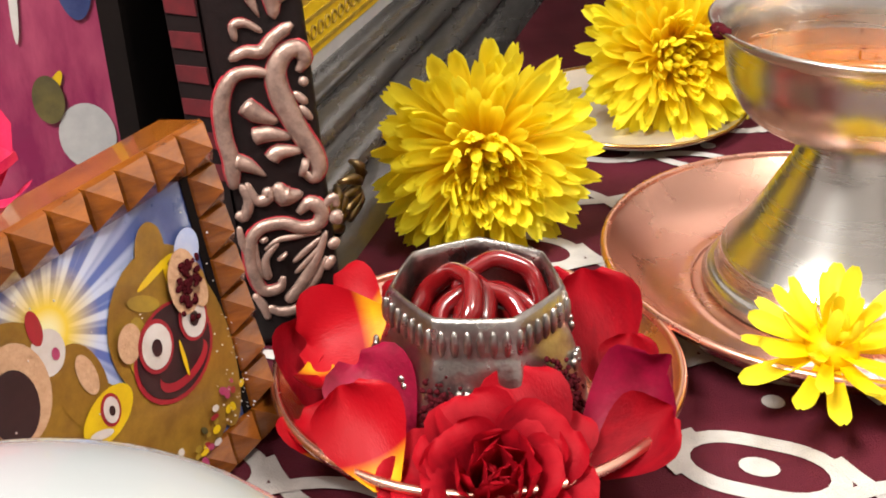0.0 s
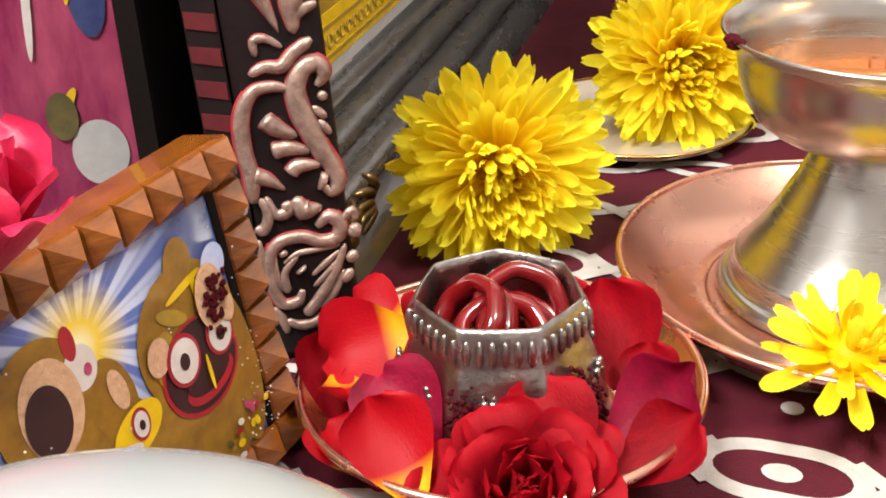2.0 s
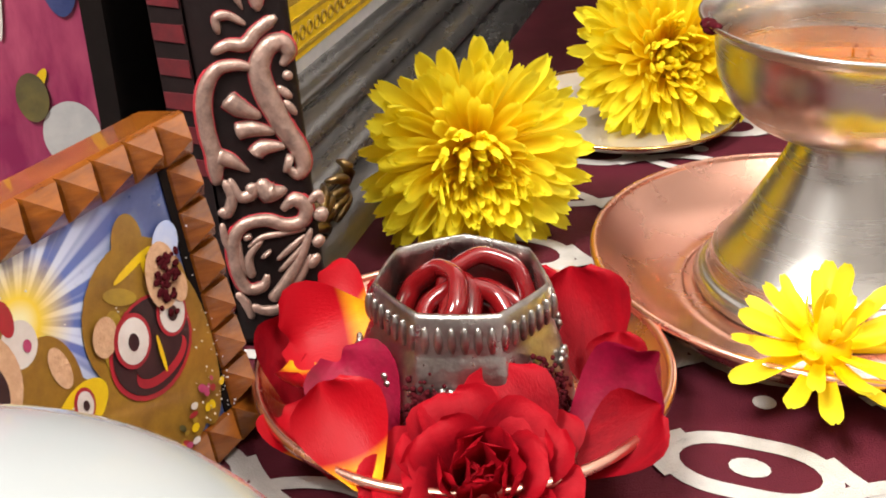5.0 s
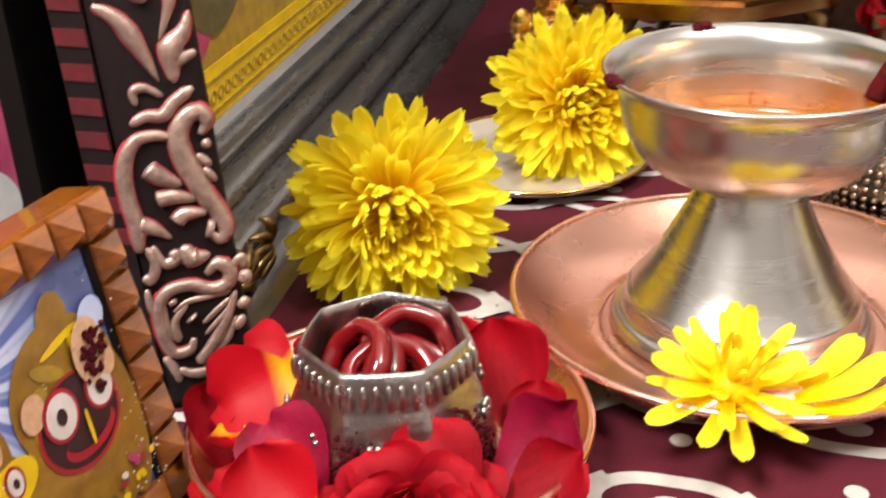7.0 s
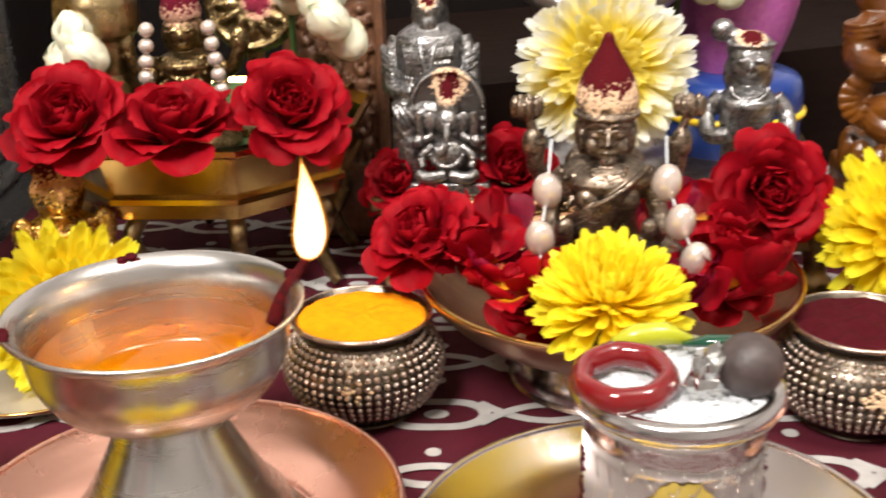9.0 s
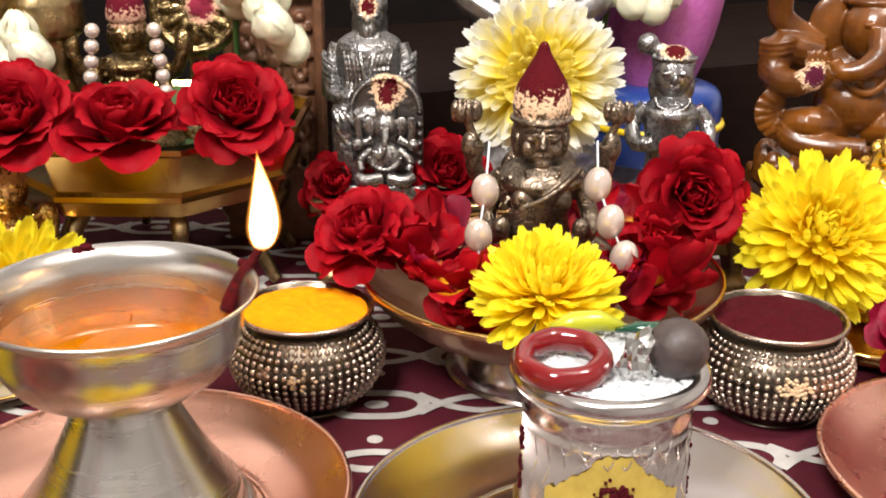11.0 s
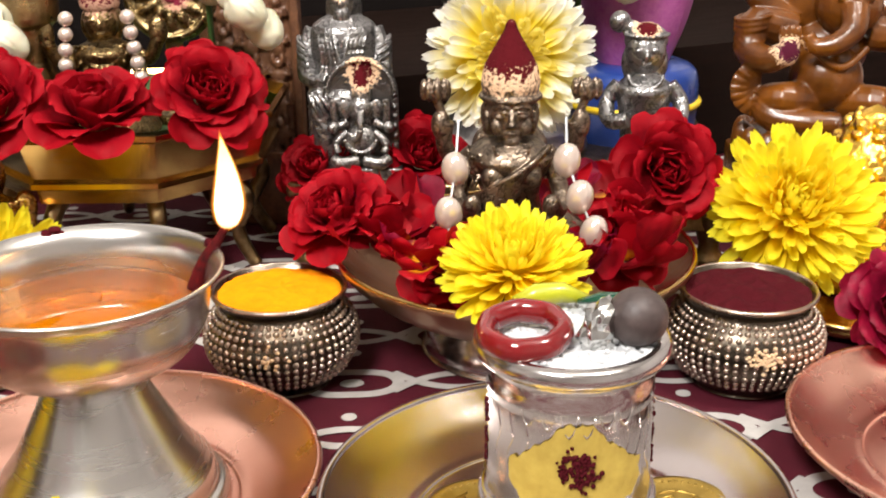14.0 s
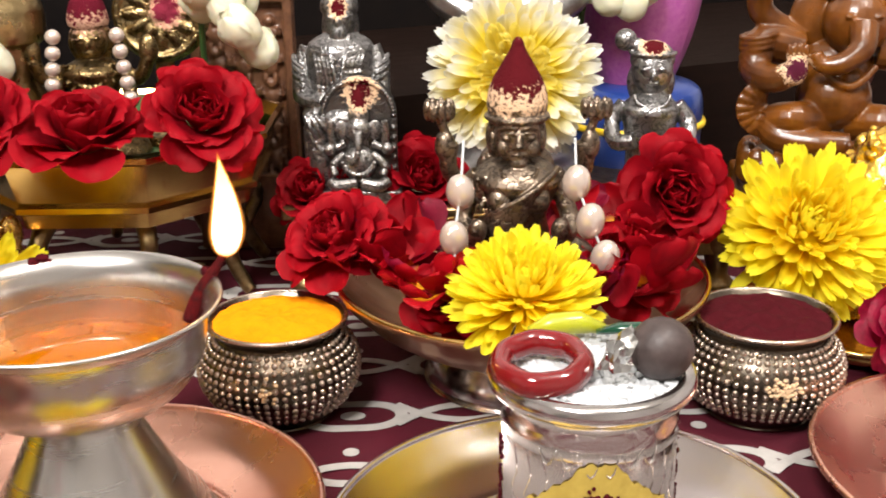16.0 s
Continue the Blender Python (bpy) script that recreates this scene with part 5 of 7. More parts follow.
part("photo", box(bmesh.new(), (BAR, -0.0004, BAR), (W - BAR, 0.0004, H - BAR)), sunburst(0.070, 0.071), wfm, "devotional photo print", smooth=False)
part("glass_edge", box(bmesh.new(), (BAR - 0.0008, min(0, -back * 0.001), BAR), (BAR + 0.0026, max(0, -back * 0.001), H - BAR)), DARKWOOD, wfm, "dusty dark inner edge", smooth=False)
PIC["paste"] = material("print_paste", (0.66, 0.42, 0.26), 0.85, 0, (0.5, 0.3, 0.17), 400, 0.5, 0.6, 600, spec=0.15)
for args in (("painted_shape", 0.0350, 0.0550, 0.0200, 0.0200, 0.0010, "ochre"), ("painted_shape", 0.0325, 0.0735, 0.0056, 0.0080, 0.0012, "ochre", 12), ("painted_shape", 0.0410, 0.0280, 0.0270, 0.0190, 0.0011, "ochre"), ("painted_shape", 0.0200, 0.0360, 0.0080, 0.0240, 0.0013, "ochre"),
             ("painted_shape", 0.0660, 0.0540, 0.0075, 0.0120, 0.0012, "ochre", -10), ("painted_shape", 0.0850, 0.0640, 0.0150, 0.0165, 0.0014, "ochre"), ("painted_shape", 0.0780, 0.0400, 0.0240, 0.0180, 0.0009, "ochre"), ("painted_shape", 0.0640, 0.0560, 0.0028, 0.0060, 0.0016, "paste", -10),
             ("painted_shape", 0.0840, 0.0630, 0.0095, 0.0125, 0.0017, "paste"), ("painted_shape", 0.0860, 0.0610, 0.0068, 0.0090, 0.0020, "black"), ("painted_shape", 0.0725, 0.0672, 0.0052, 0.0058, 0.0015, "white"), ("painted_shape", 0.0740, 0.0745, 0.0022, 0.0045, 0.0016, "red"), ("painted_shape", 0.0708, 0.0660, 0.0012, 0.0016, 0.0018, "pink"),
             ("painted_shape", 0.0400, 0.0625, 0.0060, 0.0022, 0.0014, "gold", 30), ("painted_shape", 0.0330, 0.0680, 0.0080, 0.0012, 0.0014, "yellow", -12), ("painted_shape", 0.0290, 0.0655, 0.0012, 0.0040, 0.0015, "yellow"), ("painted_shape", 0.0460, 0.0530, 0.0040, 0.0080, 0.0014, "gold", 15),
             ("painted_shape", 0.0345, 0.0452, 0.0158, 0.0138, 0.0016, "red", 4), ("painted_shape", 0.0345, 0.0455, 0.0146, 0.0127, 0.0018, "black", 4), ("painted_shape", 0.0330, 0.0400, 0.0104, 0.0052, 0.0020, "red", -4), ("painted_shape", 0.0332, 0.0424, 0.0094, 0.0050, 0.0022, "black", -4),
             ("painted_shape", 0.0410, 0.0505, 0.0066, 0.0074, 0.0024, "red"), ("painted_shape", 0.0410, 0.0505, 0.0055, 0.0062, 0.0026, "white"), ("painted_shape", 0.0412, 0.0503, 0.0019, 0.0024, 0.0028, "black"), ("painted_shape", 0.0253, 0.0505, 0.0058, 0.0066, 0.0024, "red"), ("painted_shape", 0.0253, 0.0505, 0.0048, 0.0056, 0.0026, "white"), ("painted_shape", 0.0254, 0.0503, 0.0018, 0.0022, 0.0028, "black"),
             ("painted_shape", 0.0333, 0.0425, 0.0007, 0.0055, 0.0030, "yellow"), ("painted_shape", 0.0490, 0.0560, 0.0042, 0.0052, 0.0022, "paste", 20), ("painted_shape", 0.0255, 0.0615, 0.0062, 0.0092, 0.0030, "paste", 6), ("painted_shape", 0.0205, 0.0560, 0.0030, 0.0045, 0.0030, "paste"), ("painted_shape", 0.0195, 0.0680, 0.0050, 0.0060, 0.0012, "sky", 30),
             ("painted_shape", 0.0620, 0.0430, 0.0095, 0.0062, 0.0018, "yellow", -14), ("painted_shape", 0.0610, 0.0440, 0.0034, 0.0045, 0.0020, "red"), ("painted_shape", 0.0610, 0.0440, 0.0026, 0.0036, 0.0022, "white"), ("painted_shape", 0.0610, 0.0438, 0.0010, 0.0014, 0.0024, "black"), ("painted_shape", 0.0660, 0.0400, 0.0040, 0.0012, 0.0021, "white", 20)):
    ph(*args)
rnd = random.Random(47)
for k in range(44):
    u = rnd.random()
    ph("painted_shape", 0.017 + 0.035 * u + rnd.gauss(0, 0.002), 0.034 - 0.020 * math.sin(math.pi * (0.15 + 0.5 * u)) + rnd.gauss(0, 0.0022), rnd.uniform(0.0008, 0.0019), rnd.uniform(0.0006, 0.0014), 0.0016 + 0.00004 * k, rnd.choice(("white", "pink", "olive", "gold", "yellow", "red", "gold")), rnd.uniform(0, 90))

rnd = random.Random(31)
bm = bmesh.new()
for k in range(150):
    x = W - BAR - abs(rnd.gauss(0, 0.03)) if k % 3 else BAR + abs(rnd.gauss(0, 0.006))
    ball(bm, (min(max(x if k % 3 else x, BAR), W - BAR), -back * 0.0036, BAR + (abs(rnd.gauss(0, 0.012)) if k % 2 else rnd.uniform(0, H - 2 * BAR))), rnd.uniform(0.0001, 0.00036), 5, 4)
tagged(part("dust", bm, PIC["white"], wfm, "pale powder dust on the glass"), kind="stuff")
bm = bmesh.new()
for k in range(46):
    ball(bm, (0.0250 + rnd.gauss(0, 0.0026), -back * 0.0036, 0.0605 + rnd.gauss(0, 0.0040)), (rnd.uniform(0.0006, 0.0016), 0.0005, rnd.uniform(0.0006, 0.0014)), 6, 4)
tagged(part("kumkum_mark", bm, KUMKUM, wfm, "dark red powder mark on the glass"), kind="stuff")

# ---------------------------------------------------------------- pink rose, black framed print, white vase
pr = rose("pink rose standing beside the wooden photo frame", facing((-0.064, 0.204, 0.108), (0.2, -0.05, 0.97)), 0.028, PINK, seed=9, layers=((3, 86, 0.6, 0, 0.02), (4, 84, 0.8, 0, 0.08), (5, 80, 1.0, 0, 0.14), (6, 72, 1.12, 1, 0.2), (5, 52, 1.1, 2, 0.22)))
part("stem", tube([(0, 0, 0), (-0.002, 0.002, -0.03), (-0.010, -0.005, -0.07), (-0.045, 0.012, -0.106)], 0.002, None, 8), GREEN, pr)
bp_at = Matrix.Translation((-0.069, 0.445, 0.0005)) @ Matrix((Vector((-0.97, -0.24, 0)), Vector((-0.24, 0.97, 0)), Vector((0, 0, 1)))).transposed().to_4x4()
bp = thing("framed_print", "pink and gold devotional print in a black frame", "picture", bp_at)
for lo, hi in (((-0.016, 0), (0.016, 0.30)), ((0.18, 0), (0.21, 0.30)), ((0.016, 0), (0.18, 0.016)), ((0.016, 0.284), (0.18, 0.30))):
    part("frame_bar", box(bmesh.new(), (lo[0], -0.012, lo[1]), (hi[0], 0.008, hi[1]), 0.002), DARKWOOD, bp, smooth=False)
part("print", box(bmesh.new(), (0.014, 0.0, 0.014), (0.182, 0.004, 0.286)), material("print_drapery", (0.50, 0.10, 0.17), 0.35, 0, (0.22, 0.012, 0.07), 55, 0.7, 0.05, coat=0.2, stretch=(1, 1, 0.28)), bp, smooth=False)
for x, z, rx, rz, c, t_ in ((0.035, 0.040, 0.011, 0.014, "grey", 0), (0.047, 0.057, 0.006, 0.010, "olive", 0), (0.044, 0.062, 0.002, 0.007, "yellow", 30), (0.030, 0.105, 0.007, 0.018, "navy", 0), (0.029, 0.095, 0.003, 0.004, "yellow", 0), (0.034, 0.12, 0.002, 0.02, "yellow", 10),
                            (0.085, 0.12, 0.003, 0.03, "white", 10), (0.066, 0.125, 0.002, 0.024, "pink", -8), (0.052, 0.10, 0.0016, 0.02, "white", 6), (0.074, 0.10, 0.0022, 0.028, "yellow", 4), (0.098, 0.11, 0.0016, 0.03, "white", -6), (0.110, 0.12, 0.003, 0.026, "yellow", 8)):
    blob(bp, "painted_shape", x, z, rx, rz, -0.0006 - 0.0001 * (int(x * 1000) % 7), PIC[c], t_)
jar = thing("white_jar", "glossy plain white ceramic jar with a domed lid", "jar", pose(-0.004, 0.072, 0.0006))
part("body", lathe(smooth_profile([(0, 0), (0.03, 0), (0.036, 0.004), (0.044, 0.05), (0.046, 0.10), (0.0455, 0.112), (0.044, 0.1135)], 6) + [(0, 0.1135)], 64), CERAMIC, jar)
part("lid", lathe([(0, 0.1145)] + smooth_profile([(0.0445, 0.1145), (0.0448, 0.118), (0.043, 0.1265), (0.034, 0.140), (0.018, 0.1475), (0, 0.149)], 6), 64), CERAMIC, jar)


# ---------------------------------------------------------------- statues (each one plain mesh)
FACE = -24.5  # they look towards the front of the altar


def statue(name, label, bm, mat, at, voxel=0.0011, smooth=3):
    ob = part(name, bm, mat, at=at)
    re = ob.modifiers.new("blend", "REMESH")
    re.mode, re.voxel_size, re.use_smooth_shade = "VOXEL", voxel, True
    if smooth:
        sm = ob.modifiers.new("soften", "SMOOTH")
        sm.factor, sm.iterations = 0.5, smooth
    return tagged(ob, label, "statue")


def mirror_tube(bm, pts, r, seg=9):
    for s in (-1, 1):
        tube(smooth_path([(s * x, y, z) for x, y, z in pts], 4), r, bm, seg)


# seated silver statue in the bowl; height from its base
IDOL = powdered(material("idol_silver", (0.34, 0.265, 0.20), 0.36, 0.95, (0.10, 0.075, 0.055), 130, 0.45, 0.25, 300, ridges=110), 0, 1, radius=0.0200, centre=(0, -0.002, 0.1265))
bm = bmesh.new()
lathe([(0, 0), (0.034, 0), (0.035, 0.006), (0.031, 0.012), (0.033, 0.018), (0.033, 0.024), (0, 0.026)], 32, bm)
ball(bm, (0, -0.004, 0.034), (0.031, 0.021, 0.012))
mirror_tube(bm, [(0.004, -0.014, 0.031), (0.02, -0.02, 0.033), (0.031, -0.008, 0.035), (0.018, 0.002, 0.040)], 0.0085, 10)
lathe(smooth_profile([(0.016, 0.03), (0.0165, 0.045), (0.0145, 0.055), (0.018, 0.066), (0.021, 0.074), (0.015, 0.081), (0.0065, 0.084)], 3) + [(0, 0.085)], 24, bm)
ball(bm, (0, -0.003, 0.0945), (0.0108, 0.0112, 0.0125))
ball(bm, (0, 0.005, 0.093), (0.0145, 0.0095, 0.016))
ball(bm, (0, 0.008, 0.076), (0.019, 0.008, 0.015))
lathe(smooth_profile([(0.0125, 0.1005), (0.0142, 0.1025), (0.0136, 0.106), (0.0142, 0.110), (0.0125, 0.1185), (0.0075, 0.1275), (0.0035, 0.1345), (0.0026, 0.1375), (0.0014, 0.1395)], 3) + [(0, 0.14)], 28, bm)
tube([(0, -0.0125, 0.0990), (0, -0.0146, 0.0955), (0, -0.0158, 0.0918)], lambda u: 0.0010 + 0.0013 * u, bm, 9)
for s in (-1, 1):
    ball(bm, (s * 0.0047, -0.0126, 0.0962), (0.0034, 0.0017, 0.0015))
    tube(smooth_path([(s * 0.0014, -0.0132, 0.0976), (s * 0.0047, -0.0139, 0.0984), (s * 0.0084, -0.0108, 0.0968)], 4), 0.0007, bm, 7)
    tube(smooth_path([(s * 0.0012, -0.0134, 0.0998), (s * 0.0050, -0.0134, 0.1012), (s * 0.0092, -0.0098, 0.0992)], 4), 0.0009, bm, 7)
    ball(bm, (s * 0.0018, -0.0146, 0.0915), (0.0013, 0.0013, 0.0011), 10, 8)
    ball(bm, (s * 0.0060, -0.0100, 0.0905), (0.0042, 0.0030, 0.0045))
    ball(bm, (s * 0.0115, -0.002, 0.0915), (0.0018, 0.002, 0.0055))
    ball(bm, (s * 0.0085, -0.0155, 0.067), (0.0062, 0.005, 0.0062))
for z, y in ((0.0880, -0.0134), (0.0862, -0.0128)):
    tube(smooth_path([(-0.0040, y + 0.0018, z + 0.0002), (0, y, z), (0.0040, y + 0.0018, z + 0.0002)], 4), 0.0009, bm, 8)
ball(bm, (0, -0.0112, 0.0838), (0.0040, 0.003, 0.0026))
tube([(0.0142 * math.cos(a), 0.0142 * math.sin(a), 0.1035) for a in (2 * math.pi * k / 28 for k in range(28))], 0.0013, bm, 8, True)
mirror_tube(bm, [(0.018, 0.0, 0.076), (0.026, 0.002, 0.070), (0.032, -0.002, 0.080), (0.031, -0.004, 0.092)], 0.0042)
mirror_tube(bm, [(0.019, -0.002, 0.072), (0.025, -0.006, 0.056), (0.022, -0.016, 0.050), (0.019, -0.021, 0.054)], 0.0045)
for s in (-1, 1):
    ball(bm, (s * 0.0335, -0.004, 0.0905), (0.0048, 0.0045, 0.0075))
    ball(bm, (s * 0.019, -0.022, 0.055), (0.0045, 0.0035, 0.0058))
    tube([(s * 0.0325, -0.004, 0.095), (s * 0.0355, -0.004, 0.103)], 0.0022, bm, 8)
    for k in range(9):
        a = 2 * math.pi * k / 9
        ball(bm, (s * 0.036 + 0.0056 * math.cos(a), -0.004 + 0.0056 * math.sin(a), 0.1075), (0.0022, 0.0022, 0.005), 8, 6)
    ball(bm, (s * 0.036, -0.004, 0.106), (0.0055, 0.0055, 0.0035))
# folds of the robe across the breast and lap
for k in range(8):
    u = k / 7
    tube(smooth_path([(0.019 - 0.003 * u, -0.006, 0.080 - 0.004 * u), (0.006 - 0.004 * u, -0.0215 + 0.002 * u, 0.073 - 0.013 * u), (-0.011 - 0.001 * u, -0.0185, 0.062 - 0.017 * u), (-0.0175, -0.009, 0.056 - 0.017 * u)], 4), 0.00155, bm, 7)
for k in range(7):
    x = -0.022 + 0.0073 * k
    tube(smooth_path([(x * 0.4, -0.017, 0.046), (x * 0.9, -0.025, 0.037), (x * 1.1, -0.027, 0.029)], 4), 0.0016, bm, 7)
for k in range(30):
    rr = random.Random(k)
    ball(bm, (-0.0155 + 0.004 * rr.uniform(-1, 1), -0.0075 + 0.003 * rr.uniform(-1, 1) - 0.003, 0.060 + 0.017 * k / 29), 0.0015, 6, 5)
for k in range(10):
    a = math.pi * (k / 9)
    ball(bm, (0.0085 * math.cos(a), -0.0165, 0.0825 - 0.006 * math.sin(a)), 0.0011, 6, 5)
statue("seated_statue", "small seated silver statue with red powdered crown in the petal bowl", bm, IDOL, pose(BX - 0.001, BY + 0.004, 0.0262, 0, 0, FACE), 0.00055, 1)

# pearl garland on the statue's hands
pg = thing("pearl_garland", "string of cream oval pearls hung over the seated statue", "garland", pose(0, 0, 0))
PEARLS = {-1: [(0.356, 0.421, 0.1), (0.347, 0.409, 0.083), (0.343, 0.399, 0.066)], 1: [(0.404, 0.400, 0.1035), (0.405, 0.389, 0.0885), (0.407, 0.379, 0.074)]}
for s, pts in PEARLS.items():
    for k, p in enumerate(pts):
        part("pearl", ball(bmesh.new(), (0, 0, 0), (0.0066, 0.0066, 0.0085), 24, 16), PEARL, pg, at=pose(*p, 6 * k, 8 * s, 0))
    up = (0.362 if s < 0 else 0.41, 0.430 if s < 0 else 0.412, 0.121)
    part("thread", tube([up, pts[0], pts[1], pts[2]], 0.0006, None, 6), RICE, pg)

# dark wooden step behind the statues
slab("step_back", (0.36, 0.67, 0.0005), (0.98, 0.95, 0.09), material("dark_brown_step", (0.012, 0.005, 0.003), 0.8, 0, (0.006, 0.003, 0.002), 30, 0.5, 0.2, stretch=(1, 6, 6), spec=0.08), "dark brown wooden step behind the statues", "step")

# low brass stool behind the bowl
st_at = Matrix.Translation((0.316, 0.574, 0.0006)) @ pose(0, 0, 0, 0, 0, -27.5)
stool = thing("brass_stool", "low engraved antique brass stool carrying statues", "stool", st_at)
part("top", box(bmesh.new(), (0, 0, 0.046), (0.262, 0.17, 0.055), 0.002), ANTIQUE, stool)
part("apron", box(bmesh.new(), (0.006, 0.004, 0.026), (0.256, 0.010, 0.046), 0.001), ANTIQUE, stool)
for x in (0.012, 0.25):
    for y in (0.012, 0.158):
        part("foot", lathe(smooth_profile([(0, 0), (0.009, 0), (0.011, 0.006), (0.006, 0.014), (0.010, 0.03), (0.012, 0.046)], 3), 20), ANTIQUE, stool, at=pose(x, y, 0))
for k in range(26):
    part("scroll_boss", tube([(0.0035 * math.cos(a) * (1 - 0.06 * q), 0, 0.0035 * math.sin(a) * (1 - 0.06 * q)) for q, a in enumerate(0.6 * i for i in range(12))], 0.0008, None, 6), ANTIQUE, stool, at=pose(0.012 + 0.0095 * k, 0.0035, 0.0365))

# arched silver relief
REL = powdered(along(material("relief_silver", (0.44, 0.42, 0.41), 0.32, 0.92, (0.25, 0.24, 0.23), 130, 0.45, 0.2, 300, ridges=120), (0.13, 0.125, 0.12), -0.002, 0.0), 0, 1, radius=0.0105, centre=(0.002, -0.006, 0.066))
bm = lathe([(0, -0.003), (0.0225, -0.003), (0.0225, 0.003), (0, 0.003)], 40)
bmesh.ops.rotate(bm, verts=bm.verts, cent=(0, 0, 0), matrix=Matrix.Rotation(radians(90), 3, "X"))
bmesh.ops.translate(bm, verts=bm.verts, vec=(0, 0.003, 0.052))
box(bm, (-0.0225, 0, 0), (0.0225, 0.006, 0.052))
box(bm, (-0.025, -0.01, 0), (0.025, 0.008, 0.008), 0.001)
for k in range(30):
    a = math.pi * k / 29
    ball(bm, (0.0205 * math.cos(a), -0.0005, 0.052 + 0.0205 * math.sin(a)), 0.0014, 7, 5)
for z in (0.014, 0.020, 0.026, 0.032, 0.038, 0.044):
    for s in (-1, 1):
        ball(bm, (s * 0.0205, -0.0005, z), 0.0014, 7, 5)
ball(bm, (0, -0.004, 0.024), (0.0105, 0.008, 0.0105))
ball(bm, (0, -0.004, 0.044), (0.0075, 0.006, 0.0075))
tube(smooth_path([(0, -0.009, 0.043), (0.0005, -0.012, 0.036), (-0.001, -0.013, 0.029), (-0.005, -0.012, 0.026)], 4), lambda u: 0.0028 - 0.0014 * u, bm, 8)
lathe([(0.007, 0.049), (0.0065, 0.056), (0.003, 0.064), (0, 0.068)], 14, bm)
mirror_tube(bm, [(0.008, -0.004, 0.036), (0.0145, -0.005, 0.034), (0.016, -0.006, 0.042), (0.0155, -0.006, 0.050)], 0.0022)
mirror_tube(bm, [(0.008, -0.006, 0.030), (0.015, -0.008, 0.024), (0.014, -0.010, 0.018)], 0.0025)
mirror_tube(bm, [(0.002, -0.008, 0.013), (0.012, -0.011, 0.012), (0.0165, -0.008, 0.014)], 0.0038)
for s in (-1, 1):
    ball(bm, (s * 0.0098, -0.004, 0.044), (0.004, 0.0015, 0.006))
    ball(bm, (s * 0.017, -0.006, 0.033), 0.0036)
for k in range(11):
    a = math.pi * (0.05 + 0.9 * k / 10)
    ball(bm, (0.0095 * math.cos(a), -0.011, 0.027 - 0.0085 * math.sin(a)), 0.0014, 6, 5)
statue("arched_statue", "small arched silver relief statue with sandal paste mark", bm, REL, pose(0.362, 0.566, 0.0557, 0, 0, FACE) @ Matrix.Scale(0.96, 4), 0.0005, 1)

# seated robed statue
SEAT = powdered(material("robed_silver", (0.40, 0.39, 0.385), 0.34, 0.92, (0.2, 0.19, 0.185), 120, 0.45, 0.2, 300, ridges=90), 0, 1, radius=0.0065, centre=(0, -0.012, 0.108))
bm = bmesh.new()
box(bm, (-0.022, -0.016, 0), (0.022, 0.02, 0.04), 0.002)
lathe(smooth_profile([(0.015, 0.036), (0.019, 0.055), (0.0205, 0.075), (0.018, 0.086), (0.007, 0.092)], 3) + [(0, 0.093)], 24, bm)
ball(bm, (0, -0.001, 0.099), (0.0095, 0.0105, 0.0125))
ball(bm, (0, 0.002, 0.106), (0.0112, 0.0115, 0.0095))
ball(bm, (0, 0.006, 0.094), (0.011, 0.008, 0.016))
ball(bm, (0, -0.010, 0.092), (0.005, 0.004, 0.006))
ball(bm, (0, -0.0115, 0.099), (0.0019, 0.002, 0.0032))
for s in (-1, 1):
    ball(bm, (s * 0.0042, -0.0095, 0.1015), (0.0022, 0.0014, 0.001))
mirror_tube(bm, [(0.018, 0.0, 0.083), (0.0225, -0.004, 0.07), (0.021, -0.012, 0.057), (0.008, -0.02, 0.055)], 0.0056)
mirror_tube(bm, [(0.008, -0.006, 0.044), (0.014, -0.022, 0.045), (0.011, -0.026, 0.03), (0.011, -0.024, 0.008)], 0.0075)
tube(smooth_path([(-0.017, -0.012, 0.046), (0, -0.028, 0.047), (0.017, -0.02, 0.046)], 4), 0.007, bm, 9)
for k in range(5):
    for s in (-1, 1):
        tube(smooth_path([(s * (0.006 + 0.0026 * k), -0.010 + 0.001 * k, 0.0895 - 0.001 * k), (s * (0.0035 + 0.0024 * k), -0.0205 + 0.0012 * k, 0.078), (s * (0.0012 + 0.0026 * k), -0.0228 + 0.0012 * k, 0.066), (s * (0.002 + 0.0028 * k), -0.0228 + 0.0010 * k, 0.057)], 4), 0.0015, bm, 7)
for k in range(7):
    for s in (-1, 1):
        tube(smooth_path([(s * 0.0275, 0.000, 0.079 - 0.0036 * k), (s * 0.0265, -0.0085, 0.0765 - 0.0036 * k), (s * 0.0205, -0.0155, 0.0735 - 0.0036 * k)], 3), 0.0012, bm, 6)
for k in range(5):
    tube(smooth_path([(-0.019 + 0.003 * k, -0.030 - 0.001 * k, 0.050), (-0.016 + 0.004 * k, -0.034, 0.044), (-0.012 + 0.005 * k, -0.031, 0.036)], 4), 0.0013, bm, 7)
for k in range(9):
    ball(bm, (-0.0055 + 0.0014 * k, -0.0108 + 0.0002 * abs(k - 4), 0.0895 - 0.0006 * (4 - abs(k - 4))), 0.0016, 7, 5)
statue("seated_robed_statue", "seated silver statue in a folded robe on the brass stool", bm, SEAT, pose(0.3645, 0.598, 0.0557, 0, 0, FACE), 0.0006, 2)

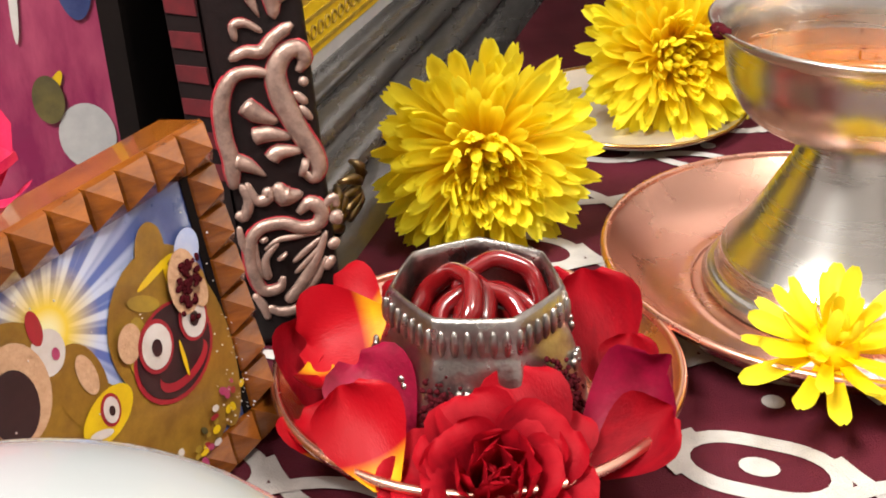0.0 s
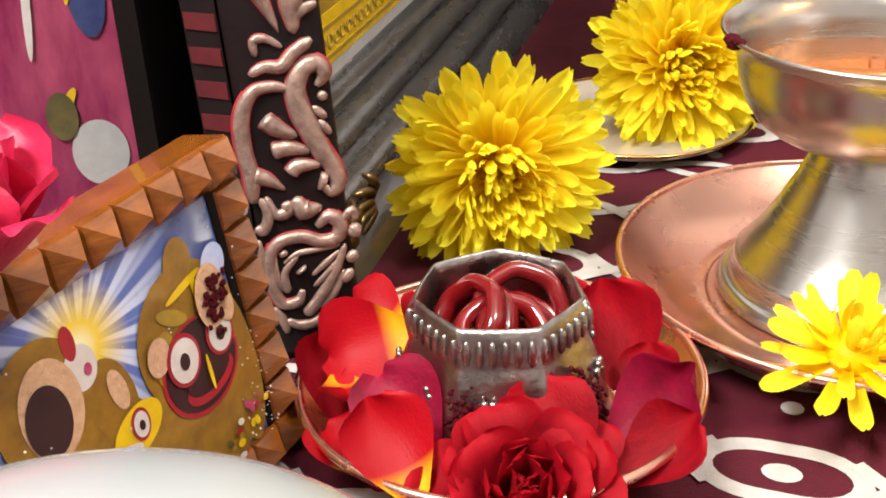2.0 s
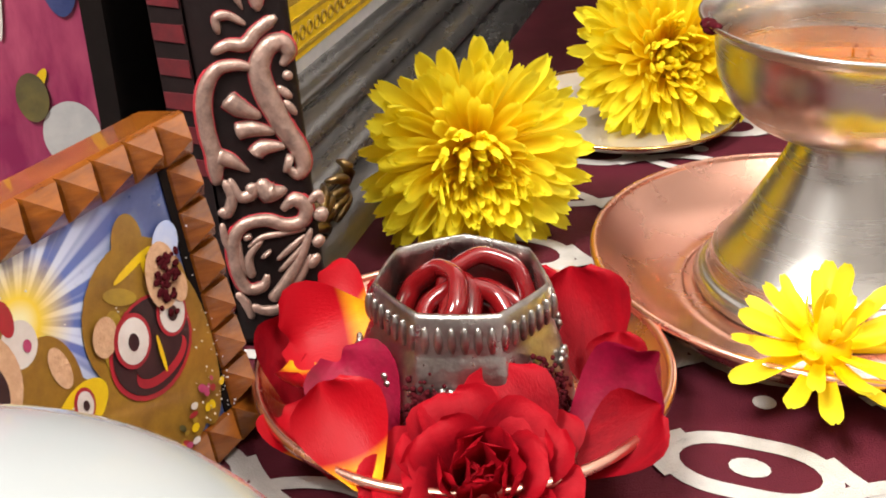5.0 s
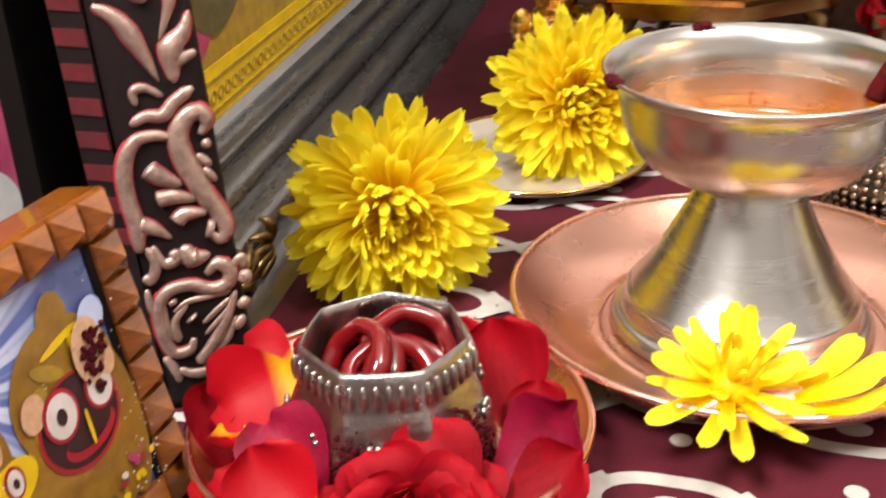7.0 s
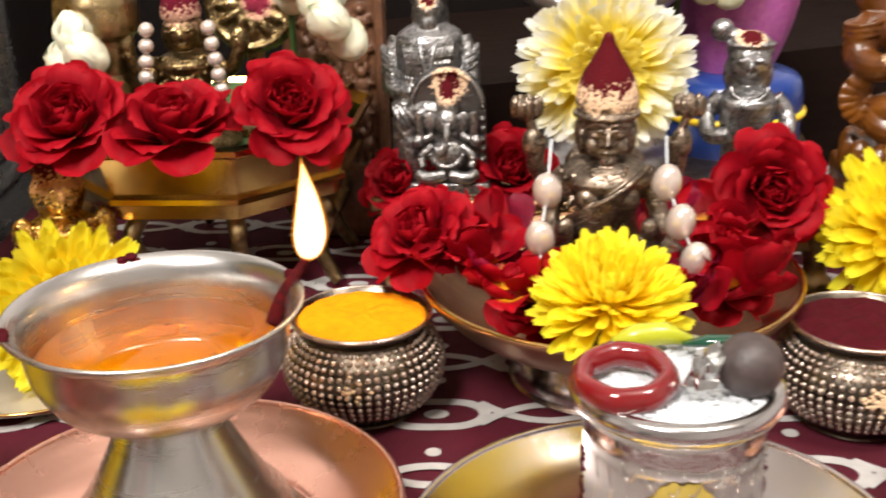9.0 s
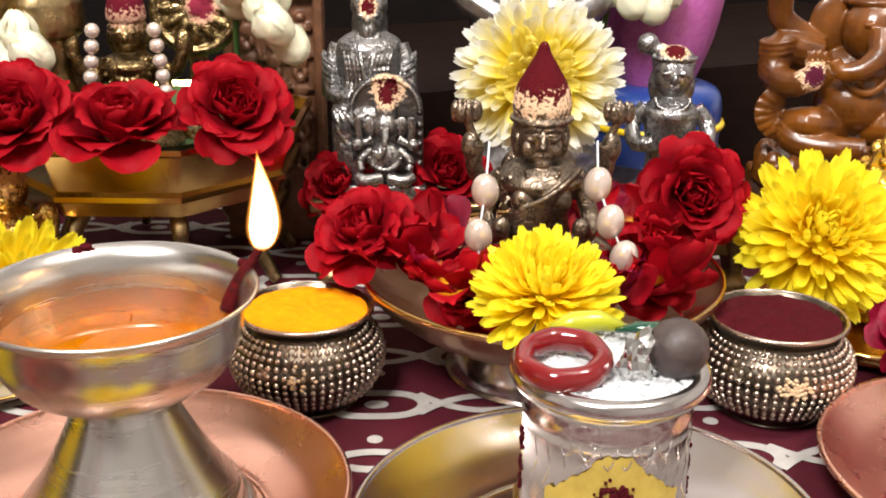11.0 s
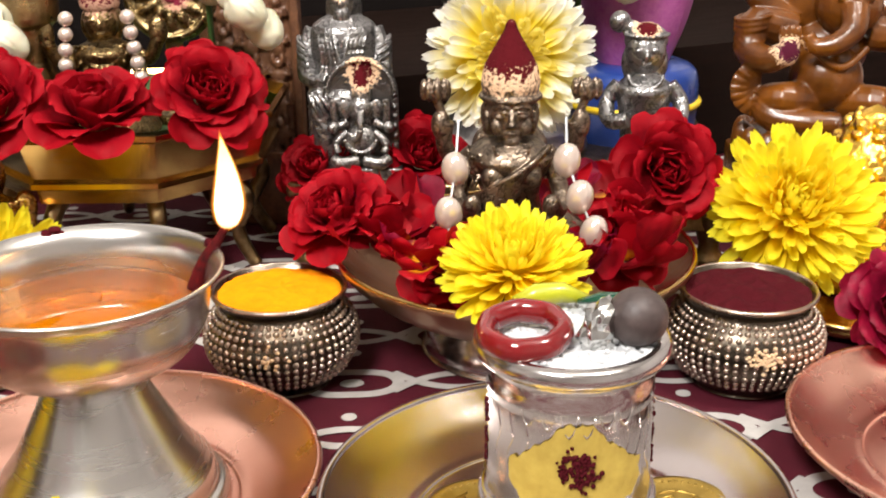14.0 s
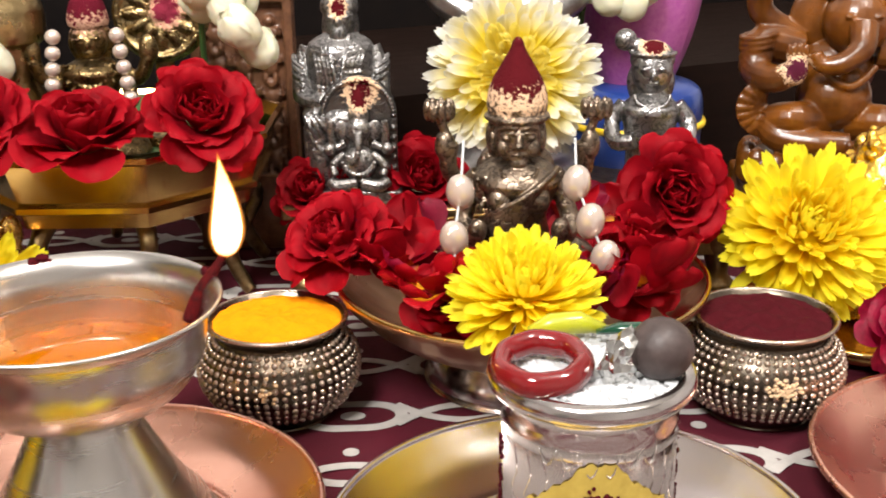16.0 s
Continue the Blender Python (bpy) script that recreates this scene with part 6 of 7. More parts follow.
# small standing statue with a hair knot
KR = powdered(material("small_silver", (0.5, 0.49, 0.49), 0.3, 0.92, (0.16, 0.15, 0.145), 120, 0.45, 0.15, 300, ridges=80), 0, 1, radius=0.0075, centre=(0, -0.004, 0.089))
bm = bmesh.new()
lathe(smooth_profile([(0, 0), (0.022, 0), (0.02, 0.008), (0.0135, 0.016), (0.013, 0.03), (0.015, 0.045), (0.016, 0.054), (0.006, 0.062)], 3) + [(0, 0.063)], 24, bm)
ball(bm, (0, -0.001, 0.074), (0.0115, 0.0115, 0.0135))
ball(bm, (0, 0.002, 0.080), (0.0125, 0.012, 0.010))
ball(bm, (0, 0.007, 0.066), (0.0135, 0.008, 0.016))
ball(bm, (-0.015, 0.003, 0.090), (0.0062, 0.006, 0.0062))
ball(bm, (-0.009, 0.003, 0.087), (0.006, 0.005, 0.004))
ball(bm, (0, -0.0128, 0.073), (0.0018, 0.002, 0.003))
for s in (-1, 1):
    ball(bm, (s * 0.0045, -0.011, 0.076), (0.0026, 0.0014, 0.0012))
ball(bm, (0, -0.0118, 0.0687), (0.003, 0.0014, 0.0011))
mirror_tube(bm, [(0.014, 0, 0.055), (0.021, -0.002, 0.045), (0.019, -0.012, 0.036), (0.009, -0.017, 0.038)], 0.0048)
for k in range(13):
    a = math.pi * k / 12
    ball(bm, (0.0095 * math.cos(a), -0.0085 - 0.005 * math.sin(a), 0.061 - 0.006 * math.sin(a)), 0.0015, 7, 5)
for k in range(16):
    a = math.pi * k / 15
    ball(bm, (0.0122 * math.cos(a), -0.0105 * math.sin(a), 0.0835), 0.0013, 6, 5)
statue("small_silver_statue", "small silver statue with side hair knot and beads", bm, KR, pose(0.510, 0.496, 0.0557, 0, 0, FACE - 6), 0.0006, 2)

# large silver statue at the back
BIG = material("large_silver", (0.48, 0.46, 0.45), 0.34, 0.95, (0.08, 0.075, 0.07), 60, 0.45, 0.2, 350)
bm = bmesh.new()
lathe(smooth_profile([(0, 0), (0.05, 0), (0.05, 0.01), (0.038, 0.02), (0.034, 0.07), (0.04, 0.10), (0.03, 0.115), (0.014, 0.122)], 3) + [(0, 0.124)], 32, bm)
ball(bm, (0, -0.004, 0.158), (0.034, 0.032, 0.036), 32, 24)
ball(bm, (0, -0.033, 0.132), (0.009, 0.007, 0.0045))
ball(bm, (0, -0.037, 0.150), (0.006, 0.006, 0.010))
ball(bm, (0, -0.0345, 0.1385), (0.010, 0.004, 0.0022))
ball(bm, (0, -0.0335, 0.1345), (0.008, 0.004, 0.002))
for s in (-1, 1):
    for k in range(4):
        ball(bm, (s * 0.046, -0.006, 0.125 + 0.0075 * k), (0.0135 - 0.0018 * k, 0.0125 - 0.0018 * k, 0.0042))
    ball(bm, (s * 0.014, -0.027, 0.164), (0.008, 0.004, 0.003))
    tube(smooth_path([(s * 0.045, -0.008, 0.122), (s * 0.036, -0.022, 0.108), (s * 0.012, -0.032, 0.094)], 4), 0.0105, bm, 10)
statue("large_silver_statue", "large polished silver statue behind the white chrysanthemum", bm, BIG, pose(0.468, 0.590, 0.0557, 0, 0, FACE), 0.0014, 1)

# ---------------------------------------------------------------- brass bowl of roses
RX, RY = 0.243, 0.645
rb = thing("rose_bowl", "octagonal polished brass bowl holding red roses and statues", "bowl", pose(RX, RY, 0.0006, 0, 0, -24.5))


def octagon(a, z):
    k = (a + math.pi / 8) % (math.pi / 4) - math.pi / 8
    return 1 / math.cos(k)


part("basin", lathe([(0, 0.056), (0.070, 0.056), (0.078, 0.058), (0.080, 0.066), (0.081, 0.0668), (0.0835, 0.0675), (0.0835, 0.0705), (0.081, 0.0715), (0.0815, 0.073), (0.088, 0.094), (0.0915, 0.096), (0.0915, 0.099), (0.088, 0.099), (0.084, 0.092), (0.076, 0.064), (0, 0.062)], 64, flute=octagon), BRASS, rb, smooth=False)
for k in range(8):
    a = 2 * math.pi * k / 8
    leg = part("leg", tube(smooth_path([(0.066, 0, 0.058), (0.078, 0, 0.045), (0.07, 0, 0.025), (0.078, 0, 0.008), (0.082, 0, 0.003)], 5), lambda u: 0.0055 - 0.002 * u, None, 10), ANTIQUE, rb, at=pose(0, 0, 0, 0, 0, 22.5 + 45 * k))
# bed's raised outer edge is added to cover the lamp's glint on the back rim
part("inner_bed", lathe([(0, 0.085), (0.058, 0.085), (0.066, 0.089), (0.0765, 0.0975), (0.078, 0.0975), (0.074, 0.075), (0, 0.075)], 48, flute=lambda a, z: (1 / math.cos((a + math.pi / 8) % (math.pi / 4) - math.pi / 8)) * (1 + 0.012 * math.sin(23 * a))), GREEN, rb, "green leaf bed, its added raised edge covering the rim's glint")
for lab, p, n, r, sd in (("open deep red rose on the brass bowl's rim", (0.213, 0.566, 0.106), (-0.06, -0.36, 0.93), 0.0345, 21), ("cupped deep red rose on the brass bowl's rim", (0.272, 0.560, 0.113), (0.0, -0.72, 0.68), 0.0315, 22), ("deep red rose on the brass bowl's rim", (0.164, 0.584, 0.113), (-0.2, -0.6, 0.75), 0.033, 23)):
    rose(lab, facing(p, n), r, seed=sd)
rose("dark red rose leaning on the petal bowl", facing((0.313, 0.464, 0.068), (-0.5, -0.3, 0.8)), 0.028, seed=24)
rose("open red rose at the foot of the small silver statue", facing((0.487, 0.440, 0.076), (-0.36, -0.86, 0.34)), 0.030, seed=25)
rose("dark red rose behind the arched relief", facing((0.398, 0.560, 0.062), (-0.2, -0.6, 0.7)), 0.028, seed=26)
rose("dark red rose on the gilded statue's plate", facing((0.540, 0.322, 0.034), (-0.4, -0.8, 0.45)), 0.027, MAGENTA, seed=27)
rose("dark red rose beside the arched relief", facing((0.340, 0.580, 0.058), (-0.5, -0.5, 0.7)), 0.024, seed=28)
rose("red rose tucked in the petal bowl", facing((0.352, 0.413, 0.050), (-0.4, -0.5, 0.75)), 0.025, seed=29)
rose("red rose tucked behind the pearls", facing((0.432, 0.399, 0.053), (0.15, -0.6, 0.78)), 0.027, seed=30)
rnd = random.Random(77)
for k in range(52):
    a = radians(rnd.uniform(110, 420))
    r = rnd.uniform(0.036, 0.062)
    x, y = BX + r * math.cos(a), BY + r * math.sin(a)
    z = 0.036 + 0.5 * (r - 0.036) + 0.006 + 0.012 * rnd.random()
    loose_petal(aim(x, y, z, math.degrees(a) + rnd.uniform(-60, 60), rnd.uniform(15, 60), rnd.uniform(-25, 25)), rnd.uniform(0.021, 0.028), MAGENTA if rnd.random() < 0.2 else None, k % 2, "loose red rose petal in the footed bowl")

for k in range(56):
    a = radians(rnd.uniform(125, 265) if k % 3 else rnd.uniform(-75, 10))
    r = rnd.uniform(0.044, 0.076)
    x, y = BX + r * math.cos(a), BY + r * math.sin(a)
    loose_petal(aim(x, y, 0.036 + 0.5 * (r - 0.036) + 0.004 + 0.010 * rnd.random(), rnd.uniform(0, 360), rnd.uniform(5, 50), rnd.uniform(-30, 30)), rnd.uniform(0.020, 0.028), (RED, None, MAGENTA)[k % 3 if rnd.random() < 0.6 else 0], k % 2, "loose red rose petal in the footed bowl")

# brass goddess figure, disc, side figure standing in the bowl
LADY = powdered(material("lady_brass", (0.40, 0.28, 0.13), 0.3, 1, (0.06, 0.04, 0.016), 150, 0.45, 0.3, 500, ridges=110), 0, 1, radius=0.023, centre=(0, 0, 0.097), paste=(0.45, 0.26, 0.18), colour=(0.1, 0.007, 0.016))


def figure(arms=True):
    bm = bmesh.new()
    lathe(smooth_profile([(0, 0), (0.026, 0), (0.024, 0.01), (0.014, 0.018), (0.011, 0.03), (0.0155, 0.044), (0.017, 0.052), (0.006, 0.058)], 3) + [(0, 0.059)], 24, bm)
    ball(bm, (0, -0.002, 0.068), (0.0095, 0.010, 0.0115))
    ball(bm, (0, 0.004, 0.066), (0.0125, 0.007, 0.014))
    ball(bm, (0, -0.0118, 0.067), (0.0016, 0.002, 0.003))
    for s in (-1, 1):
        ball(bm, (s * 0.004, -0.0105, 0.0705), (0.0022, 0.0012, 0.001))
        ball(bm, (s * (0.031 if arms else 0.018), -0.004, 0.062 if arms else 0.05), (0.0055, 0.004, 0.009))
    ball(bm, (0, -0.0108, 0.0625), (0.003, 0.0014, 0.001))
    lathe(smooth_profile([(0.0105, 0.076), (0.0112, 0.080), (0.0095, 0.088), (0.0055, 0.096), (0.002, 0.102)], 3) + [(0, 0.103)], 20, bm)
    if arms:
        mirror_tube(bm, [(0.015, 0.0, 0.052), (0.024, -0.002, 0.045), (0.031, -0.004, 0.058)], 0.0042)
    mirror_tube(bm, [(0.015, 0.0, 0.050), (0.02, -0.008, 0.034), (0.012, -0.016, 0.032)], 0.0042)
    for q in range(3):
        for k in range(13):
            a = math.pi * k / 12
            ball(bm, ((0.008 + 0.003 * q) * math.cos(a), -0.009 - 0.007 * math.sin(a), 0.055 - (0.006 + 0.006 * q) * math.sin(a)), 0.0014, 6, 5)
    return bm


statue("brass_statue", "antique brass statue with red powdered crown behind the roses", figure(), LADY, pose(0.229, 0.622, 0.0852, 0, 0, FACE + 8) @ Matrix.Diagonal((1, 1, 0.95, 1)), 0.0007, 2)
gar = thing("bead_garland", "string of white beads round the brass statue", "garland", pose(0.229, 0.622, 0.0842, 0, 0, FACE + 8))
for s in (-1, 1):
    for k in range(5):
        part("bead", ball(bmesh.new(), (0, 0, 0), 0.0042, 14, 10), PEARL, gar, at=pose(s * (0.0165 + 0.001 * k), -0.016, 0.070 - 0.0085 * k))
bm = lathe([(0, -0.003), (0.024, -0.003), (0.026, 0), (0.024, 0.003), (0, 0.003)], 40)
for k in range(12):
    a = 2 * math.pi * k / 12
    ball(bm, (0.012 * math.cos(a), 0.012 * math.sin(a), 0.003), (0.0085, 0.003, 0.0022), 10, 6, Matrix.Rotation(a, 3, "Z"))
tube([(0.0225 * math.cos(a), 0.0225 * math.sin(a), 0.003) for a in (2 * math.pi * q / 40 for q in range(40))], 0.002, bm, 7, True)
ball(bm, (0, 0, 0.003), (0.005, 0.005, 0.003))
bmesh.ops.rotate(bm, verts=bm.verts, cent=(0, 0, 0), matrix=Matrix.Rotation(radians(84), 3, "X"))
bmesh.ops.translate(bm, verts=bm.verts, vec=(0, 0, 0.07))
lathe([(0.016, 0), (0.014, 0.006), (0.005, 0.01), (0.005, 0.046), (0, 0.046)], 16, bm)
statue("brass_disc_statue", "antique brass wheel-shaped statue on a short stand", bm, powdered(material("disc_brass", (0.46, 0.34, 0.16), 0.3, 1, (0.08, 0.05, 0.02), 150, 0.45, 0.3, 500, ridges=90), 0, 1, radius=0.008, centre=(0.004, -0.005, 0.072), colour=(0.2, 0.02, 0.04), paste=(0.55, 0.3, 0.2)), pose(0.271, 0.636, 0.0842, 0, 0, FACE) @ Matrix.Scale(1.08, 4), 0.0008, 1)
bm = lathe(smooth_profile([(0, 0), (0.022, 0), (0.022, 0.012), (0.015, 0.03), (0.014, 0.05), (0.019, 0.058), (0.017, 0.075), (0.012, 0.09), (0.004, 0.1)], 3) + [(0, 0.102)], 28, flute=lambda a, z: 1 + 0.05 * math.sin(z * 1300))
ball(bm, (0, -0.014, 0.045), 0.009)
statue("brass_side_statue", "antique brass ringed statue beside the brass goddess", bm, powdered(material("side_brass", (0.48, 0.36, 0.18), 0.3, 1, (0.14, 0.09, 0.04), 150, 0.45, 0.3, 500), 0, 1, radius=0.007, centre=(0, -0.022, 0.047), colour=(0.2, 0.02, 0.04), paste=(0.55, 0.3, 0.2)), pose(0.186, 0.640, 0.0842, 0, 0, FACE) @ Matrix.Scale(1.2, 4), 0.001, 1)

# gilded figure behind the saucer flower
bm = figure(False)
GOLDP = powdered(material("gilt_figure", (0.9, 0.58, 0.16), 0.25, 1, (0.5, 0.28, 0.05), 130, 0.4, 0.35, 400, ridges=90), 0, 1, radius=0.024, centre=(0, 0, 0.094), paste=(0.5, 0.24, 0.1))
statue("gilded_statue", "small gilded statue with dark red powdered crown", bm, GOLDP, pose(0.152, 0.588, 0.0006, 0, 0, 5) @ Matrix.Scale(1.15, 4), 0.001, 1)

# carved dark panel behind, between bowl and stool
bm = box(bmesh.new(), (-0.03, 0.004, 0.0), (0.03, 0.016, 0.165), 0.002)
for lo, hi in (((-0.032, -0.002, 0.0), (-0.026, 0.014, 0.168)), ((0.026, -0.002, 0.0), (0.032, 0.014, 0.168)), ((-0.034, -0.004, 0.0), (0.034, 0.018, 0.05)), ((-0.032, -0.002, 0.158), (0.032, 0.014, 0.168))):
    box(bm, lo, hi, 0.0012)
rr = random.Random(15)
for j in range(5):
    for i in range(3):
        x, z = -0.0165 + 0.0165 * i, 0.060 + 0.0195 * j
        ball(bm, (x, 0.003, z), (0.0052, 0.004, 0.0065), 10, 8)
        ball(bm, (x + rr.uniform(-0.001, 0.001), 0.002, z + 0.0085), 0.0034, 10, 8)
        for s in (-1, 1):
            tube(smooth_path([(x + s * 0.003, 0.002, z + 0.003), (x + s * 0.0075, 0.0015, z + rr.uniform(-0.002, 0.004)), (x + s * 0.006, 0.001, z + rr.uniform(0.005, 0.009))], 3), 0.0012, bm, 6)
            ball(bm, (x + s * 0.003, 0.002, z - 0.0075), (0.0018, 0.003, 0.004), 8, 6)
statue("carved_panel_statue", "dark carved wooden relief panel with rows of small figures", bm, material("dark_carved_wood", (0.2, 0.09, 0.045), 0.4, 0, (0.06, 0.022, 0.01), 160, 0.5, 0.3, 300, coat=0.2), pose(0.325, 0.668, 0.0006, 0, 0, FACE), 0.0009, 1)

# jasmine buds
BUD_PETAL = petal_mesh("bud_petal", BUD, 0.38, 118, 0.45, 0.4, 8, 0.0, 0.03, 5, 10, 0.6)
for lab, spots in (("cluster of white jasmine buds above the roses", ((0.295, 0.580, 0.167), (0.283, 0.588, 0.176), (0.306, 0.592, 0.170), (0.301, 0.572, 0.156), (0.312, 0.580, 0.144), (0.287, 0.600, 0.168))),
                   ("cluster of white jasmine buds beside the large silver statue", ((0.512, 0.545, 0.163), (0.524, 0.54, 0.160), (0.535, 0.545, 0.166), (0.518, 0.556, 0.168), (0.505, 0.555, 0.17))),
                   ("cluster of white jasmine buds at the bowl's end", ((0.172, 0.618, 0.152), (0.178, 0.612, 0.142), (0.166, 0.622, 0.138)))):
    jb = thing("jasmine_cluster", lab, "flower", pose(0, 0, 0), "jasmine clusters")
    for k, p in enumerate(spots):
        rr = random.Random(k + len(lab))
        bd = part("bud", lathe(smooth_profile([(0, -0.011), (0.0065, -0.008), (0.0095, 0.0), (0.0075, 0.0075), (0.003, 0.011), (0, 0.0114)], 4), 30, flute=lambda a, z: 1 + 0.1 * abs(math.cos(2.5 * a + z * 130))), BUD, jb, at=pose(*p, rr.uniform(-60, 60), rr.uniform(-60, 60), 0))
        for q in range(7):
            part("bud_petal", BUD_PETAL, BUD, bd, at=pose(0, 0, -0.0105, 0, 0, 360 * q / 3.5 + rr.uniform(-20, 20)) @ pose(0, 0.0008 + 0.0004 * (q > 3), 0, 18 + rr.uniform(-6, 6) + (8 if q < 3 else 0)) @ Matrix.Scale(0.0312 + rr.uniform(-0.002, 0.001), 4))
    base = Vector(spots[-1])
    part("twig", tube(smooth_path([spots[0], spots[2], base, (base.x + 0.004, base.y + 0.02, 0.11), (base.x + 0.006, base.y + 0.034, 0.056 if base.x < 0.45 else 0.056)], 4), 0.0018, None, 7), GREEN, jb)

# violet and blue lotus pot
lp = thing("painted_lotus_pot", "violet painted lotus pot with a blue base", "pot", pose(0.560, 0.585, 0.0006))
part("base", lathe(smooth_profile([(0, 0), (0.034, 0), (0.04, 0.03), (0.044, 0.075), (0.042, 0.098), (0.03, 0.104)], 4) + [(0, 0.105)], 36), BLUEP, lp)
for q, (n, el, ln) in enumerate(((7, 62, 0.085), (6, 78, 0.1))):
    for k in range(n):
        me = petal_mesh("lotus_petal", ROSEBUD, 0.36, 22, 0.4, 0.5, 8, 0, 0, k, 0, 0.5)
        part("lotus_petal", me, ROSEBUD, lp, at=pose(0, 0, 0.096, 0, 0, 360 * k / n + 20 * q) @ pose(0, 0.02 - 0.008 * q, 0, el) @ Matrix.Scale(ln, 4))
part("gold_band", tube([(0.0445 * math.cos(a), 0.0445 * math.sin(a), 0.078) for a in (2 * math.pi * k / 40 for k in range(40))], 0.0022, None, 8, True), PIC["yellow"], lp)

# carved wooden statue
WG = powdered(CARVED, 0, 1, radius=0.0105, centre=(-0.034, -0.034, 0.092), colour=(0.09, 0.012, 0.03))
bm = lathe(smooth_profile([(0, 0), (0.06, 0), (0.06, 0.02), (0.045, 0.03)], 3) + [(0, 0.035)], 32)
ball(bm, (0, -0.010, 0.068), (0.027, 0.024, 0.025), 24, 18)
ball(bm, (0.002, 0.006, 0.085), (0.030, 0.020, 0.024), 24, 18)
ball(bm, (0.012, -0.006, 0.122), (0.024, 0.022, 0.024), 24, 18)
ball(bm, (0.012, 0.0, 0.150), (0.020, 0.018, 0.018), 20, 14)
for k in range(4):
    tube([(0.012 + (0.021 - 0.003 * k) * math.cos(a), 0.0 + (0.019 - 0.003 * k) * math.sin(a), 0.142 + 0.008 * k) for a in (2 * math.pi * q / 24 for q in range(24))], 0.0028, bm, 8, True)
# legs folded, with the near foot in front
tube(smooth_path([(-0.010, -0.012, 0.050), (-0.030, -0.028, 0.055), (-0.044, -0.022, 0.052), (-0.040, -0.030, 0.042), (-0.014, -0.040, 0.040), (0.006, -0.042, 0.040)], 5), lambda u: 0.0145 - 0.006 * u, bm, 14)
tube(smooth_path([(0.014, -0.012, 0.050), (0.036, -0.026, 0.052), (0.050, -0.014, 0.046), (0.030, -0.034, 0.040)], 5), lambda u: 0.0145 - 0.004 * u, bm, 14)
for k in range(5):
    ball(bm, (0.004 + 0.0042 * k, -0.049 + 0.0008 * k, 0.041), (0.0024, 0.0045, 0.0035), 8, 6)
# raised arm with rings, and its open palm
tube(smooth_path([(-0.026, 0.002, 0.100), (-0.052, -0.002, 0.106), (-0.058, -0.012, 0.088), (-0.046, -0.026, 0.084), (-0.036, -0.032, 0.090)], 5), lambda u: 0.0150 - 0.0065 * u, bm, 14)
for q in range(3):
    tube([(-0.056 + 0.0125 * math.cos(a), -0.004 + 0.0135 * math.sin(a), 0.104 + 0.004 * q + 0.002 * math.cos(a)) for a in (2 * math.pi * k / 20 for k in range(20))], 0.0018, bm, 7, True)
ball(bm, (-0.034, -0.034, 0.092), (0.0085, 0.005, 0.0115), 14, 10)
for k in range(4):
    ball(bm, (-0.040 + 0.0042 * k, -0.034, 0.1045 + 0.0012 * math.sin(k)), (0.0020, 0.0026, 0.0065), 8, 6)
tube(smooth_path([(-0.028, 0.006, 0.110), (-0.054, 0.004, 0.128), (-0.056, -0.004, 0.155)], 5), 0.0095, bm, 12)
mir = smooth_path([(0.030, 0.002, 0.100), (0.056, -0.002, 0.094), (0.058, -0.016, 0.078), (0.046, -0.030, 0.082)], 5)
tube(mir, lambda u: 0.0140 - 0.005 * u, bm, 14)
tube(smooth_path([(0.030, 0.006, 0.110), (0.056, 0.004, 0.130), (0.058, -0.004, 0.155)], 5), 0.0095, bm, 12)
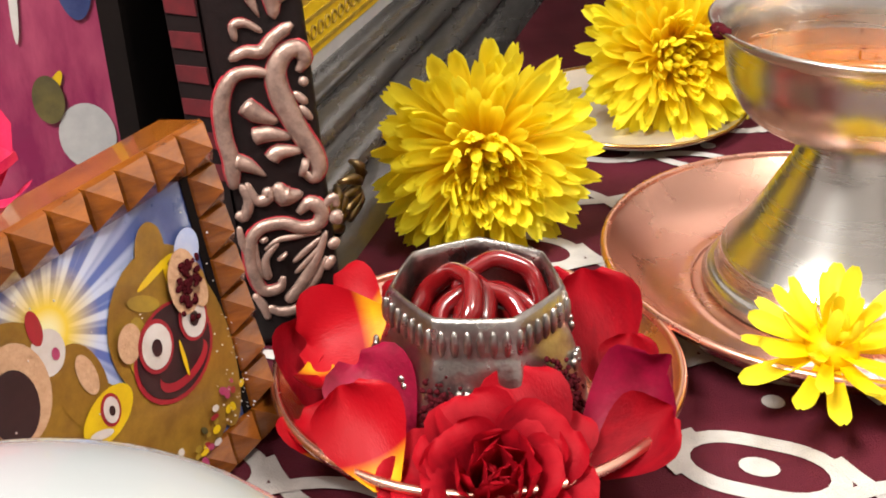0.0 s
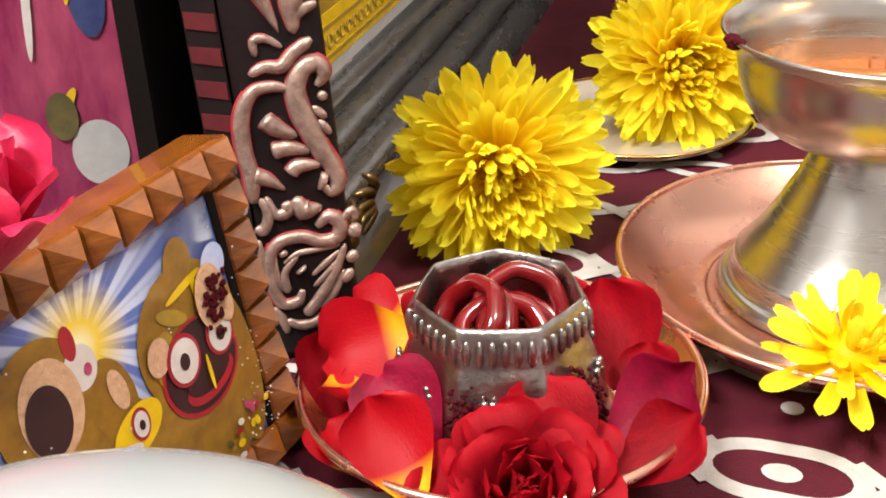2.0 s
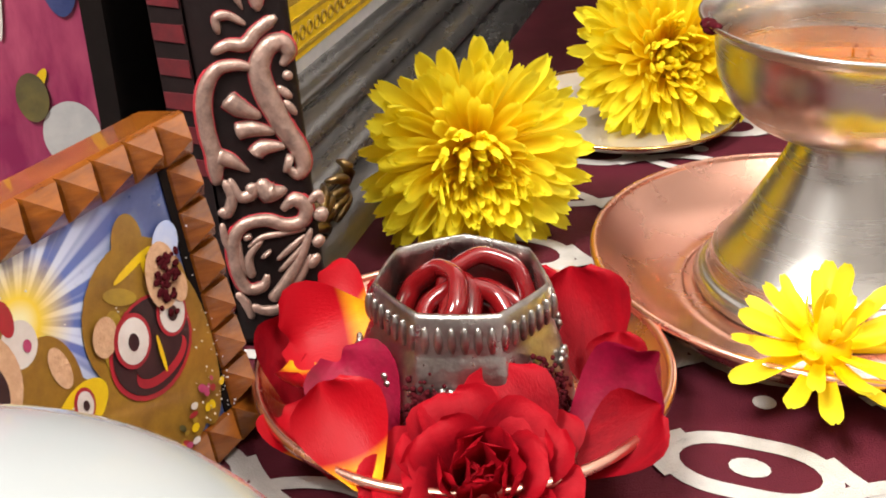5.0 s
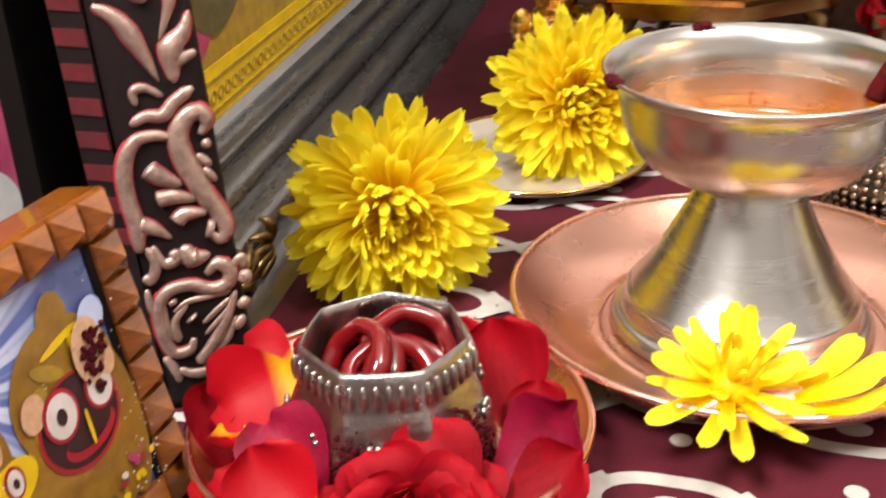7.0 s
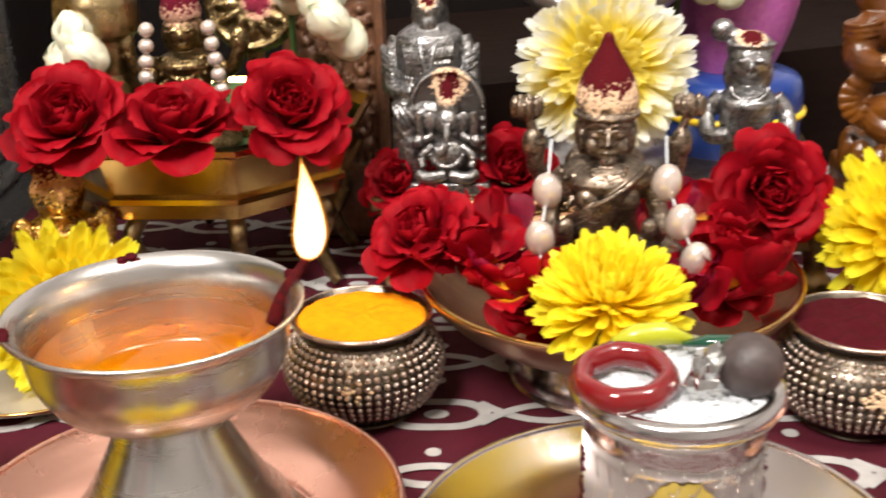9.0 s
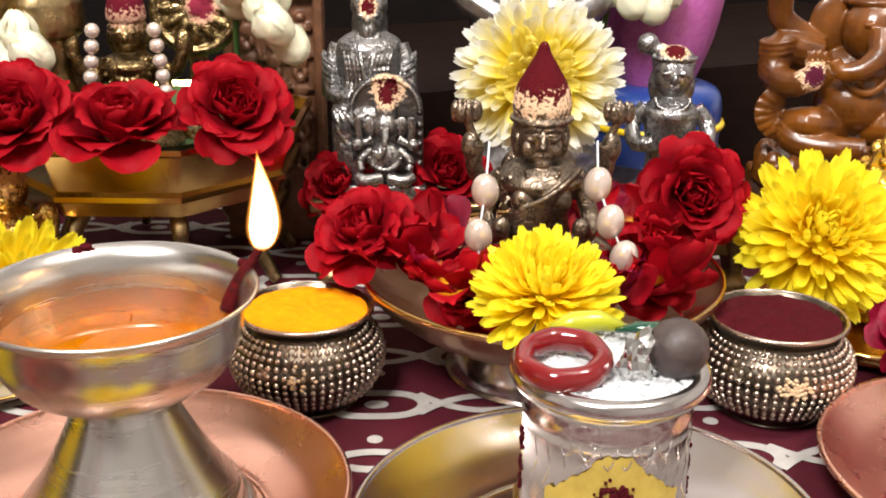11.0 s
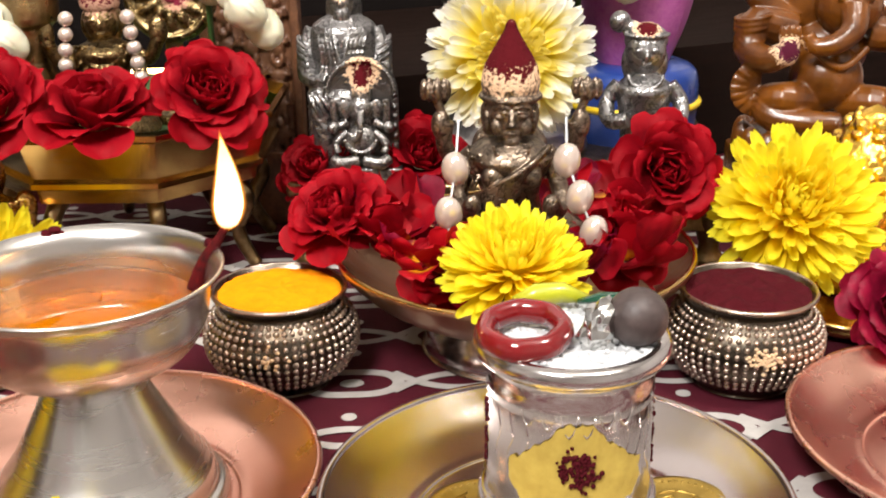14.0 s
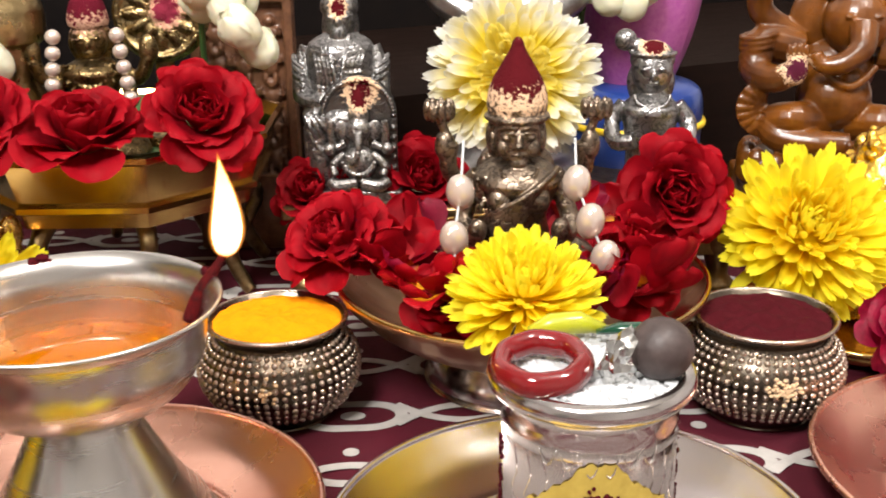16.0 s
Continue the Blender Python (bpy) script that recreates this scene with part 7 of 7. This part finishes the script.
# ears, long nose swung to one side, necklace
for s in (-1, 1):
    ball(bm, (0.012 + s * 0.030, 0.004, 0.124), (0.016, 0.005, 0.021), 16, 12)
    ball(bm, (0.012 + s * 0.010, -0.026, 0.128), (0.004, 0.002, 0.0018), 8, 6)
tube(smooth_path([(0.012, -0.024, 0.122), (0.010, -0.034, 0.108), (-0.002, -0.038, 0.098), (-0.016, -0.036, 0.096), (-0.022, -0.034, 0.104)], 6), lambda u: 0.0105 - 0.0055 * u, bm, 12)
for k in range(16):
    u = k / 15
    ball(bm, (-0.014 + 0.036 * u, -0.027 - 0.006 * math.sin(math.pi * u), 0.092 - 0.012 * math.sin(math.pi * u)), 0.0031, 8, 6)
# fan of drapery beside the knee, and the lotus seat
for k in range(9):
    a = radians(100 + 20 * k)
    tube(smooth_path([(-0.050, -0.016, 0.062), (-0.050 + 0.012 * math.cos(a), -0.022, 0.062 + 0.013 * math.sin(a)), (-0.050 + 0.021 * math.cos(a), -0.020, 0.062 + 0.021 * math.sin(a))], 4), lambda u: 0.0018 + 0.0024 * u, bm, 8)
for k in range(18):
    a = 2 * math.pi * k / 18
    ball(bm, (0.056 * math.cos(a), 0.056 * math.sin(a), 0.018), (0.009, 0.009, 0.014), 8, 6)
box(bm, (-0.06, -0.06, -0.0465), (0.06, 0.06, 0.002), 0.003)
statue("wooden_statue", "large varnished brown wooden seated statue with paste mark", bm, WG, pose(0.660, 0.516, 0.0402, 0, 0, FACE - 5) @ Matrix.Scale(0.85, 4), 0.0011, 1)

# gilded statue on its brass plate
gp = plate("brass_plate", "shallow brass plate under the gilded statue", 0.592, 0.395, 0.072, 0.012, BRASS, well=0.7)
bm = lathe(smooth_profile([(0, 0), (0.034, 0), (0.036, 0.012), (0.032, 0.024), (0.030, 0.05), (0.026, 0.07), (0.018, 0.085), (0.008, 0.098)], 3) + [(0, 0.102)], 32, flute=lambda a, z: 1 + 0.05 * math.sin(z * 900) * math.sin(9 * a))
rr = random.Random(4)
for k in range(330):
    a, z = rr.uniform(0, 6.28), rr.uniform(0.004, 0.096)
    r = 0.035 - 0.004 * z / 0.05 if z < 0.05 else 0.031 - 0.46 * (z - 0.05)
    q = rr.uniform(0.0022, 0.0046)
    r += 0.0022
    ball(bm, (r * math.cos(a), r * math.sin(a), z), (q, q, q * rr.uniform(0.6, 1.6)), 8, 6)
statue("gilded_heap_statue", "ornate bright gilded statue standing on a brass plate", bm, GOLD, pose(0.605, 0.412, 0.0048), 0.0009, 1)
